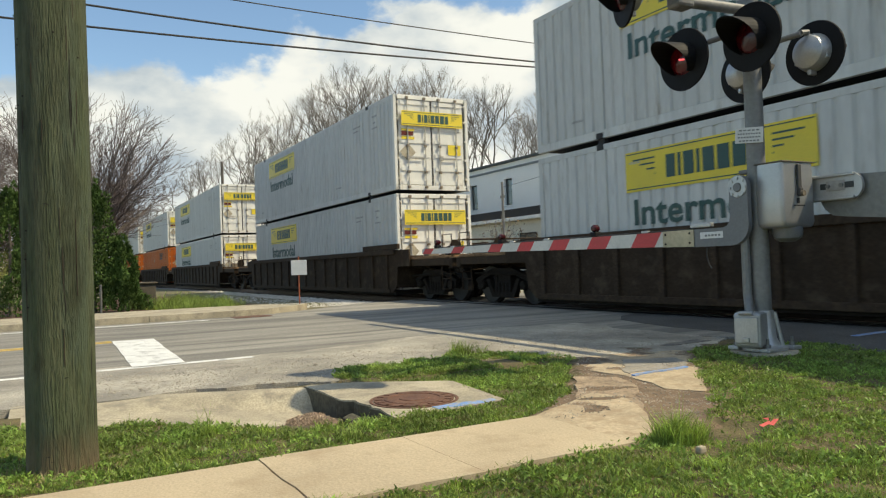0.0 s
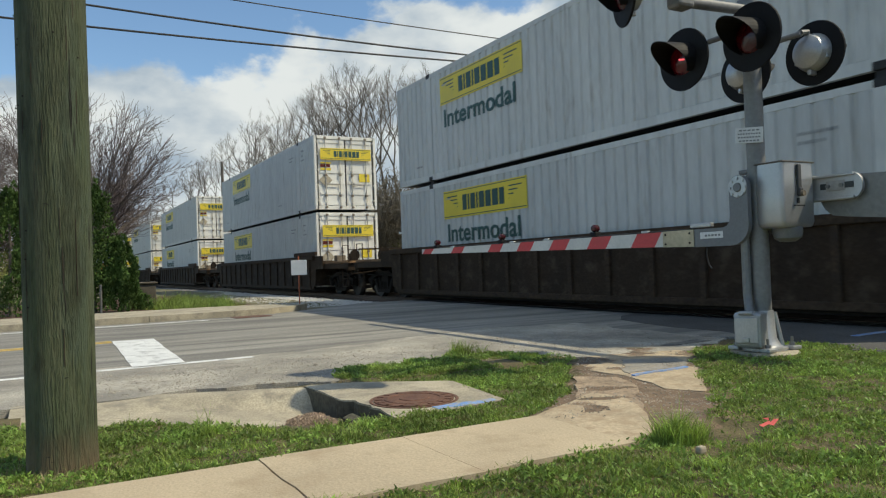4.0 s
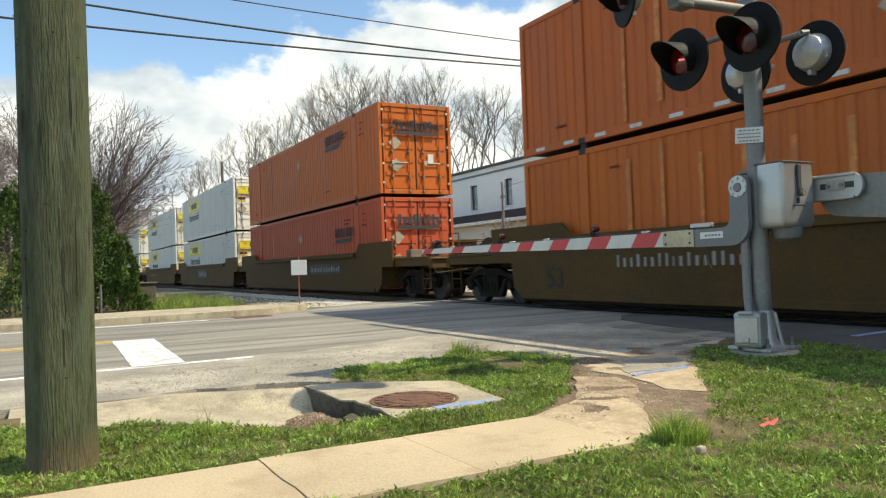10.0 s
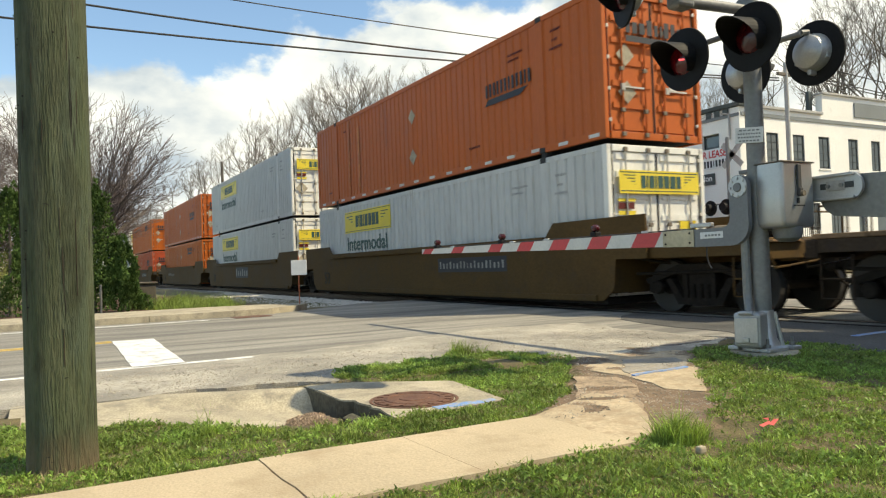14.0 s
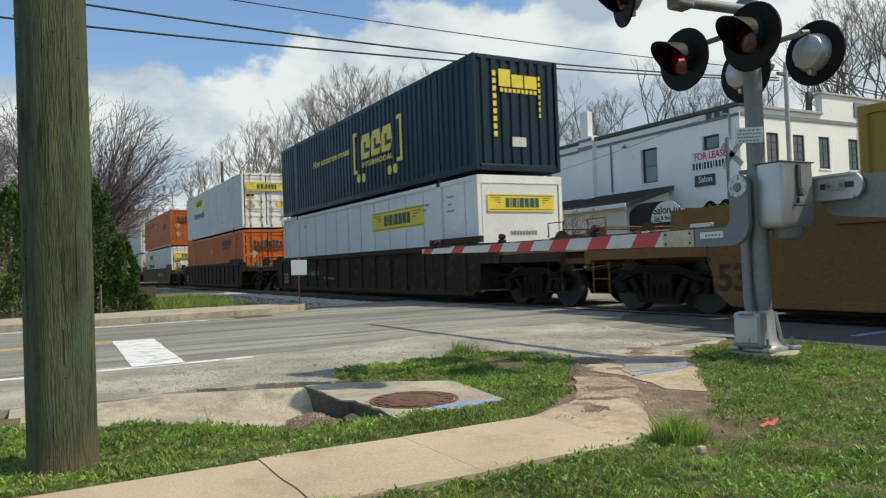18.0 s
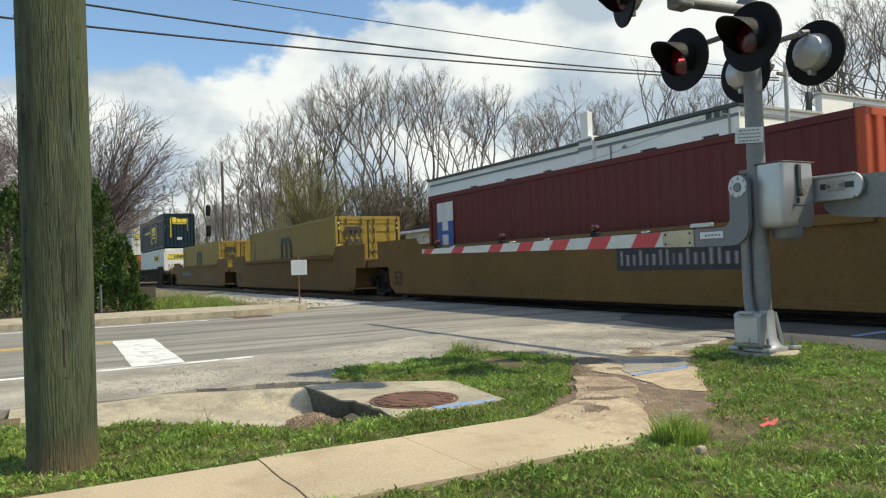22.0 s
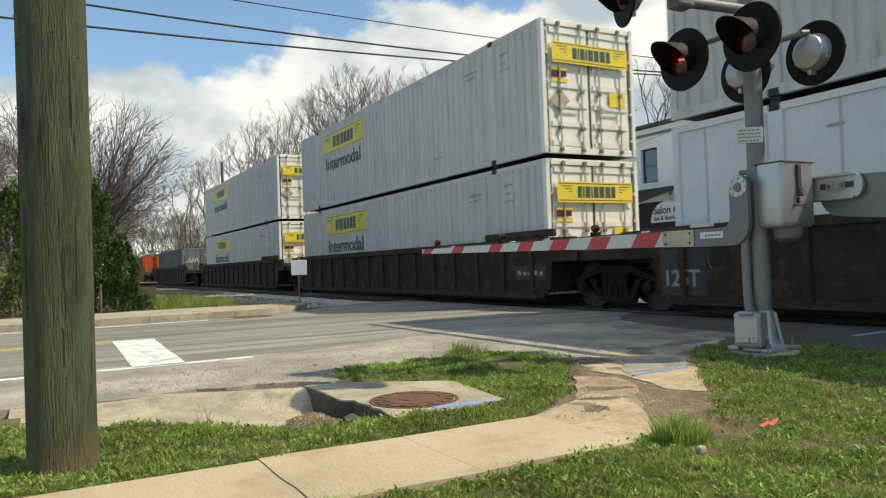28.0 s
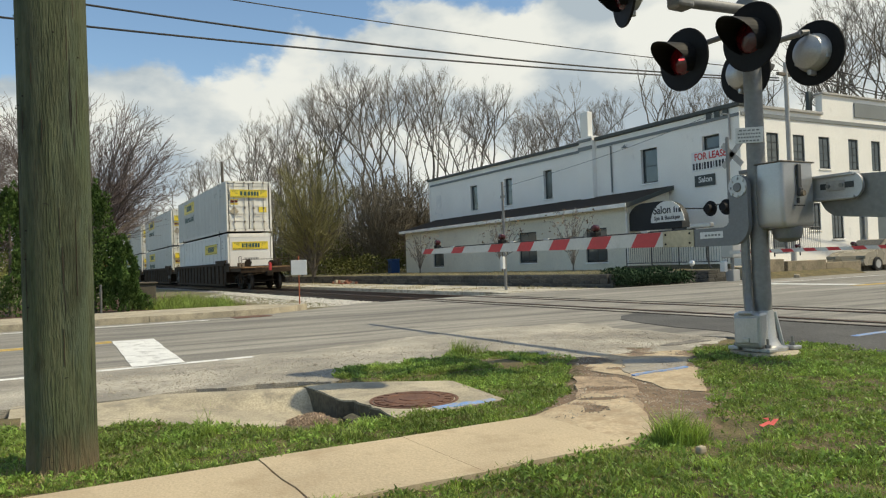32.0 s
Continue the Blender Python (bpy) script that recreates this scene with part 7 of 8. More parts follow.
    part("pivot_plate", Shape().lathe([(0, -0.006), (0.102, -0.006), (0.104, 0), (0, 0)], 28, (MX - 0.045, y0 - 0.0505, 1.65), "y"), ALUMINIUM, br)
    for k in range(8):
        a = k * math.pi / 4
        part("bolt", Shape().tube((MX - 0.045 + 0.085 * math.cos(a), y0 - 0.068, 1.64 + 0.085 * math.sin(a)), (MX - 0.045 + 0.085 * math.cos(a), y0 - 0.05, 1.64 + 0.085 * math.sin(a)), 0.014, n=6), ALUMINIUM, br)
    part("hub", Shape().lathe([(0, -0.02), (0.04, -0.02), (0.05, 0), (0, 0)], 16, (MX - 0.045, y0 - 0.05, 1.64), "y"), GREY_PAINT, br)
    part("bracket_label", Shape().box(MX - 0.52, MX - 0.24, y0 - 0.053, y0 - 0.0505, 1.17, 1.235), WHITE_SIGN, br)
    part("label_print", bars(Shape(), MX - 0.46, MX - 0.27, 1.19, 1.21, y0 - 0.053, (1, 1, 1, 1, 1), 0.001, slots=False), TRIM_GREY, br)
    part("shear_pin_block", Shape().cbox(MX - 0.66, MX - 0.40, y0 - 0.04, y0 + 0.02, 1.285, 1.33, 0.01), ALUMINIUM, br)
    # counterweight: a slotted steel arm and the big plate bolted behind it, opposite the gate arm
    yc = MY + 0.43

    def lobe(xa, xb, zb, zt, r):
        """A plate outline with a round far end."""
        return [(xa, zb)] + [(xb - r + r * math.sin(math.pi * k / 12), (zb + zt) / 2 - (zt - zb) / 2 * math.cos(math.pi * k / 12)) for k in range(13)] + [(xa, zt)]

    cw = part("counterweight_arm", Shape().prism(lobe(MX + 0.12, MX + 0.80, 1.47, 1.715, 0.11), 1, yc, yc + 0.035), ALUMINIUM, c, "slotted counterweight arm")
    part("arm_lip", Shape().cbox(MX + 0.30, MX + 0.73, yc - 0.03, yc - 0.001, 1.685, 1.712, 0.006).cbox(MX + 0.30, MX + 0.73, yc - 0.03, yc - 0.001, 1.473, 1.50, 0.006), ALUMINIUM, cw)
    part("slot_plate", Shape().box(MX + 0.40, MX + 0.72, yc - 0.006, yc - 0.001, 1.575, 1.63), FRAME_DARK, cw)
    part("clamp_plate", Shape().cbox(MX + 0.46, MX + 0.64, yc - 0.014, yc - 0.006, 1.555, 1.65, 0.004), SEAM_DIRT, cw)
    for x in (0.485, 0.615):
        part("bolt", Shape().tube((MX + x, yc - 0.035, 1.602), (MX + x, yc - 0.014, 1.602), 0.02, n=6), GALV, cw)
    plate_out = [(MX + 1.30, 1.25), (MX + 1.30, 1.665), (MX + 0.36, 1.715), (MX + 0.36, 1.46), (MX + 0.40, 1.39), (MX + 0.47, 1.335), (MX + 0.60, 1.315)]
    part("counterweight", Shape().prism(plate_out, 1, yc + 0.06, yc + 0.13), GALV, cw, "heavy grey counterweight plate")
    # the arm: tapered lath with slanted red bands, small lights and their cable
    x1, x0 = MX - 0.60, -11.35
    ya = y0 - 0.03
    arm = part("gate_arm", Shape().prism([(x1, 1.10), (x1, 1.265), (x0, 1.275), (x0, 1.195)], 1, ya - 0.025, ya + 0.025), GATE_WHITE, c, "white lowered gate arm")
    def zz(x, up):
        f = (x1 - x) / (x1 - x0)
        return (1.265 + 0.010 * f) if up else (1.10 + 0.095 * f)

    for xb, xa in ((-11.33, -11.02), (-10.33, -9.99), (-9.22, -8.90), (-8.47, -8.15), (-7.73, -7.39), (-6.97, -6.63), (-6.21, -5.85)):
        for yy in ((ya - 0.0275, ya - 0.0252), (ya + 0.0252, ya + 0.0275)):
            part("red_band", Shape().prism([(xa, zz(xa, False)), (xa + 0.11, zz(xa, True)), (min(xb + 0.11, xa), zz(xb, True)), (xb, zz(xb, False))], 1, *yy), GATE_RED, arm)
    slv = part("arm_sleeve", Shape().prism([(x1, 1.095), (x1, 1.27), (x1 - 0.42, 1.2705), (x1 - 0.42, 1.103)], 1, ya - 0.029, ya + 0.029), ARM_WOOD, arm, "bare weathered butt of the arm")
    for dx in (0.05, 0.38):
        for z in (1.135, 1.235):
            part("bolt", Shape().tube((x1 - dx, ya - 0.036, z), (x1 - dx, ya - 0.029, z), 0.012, n=6), BLACK_PAINT, slv)
    for x in (-10.82, -8.86, -6.83):
        lp = part("arm_light", Shape().cbox(x - 0.05, x + 0.05, ya - 0.045, ya + 0.045, 1.275, 1.33, 0.01), BLACK_PAINT, arm)
        part("lens", Shape().lathe([(0, -0.05), (0.032, -0.045), (0.045, -0.025), (0.045, 0.025), (0.032, 0.045), (0, 0.05)], 16, (x, ya, 1.372), "y"), RED_LENS, lp, smooth=True)
    part("arm_cable", Shape().tube((x1, ya, 1.275), (-10.82, ya, 1.285), 0.008, n=5), WIRE, arm)
    for x in (-10.3, -8.6, -7.8, -6.0):
        part("cable_clip", Shape().cbox(x - 0.05, x + 0.05, ya - 0.02, ya + 0.02, 1.27, 1.295, 0.006), ALUMINIUM, arm)
    part("drop_cable", Shape().path([(MX - 0.47, y0 - 0.02, 1.10), (MX - 0.475, y0 - 0.02, 0.99), (MX - 0.45, y0 - 0.02, 0.91), (MX - 0.42, y0 - 0.02, 0.87)], 0.007), WIRE, c)
    return c


crossing_signal()


def far_signal():
    """The signal of the other lane: mast, crossbuck, two flashers and its gate arm reaching out over the road."""
    c = thing("far_crossing_signal", Matrix(), "crossing signal with crossbuck and gate beyond the track", "railway signal")
    x, y = -18.45, 11.6
    part("mast", Shape().tube((x, y, 0), (x, y, 5.3), 0.065, n=12), GALV, c)
    part("base", Shape().cbox(x - 0.18, x + 0.18, y - 0.18, y + 0.18, -0.05, 0.42, 0.03), ALUMINIUM, c)
    for a in (-45, 45):
        part("crossbuck_blade", turned(Shape().cbox(-0.60, 0.60, -0.012, 0.012, -0.11, 0.11, 0.01), pose(x + 0.12, y + 0.10, 4.65, 0, a, 0)), SEAM_DIRT, c)
    for e in (-0.42, 0.30):
        d = part("backing_disc", Shape().lathe([(0, -0.012), (0.29, -0.012), (0.29, 0.012), (0, 0.012)], 24, (x - 0.25 + e, y - 0.25, 2.72), "y"), BLACK_PAINT, c)
        part("lens", Shape().lathe([(0, -0.04), (0.10, -0.03), (0.13, -0.013), (0, -0.013)], 16, (x - 0.25 + e, y - 0.25, 2.72), "y"), RED_LIT, d)
        part("hood", Shape().lathe([(0.15, -0.22), (0.155, -0.22), (0.155, -0.012), (0.15, -0.012)], 18, (x - 0.25 + e, y - 0.25, 2.72), "y"), BLACK_PAINT, d)
    part("cross_arm", Shape().tube((x - 0.7, y - 0.1, 2.85), (x + 0.35, y - 0.1, 2.85), 0.03), GALV, c)
    part("gate_housing", Shape().cbox(x - 0.3, x + 0.25, y - 0.25, y + 0.25, 0.85, 1.35, 0.04), ALUMINIUM, c)
    part("insulator_box", Shape().cbox(x - 0.22, x + 0.0, y - 0.42, y - 0.25, 0.35, 0.75, 0.03), WHITE_SIGN, c)
    arm = part("gate_arm", Shape().prism([(x + 0.2, 0.98), (x + 0.2, 1.12), (x + 7.2, 1.09), (x + 7.2, 1.0)], 1, y - 0.37, y - 0.32), GATE_WHITE, c)
    for k in range(8):
        xa = x + 0.75 + k * 0.82
        part("red_band", Shape().prism([(xa, 0.995), (xa - 0.1, 1.105), (xa + 0.30, 1.103), (xa + 0.40, 0.998)], 1, y - 0.374, y - 0.371), GATE_RED, arm)
    for xa in (x + 2.9, x + 4.8, x + 6.9):
        part("arm_light", Shape().lathe([(0, -0.06), (0.06, -0.05), (0.06, 0.05), (0, 0.06)], 12, (xa, y - 0.34, 1.18), "y"), RED_LENS, arm)


far_signal()


def utility_pole():
    """The big treated pole beside the pavement, checked and stained, slightly out of round."""
    p = thing("utility_pole", pose(-4.436, -10.640, 0, 0.15, 0.33, 0), "thick treated wooden utility pole with checks and stains", "utility pole")
    rows, n = 60, 40
    vs, fs = [], []
    for i in range(rows + 1):
        z = -0.3 + i * 9.3 / rows if i < 30 else 4.35 + (i - 30) * 0.16
        for k in range(n):
            a = 2 * math.pi * k / n
            r = 0.1675 + 0.0026 * z + 0.006 * noise.noise(Vector((math.cos(a) * 1.4, math.sin(a) * 1.4, z * 0.35))) + 0.004 * noise.noise(Vector((math.cos(a) * 9, math.sin(a) * 9, z * 0.6)))
            if z < 0.12:
                r += 0.02 * (0.12 - z) / 0.4
            vs.append((r * math.cos(a), r * math.sin(a), z))
    for i in range(rows):
        for k in range(n):
            fs.append((i * n + k, i * n + (k + 1) % n, (i + 1) * n + (k + 1) % n, (i + 1) * n + k))
    part("shaft", Shape().add(vs, fs), POLE_WOOD, p, smooth=True)
    s = Shape()
    rg = random.Random(8)
    for k in range(30):
        a = rg.uniform(0, 2 * math.pi)
        z = rg.uniform(0.1, 3.4)
        r = 0.1680 + 0.0026 * z
        h = rg.uniform(0.05, 0.40)
        b = turned(Shape().box(-0.004, 0.0012, -rg.uniform(0.001, 0.002), 0.0014, 0, h), pose(r * math.cos(a), r * math.sin(a), z, 0, 0, math.degrees(a)))
        s.add(b.v, b.f)
    tagged(part("check", s, FADED_INK, p, "dark drying cracks"), kind="stuff")
    s = Shape()
    for k in range(46):
        a, z = rg.uniform(0, 2 * math.pi), rg.uniform(0.2, 3.6)
        r = 0.1715
        b = turned(Shape().box(-0.002, 0.004, -0.004, 0.004, -0.003, 0.004), pose(r * math.cos(a), r * math.sin(a), z, 0, 0, math.degrees(a)))
        s.add(b.v, b.f)
    tagged(part("nail", s, TRUCK_BLACK, p, "old nails and staples"), kind="stuff")

    return p


utility_pole()


def wires():
    """Overhead cables along the far side of the road."""
    # height over the road side as a hanging curve, and the cable's radius
    for c2, c1, c0, r in ((0.00198, 0.00085, 7.659, 0.030), (0.00118, 0.0237, 7.399, 0.030), (0.00119, -0.0098, 8.345, 0.018)):
        pts = []
        for k in range(41):
            y = -34 + 50.25 * k / 40
            pts.append((-20.2 + 0.024 * (y + 10), y, c2 * y * y + c1 * y + c0))
        solid("overhead_cable", Shape().path(pts, r, 6), WIRE, "black overhead cable slung beside the road", "cable", "overhead cables")
    for z0, z1 in ((8.3, 7.6), (8.42, 7.8), (8.95, 8.1)):
        pts = [(-19.2 + 1.5 * k / 20, 16.25 + 45 * k / 20, z0 + (z1 - z0) * k / 20 - 4 * 0.8 * (k / 20) * (1 - k / 20)) for k in range(21)]
        solid("overhead_cable", Shape().path(pts, 0.022, 6), WIRE, "black overhead cable slung beside the road", "cable", "overhead cables")
    pts = [(-22.5 + 3.3 * k / 12, 4.3 + 12 * k / 12, 3.75 + 4.3 * k / 12 - 1.2 * (k / 12) * (1 - k / 12)) for k in range(13)]
    solid("service_cable", Shape().path(pts, 0.008, 5), WIRE, "thin drooping service cable", "cable")


wires()


def slim_pole(name, x, y, z0, z1, r0, r1, mat, label):
    p = thing(name, pose(x, y, 0), label, "pole")
    part("shaft", Shape().tube((0, 0, z0), (0, 0, z1), r0, r1, 14), mat, p, smooth=True)
    return p


fp = slim_pole("utility_pole", -19.25, 16.25, 0.0, 8.75, 0.11, 0.085, SEAM_DIRT, "grey wooden utility pole before the building")
part("cross_arm", Shape().cbox(-0.06, 0.06, -0.5, 0.5, 8.2, 8.32, 0.01), BARK, fp)
wp = slim_pole("service_pole", -22.5, 4.3, -0.05, 3.95, 0.055, 0.045, GALV, "thin white painted service pole beside the track")
part("bracket", Shape().cbox(-0.12, 0.12, -0.03, 0.03, 3.35, 3.45, 0.01), GALV, wp)
part("meter_box", Shape().cbox(-0.09, 0.09, -0.16, -0.05, 0.75, 1.2, 0.01), WHITE_SIGN, wp)
slim_pole("utility_pole", -76.4, 6.0, 0.0, 12.3, 0.17, 0.13, BARK, "tall dark wooden pole beside the track")
sm = slim_pole("block_signal", -77.0, 5.3, 0.0, 8.2, 0.08, 0.07, GALV, "railway block signal with two black heads")
for z in (7.3, 5.2):
    hd = part("signal_head", Shape().cbox(-0.16, 0.16, -0.95, -0.45, z - 0.55, z + 0.6, 0.16), BLACK_PAINT, sm, "black oval signal head")
    part("bracket", Shape().cbox(-0.04, 0.04, -0.45, 0.0, z - 0.05, z + 0.05, 0.01), GALV, hd)
part("ladder", Shape().path([(0, 0.35, 0), (0, 0.35, 8.0)], 0.03).path([(0, 0.7, 0), (0, 0.7, 8.0)], 0.03), GALV, sm)
sg = slim_pole("sign_post", -18.15, -4.92, -0.05, 1.35, 0.016, 0.016, ORANGE_POST, "blank white sign on a thin orange post")
part("sign_board", turned(Shape().cbox(-0.20, 0.20, -0.012, 0.012, 0.86, 1.24, 0.01), pose(0.03, 0, 0, 0, 0, 62)), WHITE_SIGN, sg, "plain white board")
part("foot", Shape().cbox(-0.10, 0.10, -0.10, 0.10, -0.05, 0.06, 0.02), ORANGE_POST, sg)
cb = thing("utility_cabinet", Matrix(), "brown metal utility cabinet beside the bushes", "cabinet")
part("body", Shape().cbox(-24.9, -24.2, -8.35, -7.55, -0.05, 0.72, 0.02), CABINET, cb)
part("lid", Shape().cbox(-24.95, -24.15, -8.40, -7.50, 0.722, 0.78, 0.02), CABINET, cb)
part("louvre", Shape().box(-24.19, -24.18, -8.45, -8.36, 0.05, 0.3), TRUCK_BLACK, cb)
rb = thing("survey_ribbon", pose(0.085, -0.115, 0.0), "bright pink survey ribbon lying on the grass", "ribbon")
part("strip", Shape().add([(-2.86, -7.10, 0.045), (-2.84, -7.04, 0.065), (-2.82, -7.04, 0.055), (-2.835, -7.10, 0.04), (-2.875, -7.05, 0.075), (-2.85, -7.03, 0.08)], [(0, 1, 2, 3), (1, 4, 5)]), PINK, rb)
part("strip", Shape().add([(-2.83, -7.06, 0.05), (-2.84, -7.00, 0.07), (-2.81, -6.995, 0.075), (-2.805, -7.05, 0.045)], [(0, 1, 2, 3)]), PINK, rb)
solid("rock", Shape().cbox(-2.71, -2.67, -7.80, -7.75, -0.01, 0.03, 0.012), ROCK, "small pale rock in the grass", "rock")


mp = slim_pole("marker_post", -22.2, -9.24, -0.03, 0.74, 0.035, 0.035, GALV, "short grey marker post beside the evergreen bushes")
part("cap", Shape().lathe([(0, 0.74), (0.042, 0.74), (0.042, 0.77), (0, 0.78)], 12), GALV, mp)
lp = thing("ground_floodlight", pose(-21.0, 12.3, 0.42), "small white floodlight on the terrace edge", "floodlight")
part("stake", Shape().tube((0, 0, 0.0), (0, 0, 0.16), 0.02, n=8), GALV, lp)
part("head", turned(Shape().lathe([(0, -0.12), (0.07, -0.10), (0.11, 0.0), (0.12, 0.08), (0, 0.08)], 14, (0, 0, 0), "y"), pose(0, 0, 0.24, 30, 0, 35)), WHITE_SIGN, lp, smooth=True)
solid("rock", Shape().cbox(-0.11, 0.11, -0.09, 0.09, -0.05, 0.14, 0.05), ROCK, "pale rock on the grassy bank", "rock", at=pose(-17.85, 14.4, 0.0, 8, 5, 30))


def rubble_pile():
    """Broken bricks and stones heaped at the end of the low wall."""
    rg = random.Random(77)
    p = thing("rubble_pile", pose(-44.0, 6.15, -0.03), "heap of broken red bricks and stones by the wall", "rubble")
    for k in range(26):
        w, d, h = rg.uniform(0.12, 0.30), rg.uniform(0.10, 0.2), rg.uniform(0.08, 0.16)
        x, y = rg.gauss(0, 0.9), rg.gauss(0, 0.2)
        z = max(0.0, 0.22 - 0.16 * abs(x)) * rg.random()
        part("brick" if k % 3 else "stone", turned(Shape().cbox(-w / 2, w / 2, -d / 2, d / 2, -0.02, h, 0.015), pose(x, y, z, rg.uniform(-14, 14), rg.uniform(-14, 14), rg.uniform(0, 180))), RED_BRICK if k % 3 else ROCK, p)


rubble_pile()


# ---- trees, shrubs and grass ----
def fan_tree(seed, height, radius, stems, trunk_h, trunk_r, twigs=20, fork=5, droop=0.4, narrow=0.35, reach=0.17, thin=0.010):
    """A leafless tree whose limbs fan out of the trunk and arch up into a rounded crown: returns limbs and twigs."""
    rg = random.Random(seed)
    limbs, fine = Shape(), Shape()

    def jig(k):
        return Vector((rg.uniform(-k, k), rg.uniform(-k, k), rg.uniform(-k, k)))

    def run(pts, r0, r1):
        n = len(pts) - 1
        for i in range(n):
            a, b = r0 + (r1 - r0) * i / n, r0 + (r1 - r0) * (i + 1) / n
            a, b = max(a, thin), max(b, thin)
            (limbs if a > 0.028 else fine).tube(pts[i], pts[i + 1], a, b, 7 if a > 0.09 else 5 if a > 0.03 else 3, caps=False)

    p, trunk = Vector((0, 0, -0.2)), [Vector((0, 0, -0.2))]
    steps = max(2, int(trunk_h / 1.2))
    for i in range(steps):
        p = p + Vector((rg.uniform(-0.08, 0.08), rg.uniform(-0.08, 0.08), 1)) * ((trunk_h + 0.2) / steps)
        trunk.append(p)
    run(trunk, trunk_r, trunk_r * 0.75)
    for i in range(stems):
        a = 2 * math.pi * (i * 0.618 + rg.uniform(-0.1, 0.1))
        f = math.sqrt((i + 0.5) / stems) * rg.uniform(0.85, 1.08)
        r, top = radius * f, height * (1 - droop * f * f) * rg.uniform(0.92, 1.03)
        p0 = trunk[-1] if rg.random() < 0.5 or len(trunk) < 4 else trunk[-2]
        p2 = Vector((trunk[-1].x + r * math.cos(a), trunk[-1].y + r * math.sin(a), top))
        p1 = Vector((p0.x + (p2.x - p0.x) * narrow * rg.uniform(0.6, 1.3), p0.y + (p2.y - p0.y) * narrow * rg.uniform(0.6, 1.3), p0.z + (p2.z - p0.z) * rg.uniform(0.45, 0.65)))
        p1 += jig(0.05 * radius)
        n = 10
        pts = []
        for k in range(n + 1):
            t = k / n
            pts.append(p0 * (1 - t) ** 2 + p1 * (2 * t * (1 - t)) + p2 * t * t + (jig(0.006 * height) if 0 < k else Vector()))
        rs = trunk_r * rg.uniform(0.42, 0.66)
        run(pts, rs, thin)
        for j in range(twigs):
            t = 0.22 + 0.78 * (j + rg.random()) / twigs
            k = min(n - 1, int(t * n))
            q = pts[k].lerp(pts[k + 1], t * n - k)
            d = (pts[k + 1] - pts[k]).normalized()
            d = (d + jig(0.85) + Vector((math.cos(a), math.sin(a), 0.3)) * 0.25).normalized()
            length = height * reach * (1.25 - 0.75 * t) * rg.uniform(0.6, 1.2)
            sub = [q]
            for m in range(4):
                q = q + d * length / 4
                d = (d + jig(0.15) + Vector((0, 0, 0.06))).normalized()
                sub.append(q)
            r1 = max(thin, rs * (1 - t) * 0.5)
            run(sub, r1, thin)
            for m in range(fork):
                w = sub[1 + m % 4]
                e = (d + jig(0.75)).normalized()
                l2 = length * rg.uniform(0.28, 0.55)
                mid = w + e * l2 * 0.5
                run([w, mid, mid + (e + jig(0.25) + Vector((0, 0, 0.2))).normalized() * l2 * 0.5], thin, thin * 0.8)
    return limbs, fine


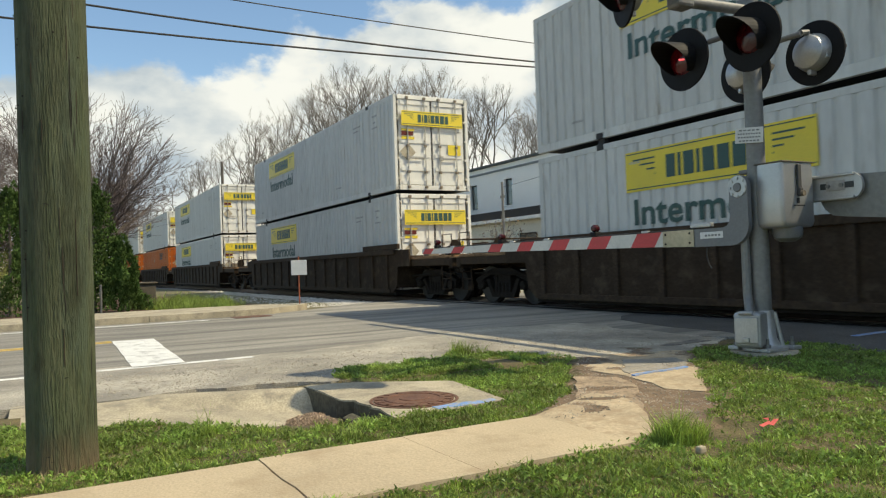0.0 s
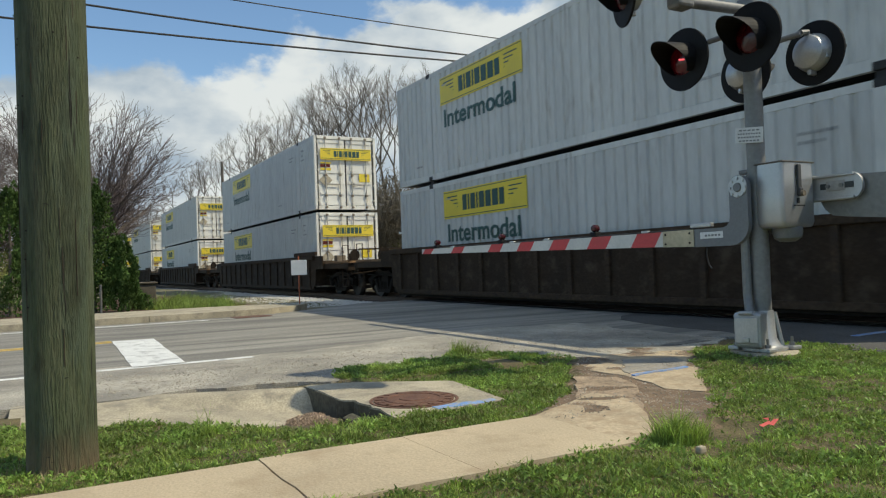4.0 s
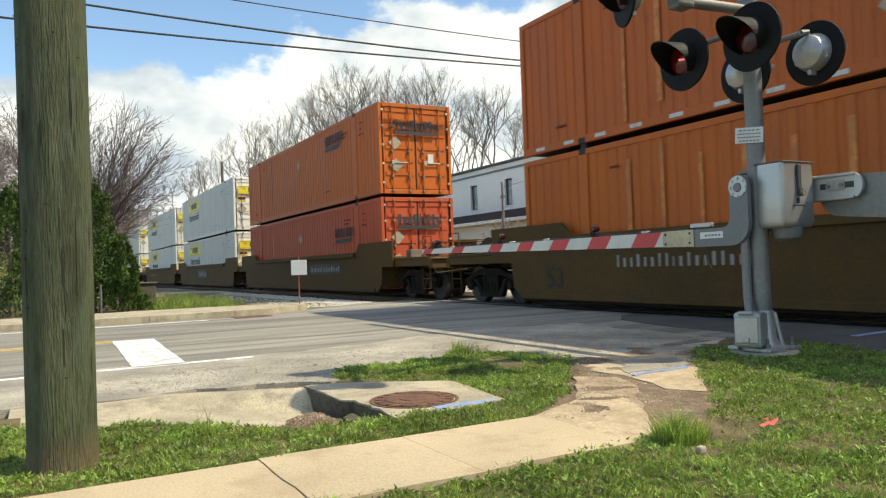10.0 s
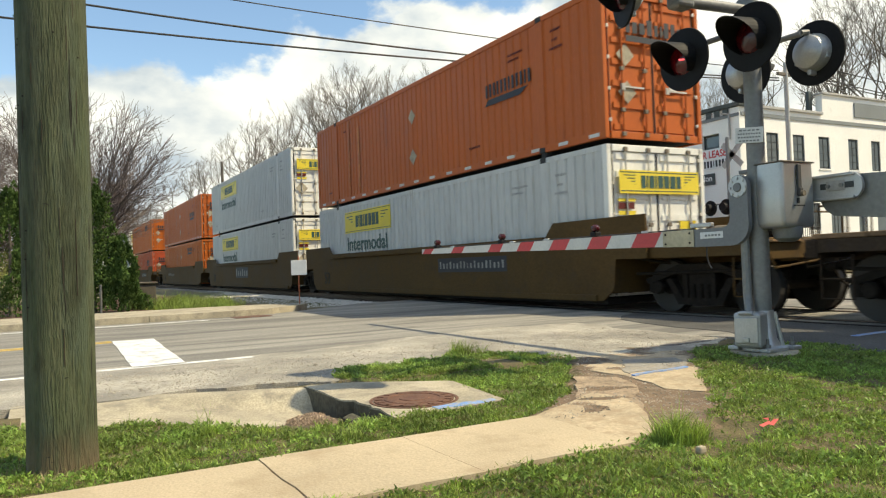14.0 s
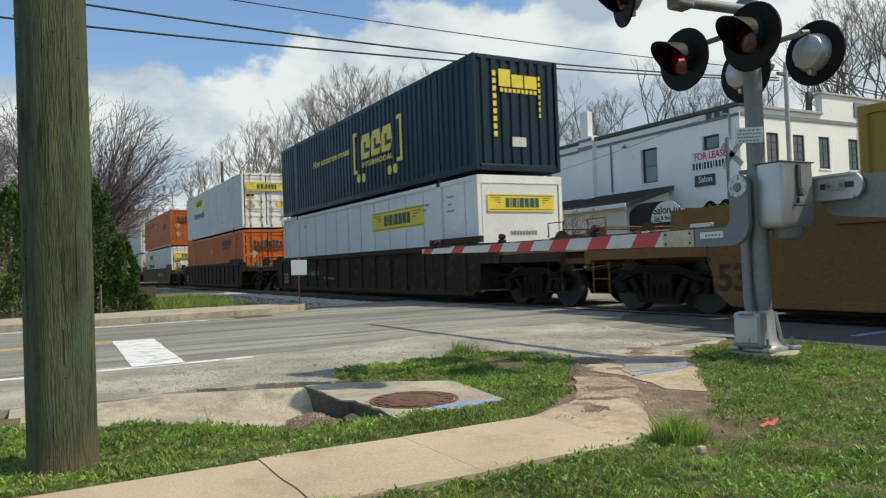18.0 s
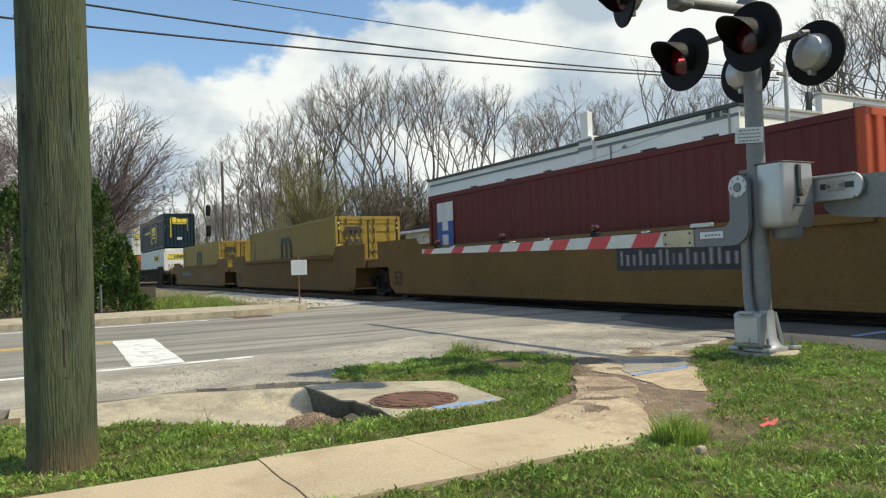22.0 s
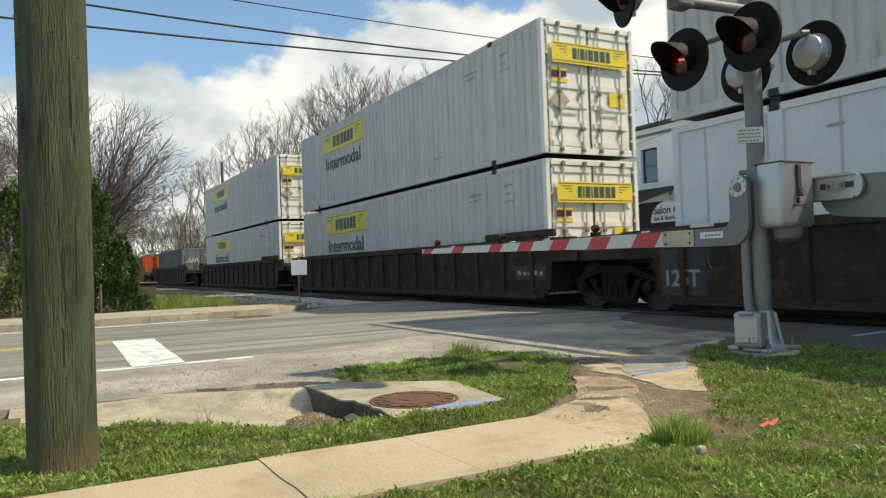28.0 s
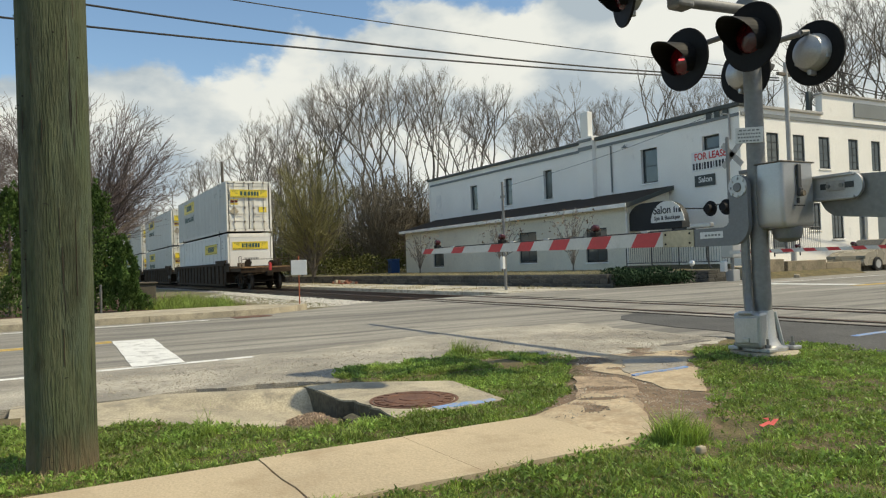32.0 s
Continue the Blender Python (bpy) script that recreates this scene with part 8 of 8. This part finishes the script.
def forked_tree(seed, height, radius, stems, base=0.42, trunk_r=0.2, levels=7, thin=0.012, lean=0.10):
    """A leafless forest tree: slender stems that fork again and again into a domed crown of fine twigs."""
    rg = random.Random(seed)
    limbs, fine = Shape(), Shape()
    zc, up = height * 0.60, height * 0.40

    def within(p):
        down = p.z < zc
        return math.hypot(p.x, p.y) ** 2 / radius ** 2 + ((p.z - zc) / (up if not down else up * 1.25)) ** 2

    def way(k, up_by):
        return Vector((rg.uniform(-k, k), rg.uniform(-k, k), up_by + rg.uniform(-k, k) * 0.5))

    def twig(p, d, length, deep):
        """A spray of fine shoots."""
        mid = p + d * length * 0.5
        tip = mid + (d + way(0.3, 0.12)).normalized() * length * 0.5
        fine.tube(p, mid, thin, thin * 0.9, 3, caps=False)
        fine.tube(mid, tip, thin * 0.9, thin * 0.7, 3, caps=False)
        if deep:
            for q in (mid, p.lerp(mid, 0.5), mid.lerp(tip, 0.5)):
                twig(q, (d + way(0.85, 0.2)).normalized(), length * rg.uniform(0.4, 0.65), deep - 1)

    def grow(p, d, length, r, level):
        n = 4 if level < 2 else 3
        for k in range(n):
            q = p + d * (length / n)
            ra, rb = max(thin, r * (1 - 0.22 * k / n)), max(thin, r * (1 - 0.22 * (k + 1) / n))
            (limbs if ra > 0.03 else fine).tube(p, q, ra, rb, 6 if ra > 0.08 else 4 if ra > 0.03 else 3, caps=False)
            if level >= 1 and rg.random() < 0.55:
                twig(p.lerp(q, rg.random()), (d + way(0.8, 0.15)).normalized(), length * rg.uniform(0.35, 0.7), 1)
            p = q
            d = (d + way(0.16, 0.05)).normalized()
        if level >= levels or (level > 1 and within(p) > 1.0):
            for k in range(3):
                twig(p, (d + way(0.6, 0.1)).normalized(), height * rg.uniform(0.035, 0.07), 1)
            return
        turn = rg.uniform(0, 2 * math.pi)
        kids = 2 if rg.random() < 0.7 else 3
        for k in range(kids):
            a = turn + 2 * math.pi * k / kids + rg.uniform(-0.4, 0.4)
            u = d.orthogonal().normalized()
            v = d.cross(u)
            e = (d + (u * math.cos(a) + v * math.sin(a)) * rg.uniform(0.22, 0.66) + Vector((0, 0, 0.05))).normalized()
            grow(p, e, length * rg.uniform(0.60, 0.92), r * (0.74 if kids == 2 else 0.64), level + 1)

    for k in range(stems):
        a = 2 * math.pi * (k / stems) + rg.uniform(-0.5, 0.5)
        o = 0.0 if stems == 1 else 0.35
        d = Vector((math.cos(a) * lean, math.sin(a) * lean, 1)).normalized()
        h = height * base * rg.uniform(0.85, 1.1)
        p = Vector((o * math.cos(a), o * math.sin(a), -0.2))
        r = trunk_r * rg.uniform(0.8, 1.0)
        for m in range(3):
            q = p + d * h / 3
            limbs.tube(p, q, r * (1 - 0.08 * m), r * (1 - 0.08 * (m + 1)), 7, caps=False)
            p, d = q, (d + Vector((rg.uniform(-0.05, 0.05), rg.uniform(-0.05, 0.05), 0.02))).normalized()
        grow(p, d, height * 0.19, r * 0.74, 0)
    return limbs, fine


def tree(name, seed, label, mats=(BARK, TWIG), m=Matrix(), group="bare woodland trees", make=fan_tree, **kw):
    t = thing(name, m, label, "tree", group)
    limbs, fine = make(seed, **kw)
    part("trunk", limbs, mats[0], t)
    part("crown", fine, mats[1], t, "bare fine twigs")
    return t


def far_wood():
    """The belt of tall bare trees beyond the track and behind the building."""
    rg = random.Random(21)
    protos = [tree("bare_tree", 100 + k, "tall leafless grey tree in the wood beyond the track", make=forked_tree, height=20, radius=(5.2, 4.4, 5.6, 4.8, 4.0, 5.0)[k], stems=(3, 1, 2, 1, 2, 3)[k], base=(0.40, 0.46, 0.38, 0.50, 0.44, 0.36)[k], trunk_r=(0.17, 0.20, 0.18, 0.19, 0.15, 0.16)[k], levels=(4, 5, 5, 5, 5, 4)[k], thin=0.0095) for k in range(6)]
    spots = []
    # bearing from the eye, distance, height: the tall clump at the building's far end, then behind it, then beyond the shops
    for bearing, reach, tall in ((9.6, 118, 15.5), (11.0, 112, 16.0), (12.4, 106, 16.5), (13.6, 100, 17.5), (14.8, 96, 18.0), (16.0, 92, 19.0), (17.3, 86, 18.5), (18.5, 84, 19.0), (19.7, 80, 18.5), (21.0, 74, 18.5), (22.3, 70, 18.5), (23.2, 76, 18.5), (24.4, 71, 18.8), (25.4, 82, 20.5), (26.6, 74, 19.0), (27.9, 79, 20.0), (28.9, 73, 18.4), (30.2, 80, 19.4), (31.6, 78, 18.6), (33.2, 82, 19.0),
                                 (34.4, 84, 16.5), (35.7, 88, 16.6), (37.2, 84, 16.4), (38.6, 85, 19.6), (40.2, 92, 18.5), (42.0, 90, 19.0), (43.8, 94, 20.0), (45.6, 88, 21.5), (47.4, 92, 20.5), (49.4, 90, 20.0), (51.4, 92, 20.0), (53.4, 90, 20.5), (55.2, 86, 21.0),
                                 (56.8, 84, 22.0), (58.2, 80, 23.5), (59.4, 86, 25.0), (60.6, 78, 23.0), (62.0, 84, 24.0), (63.5, 80, 24.0)):
        a = math.radians(bearing)
        spots.append((-reach * math.cos(a), -10.7 + reach * math.sin(a), tall / 20))
    for k in range(14):      # far, on the near side of the track
        spots.append((-105 - k * 7, -12 - rg.uniform(0, 22), rg.uniform(0.45, 0.7)))
    # far along the track: smaller trees with coarser twigs
    small = [tree("bare_tree", 120 + k, "leafless grey tree in the far wood along the track", make=forked_tree, height=15, radius=(4.4, 3.8, 4.8)[k], stems=(3, 2, 3)[k], base=0.26, trunk_r=0.13, levels=4, thin=0.014, lean=0.16) for k in range(3)]
    for i in range(44):
        x = -74 - i * 3.4 + rg.uniform(-2, 2)
        s = rg.uniform(0.75, 1.12) * (1 - 0.001 * i)
        m = pose(x, 9 + rg.uniform(0, 16), 0, 0, 0, rg.uniform(0, 360)) @ Matrix.Diagonal((s, s, s, 1))
        (small[i] if i < 3 else copy_thing(small[i % 3], m)).matrix_basis = m
    for i, (x, y, s) in enumerate(spots):
        m = pose(x, y, 0.2 if y > 6.7 else -0.05, 0, 0, rg.uniform(0, 360)) @ Matrix.Diagonal((s, s, s, 1))
        if i < len(protos):
            protos[i].matrix_basis = m
        else:
            t = copy_thing(protos[i % len(protos)], m)
            t.matrix_basis = m
    # brushy young growth below them
    shrubs = [tree("brush", 140 + k, "bare brown brush under the woodland trees", (BARK, TWIG_BROWN), height=7.0, radius=2.6, stems=18, trunk_h=0.2, trunk_r=0.05, twigs=16, fork=4, droop=0.45, narrow=0.4, reach=0.22, thin=0.012, group="woodland brush") for k in range(2)]
    for i in range(62):
        x, y = (-55.5 - rg.uniform(0, 30), 14 + rg.uniform(0, 32)) if i < 44 else (-66 - rg.uniform(0, 70), 9 + rg.uniform(0, 6))
        s = rg.uniform(0.7, 1.25)
        if i >= 56:
            a, d = math.radians(23.6 + (i - 56) * 0.85), rg.uniform(62, 74)
            x, y, s = -d * math.cos(a), -10.7 + d * math.sin(a), rg.uniform(1.15, 1.45)
        m = pose(x, y, 0.1, 0, 0, rg.uniform(0, 360)) @ Matrix.Diagonal((s, s, s, 1))
        if i < 2:
            shrubs[i].matrix_basis = m
        else:
            copy_thing(shrubs[i % 2], m).matrix_basis = m


far_wood()
tree("budding_tree", 7, "broad many-stemmed tree with pale green buds beside the track", (BARK, TWIG_GREEN), pose(-50.5, 6.6, 0.0), "budding trees", height=10.0, radius=3.7, stems=28, trunk_h=0.5, trunk_r=0.20, twigs=34, fork=7, droop=0.55, narrow=0.30, reach=0.16, thin=0.0075)
tree("budding_tree", 17, "slender tree with pale green buds beside the track", (BARK, TWIG_GREEN), pose(-57.5, 8.0, 0.0), "budding trees", height=8.6, radius=2.8, stems=18, trunk_h=0.5, trunk_r=0.15, twigs=24, fork=5, droop=0.42, narrow=0.42, reach=0.16, thin=0.0075)
for sx, sy, sh, seed in ((-31.5, -9.0, 7.9, 31), (-32.5, -13.4, 7.6, 33)):
    tree("street_tree", seed, "bare spreading tree with reddish twigs behind the evergreens", (BARK, TWIG_RED), pose(sx, sy, 0.0), "street trees", height=sh, radius=4.6, stems=34, trunk_h=1.3, trunk_r=0.15, twigs=34, fork=7, droop=0.55, narrow=0.48, reach=0.22, thin=0.0058)


def planted_tree(x, y, h, seed):
    """A small many-stemmed tree that has kept some withered leaves."""
    t = tree("small_tree", seed, "small bare many-stemmed tree with withered leaves before the cream wall", (BARK, TWIG), pose(x, y, 0.42), "planted small trees", height=h, radius=h * 0.40, stems=11, trunk_h=0.25, trunk_r=0.05, twigs=9, fork=3, droop=0.25, narrow=0.35, reach=0.15, thin=0.009)
    rg = random.Random(seed)
    spots = []
    for k in range(120):
        a, r, z = rg.uniform(0, 6.28), h * 0.46 * math.sqrt(rg.random()), h * rg.uniform(0.45, 1.0)
        spots.append(((r * math.cos(a), r * math.sin(a), z), (rg.uniform(-1, 1), rg.uniform(-1, 1), -0.5)))
    part("leaves", cloud_mesh("leaves", leaf_cloud(seed, spots, 0.12, 0.6), DEAD_LEAF), None, t, "withered brown leaves")


def leaf_cloud(seed, spots, size, flat=0.6):
    """Many small leaf-like sprays: spots gives centre points and outward ways."""
    rg = np.random.default_rng(seed)
    n = len(spots)
    p = np.array([s[0] for s in spots])
    d = np.array([s[1] for s in spots])
    d = d + rg.normal(0, flat, d.shape)
    d /= np.linalg.norm(d, axis=1)[:, None] + 1e-9
    o = np.cross(d, rg.normal(0, 1, d.shape))
    o /= np.linalg.norm(o, axis=1)[:, None] + 1e-9
    s = size * rg.uniform(0.5, 1.4, (n, 1))
    v = np.stack([p - o * s * 0.32, p + d * s * 0.6 - o * s * 0.2, p + d * s * 1.3, p + d * s * 0.5 + o * s * 0.32], 1).reshape(-1, 3)
    f = np.arange(4 * n).reshape(-1, 4)
    sh = Shape()
    sh.v, sh.f = v.tolist(), f.tolist()
    return sh


def cloud_mesh(name, sh, mat):
    me = bpy.data.meshes.new(name)
    me.from_pydata(sh.v, [], sh.f)
    me.materials.append(mat)
    return me


for k, (x, y, h) in enumerate(((-44.4, 12.0, 2.75), (-34.3, 12.0, 3.05), (-28.1, 12.0, 3.05))):
    planted_tree(x, y, h, 50 + k)


def evergreen(x, y, height, radius, seed):
    t = thing("evergreen", pose(x, y, -0.03), "dense dark green conical evergreen bush beside the road", "bush", "evergreen bushes")
    part("trunk", Shape().tube((0, 0, 0), (0, 0, height * 0.8), 0.07, 0.02, 8), BARK, t)
    rg = random.Random(seed)
    spots = []
    # lobes: pointed sprays rising from a core
    for k in range(60):
        a = rg.uniform(0, 2 * math.pi)
        h = rg.uniform(0.02, 0.95) ** 1.1
        r = radius * (1 - h) ** 0.62 * rg.uniform(0.55, 1.0)
        lobe_h, lobe_r = height * rg.uniform(0.16, 0.30), radius * rg.uniform(0.16, 0.30) * (1.15 - 0.6 * h)
        c = Vector((r * math.cos(a), r * math.sin(a), h * height * 0.86))
        for j in range(210):
            b, u = rg.uniform(0, 2 * math.pi), rg.random()
            rr = lobe_r * (1 - u) ** 0.6 * rg.uniform(0.6, 1.05)
            q = c + Vector((rr * math.cos(b), rr * math.sin(b), u * lobe_h - 0.1 * lobe_h))
            if q.z < 0.02:
                continue
            spots.append((q[:], (math.cos(b) * 0.8, math.sin(b) * 0.8, 1.0)))
    part("foliage", cloud_mesh("foliage", leaf_cloud(seed, spots, 0.075, 0.45), EVERGREEN), None, t, "dark green sprays")


evergreen(-23.0, -9.35, 3.75, 1.05, 1)
evergreen(-22.6, -8.65, 2.1, 0.62, 2)
evergreen(-23.6, -11.4, 3.6, 1.2, 3)
evergreen(-22.9, -13.6, 3.3, 1.2, 4)
evergreen(-24.2, -10.3, 3.2, 1.0, 5)


def thicket(name, boxes, count, size, mat, label, seed, low=0.2):
    rg = random.Random(seed)
    spots = []
    weights = [(b[1] - b[0]) * (b[3] - b[2]) for b in boxes]
    for k in range(count):
        x0, x1, y0, y1, h = rg.choices(boxes, weights)[0]
        x, y = rg.uniform(x0, x1), rg.uniform(y0, y1)
        top = h * (0.55 + 0.75 * (0.5 + 0.5 * noise.noise(Vector((x * 0.45, y * 0.45, seed)))))
        spots.append(((x, y, low + top * rg.random() ** 0.7), (rg.uniform(-1, 1), rg.uniform(-1, 1), 0.8)))
    tagged(new(name, cloud_mesh(name, leaf_cloud(seed, spots, size, 0.8), mat)), label, "undergrowth", kind="stuff")


thicket("thicket", [(-100, -58, 9.5, 22, 3.6), (-66, -53.5, 15, 34, 3.4), (-190, -100, 8, 22, 5.0)], 110000, 0.13, SCRUB, "tangled green-brown undergrowth below the trees", 5)
thicket("far_thicket", [(-170, -62, 24, 60, 4.0), (-230, -110, -30, -8, 6.0), (-420, -230, -40, 40, 9.0)], 34000, 0.6, SCRUB, "distant scrub along the track", 6)
thicket("juniper", [(-19.35, -18.6, 6.5, 9.9, 0.45), (-20.2, -19.3, 6.8, 9.6, 0.58)], 6500, 0.10, JUNIPER, "low spreading dark junipers before the terrace", 7, 0.02)
thicket("leaf_litter_scrub", [(-62, -52.5, 9.5, 16, 1.6)], 2500, 0.2, SCRUB, "rough weeds beside the lean-to", 8)


def blades(name, area, count, lo, hi, width, mat, label, seed, keep, base=ground_height):
    """Grass blades, each a bent strip of two quads."""
    rg = np.random.default_rng(seed)
    x0, x1, y0, y1 = area
    pts = []
    while len(pts) < count:
        x, y = rg.uniform(x0, x1), rg.uniform(y0, y1)
        w = keep(x, y)
        if w and rg.random() < w:
            pts.append((x, y, base(x, y) - 0.004, w))
    p = np.array(pts)
    n = len(p)
    clump = np.array([max(-0.35, wobble(q[0], q[1], 7.0) + 0.5 * wobble(q[1], q[0], 17.0)) for q in pts])
    h = rg.uniform(lo, hi, n) * (0.6 + 0.6 * rg.random(n)) * np.clip(p[:, 3], 0.5, 1.6) * (0.85 + 1.3 * clump)
    a, b = rg.uniform(0, 6.283, n), rg.uniform(0, 6.283, n)
    bend = h * rg.uniform(0.15, 0.9, n)
    wv = np.stack([np.cos(a), np.sin(a), 0 * a], 1) * (width * rg.uniform(0.6, 1.3, n))[:, None]
    bv = np.stack([np.cos(b), np.sin(b), 0 * b], 1) * bend[:, None]
    o = p[:, :3]
    zc = np.array([0, 0, 1.0])
    mid = o + bv * 0.3 + zc * (h * 0.6)[:, None]
    tip = o + bv + zc * h[:, None]
    v = np.stack([o - wv / 2, o + wv / 2, mid + wv * 0.42, mid - wv * 0.42, tip], 1).reshape(-1, 3)
    k = np.arange(n)[:, None] * 5
    f = [tuple(q) for q in (k + np.array([0, 1, 2, 3])).tolist()] + [tuple(q) for q in (k + np.array([3, 2, 4])).tolist()]
    me = bpy.data.meshes.new(name)
    me.from_pydata(v.tolist(), [], f)
    me.materials.append(mat)
    return tagged(new(name, me), label, "grass", kind="stuff")


VERGE = [(-5.95, -14.0), (-5.87, -10.6), (-4.92, -9.66), (-4.50, -9.30), (-4.43, -8.80), (-4.45, -7.70), (-4.05, -7.72), (-3.93, -8.0), (-3.90, -14.0)]
LAWN = [(-3.02, -14), (-3.02, -8.4), (-3.10, -7.75), (-3.15, -7.15), (-3.45, -6.75), (-4.30, -6.0), (-5.0, -5.25), (-5.5, -4.7), (-5.45, -4.0), (-5.2, -3.45), (2.0, -3.45), (2.0, -14)]


def lawn_weight(x, y):
    jx, jy = x + 0.09 * wobble(x, y, 6) + 0.07 * wobble(x, y, 2), y + 0.09 * wobble(y + 3, x, 6)
    if math.hypot(x + 4.7, y + 4.7) < 0.32 or math.hypot((x + 6.15) * 0.55, y + 6.72) < 0.17:
        return 0
    if inside(jx, jy, LAWN):
        w = 0.72 + 0.6 * wobble(x, y, 1.7) + 0.55 * wobble(x, y, 5) - 0.9 * max(0.0, 1 - math.hypot(x + 2.95, y + 7.2) / 0.28)
        return max(0.03, min(1.0, w))
    if inside(jx, jy, ISLAND) or inside(jx, jy, VERGE):
        return max(0.15, min(1.0, 0.85 + 0.4 * wobble(x, y, 3)))
    return 0


blades("grass", (-7.4, -0.6, -11.6, -3.45), 300000, 0.014, 0.044, 0.0056, GRASS, "short green spring grass on the verge", 1, lawn_weight)
blades("grass_tufts", (-7.4, -0.9, -11.2, -3.5), 3200, 0.08, 0.15, 0.005, GRASS, "taller tufts of green grass", 2,
       lambda x, y: 1.0 if lawn_weight(x, y) > 0 and (math.hypot(x + 2.95, y + 7.62) < 0.13 or math.hypot(x + 7.0, y + 6.55) < 0.22 or math.hypot(x + 4.75, y + 9.85) < 0.07) else 0.02 if lawn_weight(x, y) > 0 else 0)
blades("lawn_grass", (-3.0, 6.0, -17.0, -3.5), 45000, 0.03, 0.07, 0.012, GRASS, "short green grass behind the path", 21, lambda x, y: 0.0 if (x < -0.6 and y > -11.6) else 0.9 if inside(x, y, [(-3.02, -17), (-3.02, -11.4), (-0.7, -11.4), (-0.7, -3.45), (6, -3.45), (6, -17)]) else 0)
blades("dry_grass", (-7.0, -0.8, -11.4, -3.5), 14000, 0.02, 0.05, 0.004, DRY_GRASS, "dry straw-coloured grass among the green", 3, lambda x, y: lawn_weight(x, y) * 0.6)
blades("far_grass", (-27.5, -19.6, -8.3, -5.2), 9000, 0.10, 0.32, 0.012, GRASS, "tall rough grass beside the cabinet", 4, lambda x, y: 1.0 if inside(x, y, [(-24.0, -8.2), (-20.0, -7.2), (-19.7, -5.9), (-23.5, -5.6), (-27.3, -6.4)]) else 0)
blades("lineside_grass", (-60, -19.6, 3.0, 6.5), 9000, 0.03, 0.08, 0.015, DRY_GRASS, "dry yellow grass strip beyond the track", 5, lambda x, y: 1.0 if wobble(x, y, 0.6) > 0.0 else 0.1, lambda x, y: -0.035)
blades("terrace_grass", (-50, -19.5, 6.9, 13.0), 5000, 0.04, 0.11, 0.02, DRY_GRASS, "thin dry grass on the terrace edge", 6, lambda x, y: 0.8, lambda x, y: 0.42)



def straw_height(x, y):
    """A low heap of litter lying in the mouth of the drain."""
    r = ((x + 5.12) / 0.50) ** 2 + ((y + 9.02 + 0.10 * (x + 5.12)) / 0.27) ** 2
    return -0.185 + 0.125 * max(0.0, 1 - r) + (0.016 * wobble(x, y, 9) + 0.010 * wobble(y, x, 23)) * (1 if r < 1 else 0)


def straw_heap():
    vs, fs, n = [], [], 36
    for a in range(n + 1):
        for b in range(n + 1):
            x, y = -5.70 + 1.15 * a / n, -9.36 + 0.64 * b / n
            vs.append((x, y, straw_height(x, y)))
    for a in range(n):
        for b in range(n):
            k = a * (n + 1) + b
            fs.append((k, k + n + 1, k + n + 2, k + 1))
    me = Shape().add(vs, fs).mesh("litter_heap")
    me.materials.append(material("wet_leaf_litter", (0.20, 0.14, 0.095), 0.95, vary=0.4, grain=60, patch=8, bump=0.8))
    tagged(new("litter_heap", me), "heap of brown leaf litter in the drain mouth", "leaf litter", kind="stuff")


straw_heap()
blades("throat_debris", (-5.65, -4.6, -9.32, -8.76), 12000, 0.008, 0.022, 0.007, STRAW, "dry straw and leaves washed against the drain", 11, lambda x, y: 1.0 if straw_height(x, y) > -0.165 else 0, straw_height)
blades("grass_clump", (-3.15, -2.75, -7.85, -7.45), 1500, 0.07, 0.13, 0.005, GRASS, "dense tuft of long grass beside the path", 31, lambda x, y: 1.0 if math.hypot((x + 2.95), (y + 7.66)) < 0.15 else 0)
blades("pole_debris", (-4.9, -4.0, -11.1, -10.2), 1500, 0.01, 0.04, 0.004, DRY_GRASS, "dry straw round the foot of the pole", 12, lambda x, y: 1.0 if 0.165 < math.hypot(x + 4.436, y + 10.64) < 0.31 else 0)


def weeds():
    """Low broad-leaved weeds in rosettes and mats, mixed into the grass."""
    rg = np.random.default_rng(9)
    spots, small = [], []
    made = 0
    while made < 15000:
        x, y = rg.uniform(-7.2, -0.9), rg.uniform(-11.5, -3.5)
        w = lawn_weight(x, y)
        patch = wobble(x + 5, y, 1.9) + 0.6 * wobble(x, y + 7, 6.0)
        if w < 0.1 or rg.random() > w * (0.35 + 1.1 * max(0.0, patch)):
            continue
        made += 1
        z = ground_height(x, y)
        lift = 0.012 + 0.035 * max(0.0, patch) * rg.random() + 0.02 * rg.random() ** 3
        a = rg.uniform(0, 6.28)
        for k in range(8):
            b = a + k * 0.785 + rg.normal(0, 0.25)
            e = rg.uniform(0.2, 1.4)
            o = rg.uniform(0.0, 0.022)
            (spots if rg.random() < 0.55 else small).append(((x + o * math.cos(b), y + o * math.sin(b), z + lift * rg.uniform(0.3, 1.0)), (math.cos(b), math.sin(b), e)))
    tagged(new("weeds", cloud_mesh("weeds", leaf_cloud(9, spots, 0.022, 0.25), WEED)), "low broad-leaved weeds in the grass", "weeds", kind="stuff")
    tagged(new("clover", cloud_mesh("clover", leaf_cloud(10, small, 0.013, 0.35), GRASS)), "small clover leaves in the grass", "clover", kind="stuff")


weeds()


# ---- movement ----
def motions():
    times = [0, 2, 4, 6, 8, 10, 12, 14, 16, 18, 20, 22, 24, 26, 28, 30, 32]
    for ob, x, z in MOVERS:
        walk(ob, [(t, pose(x - gone(t), 0, z)) for t in times])


motions()
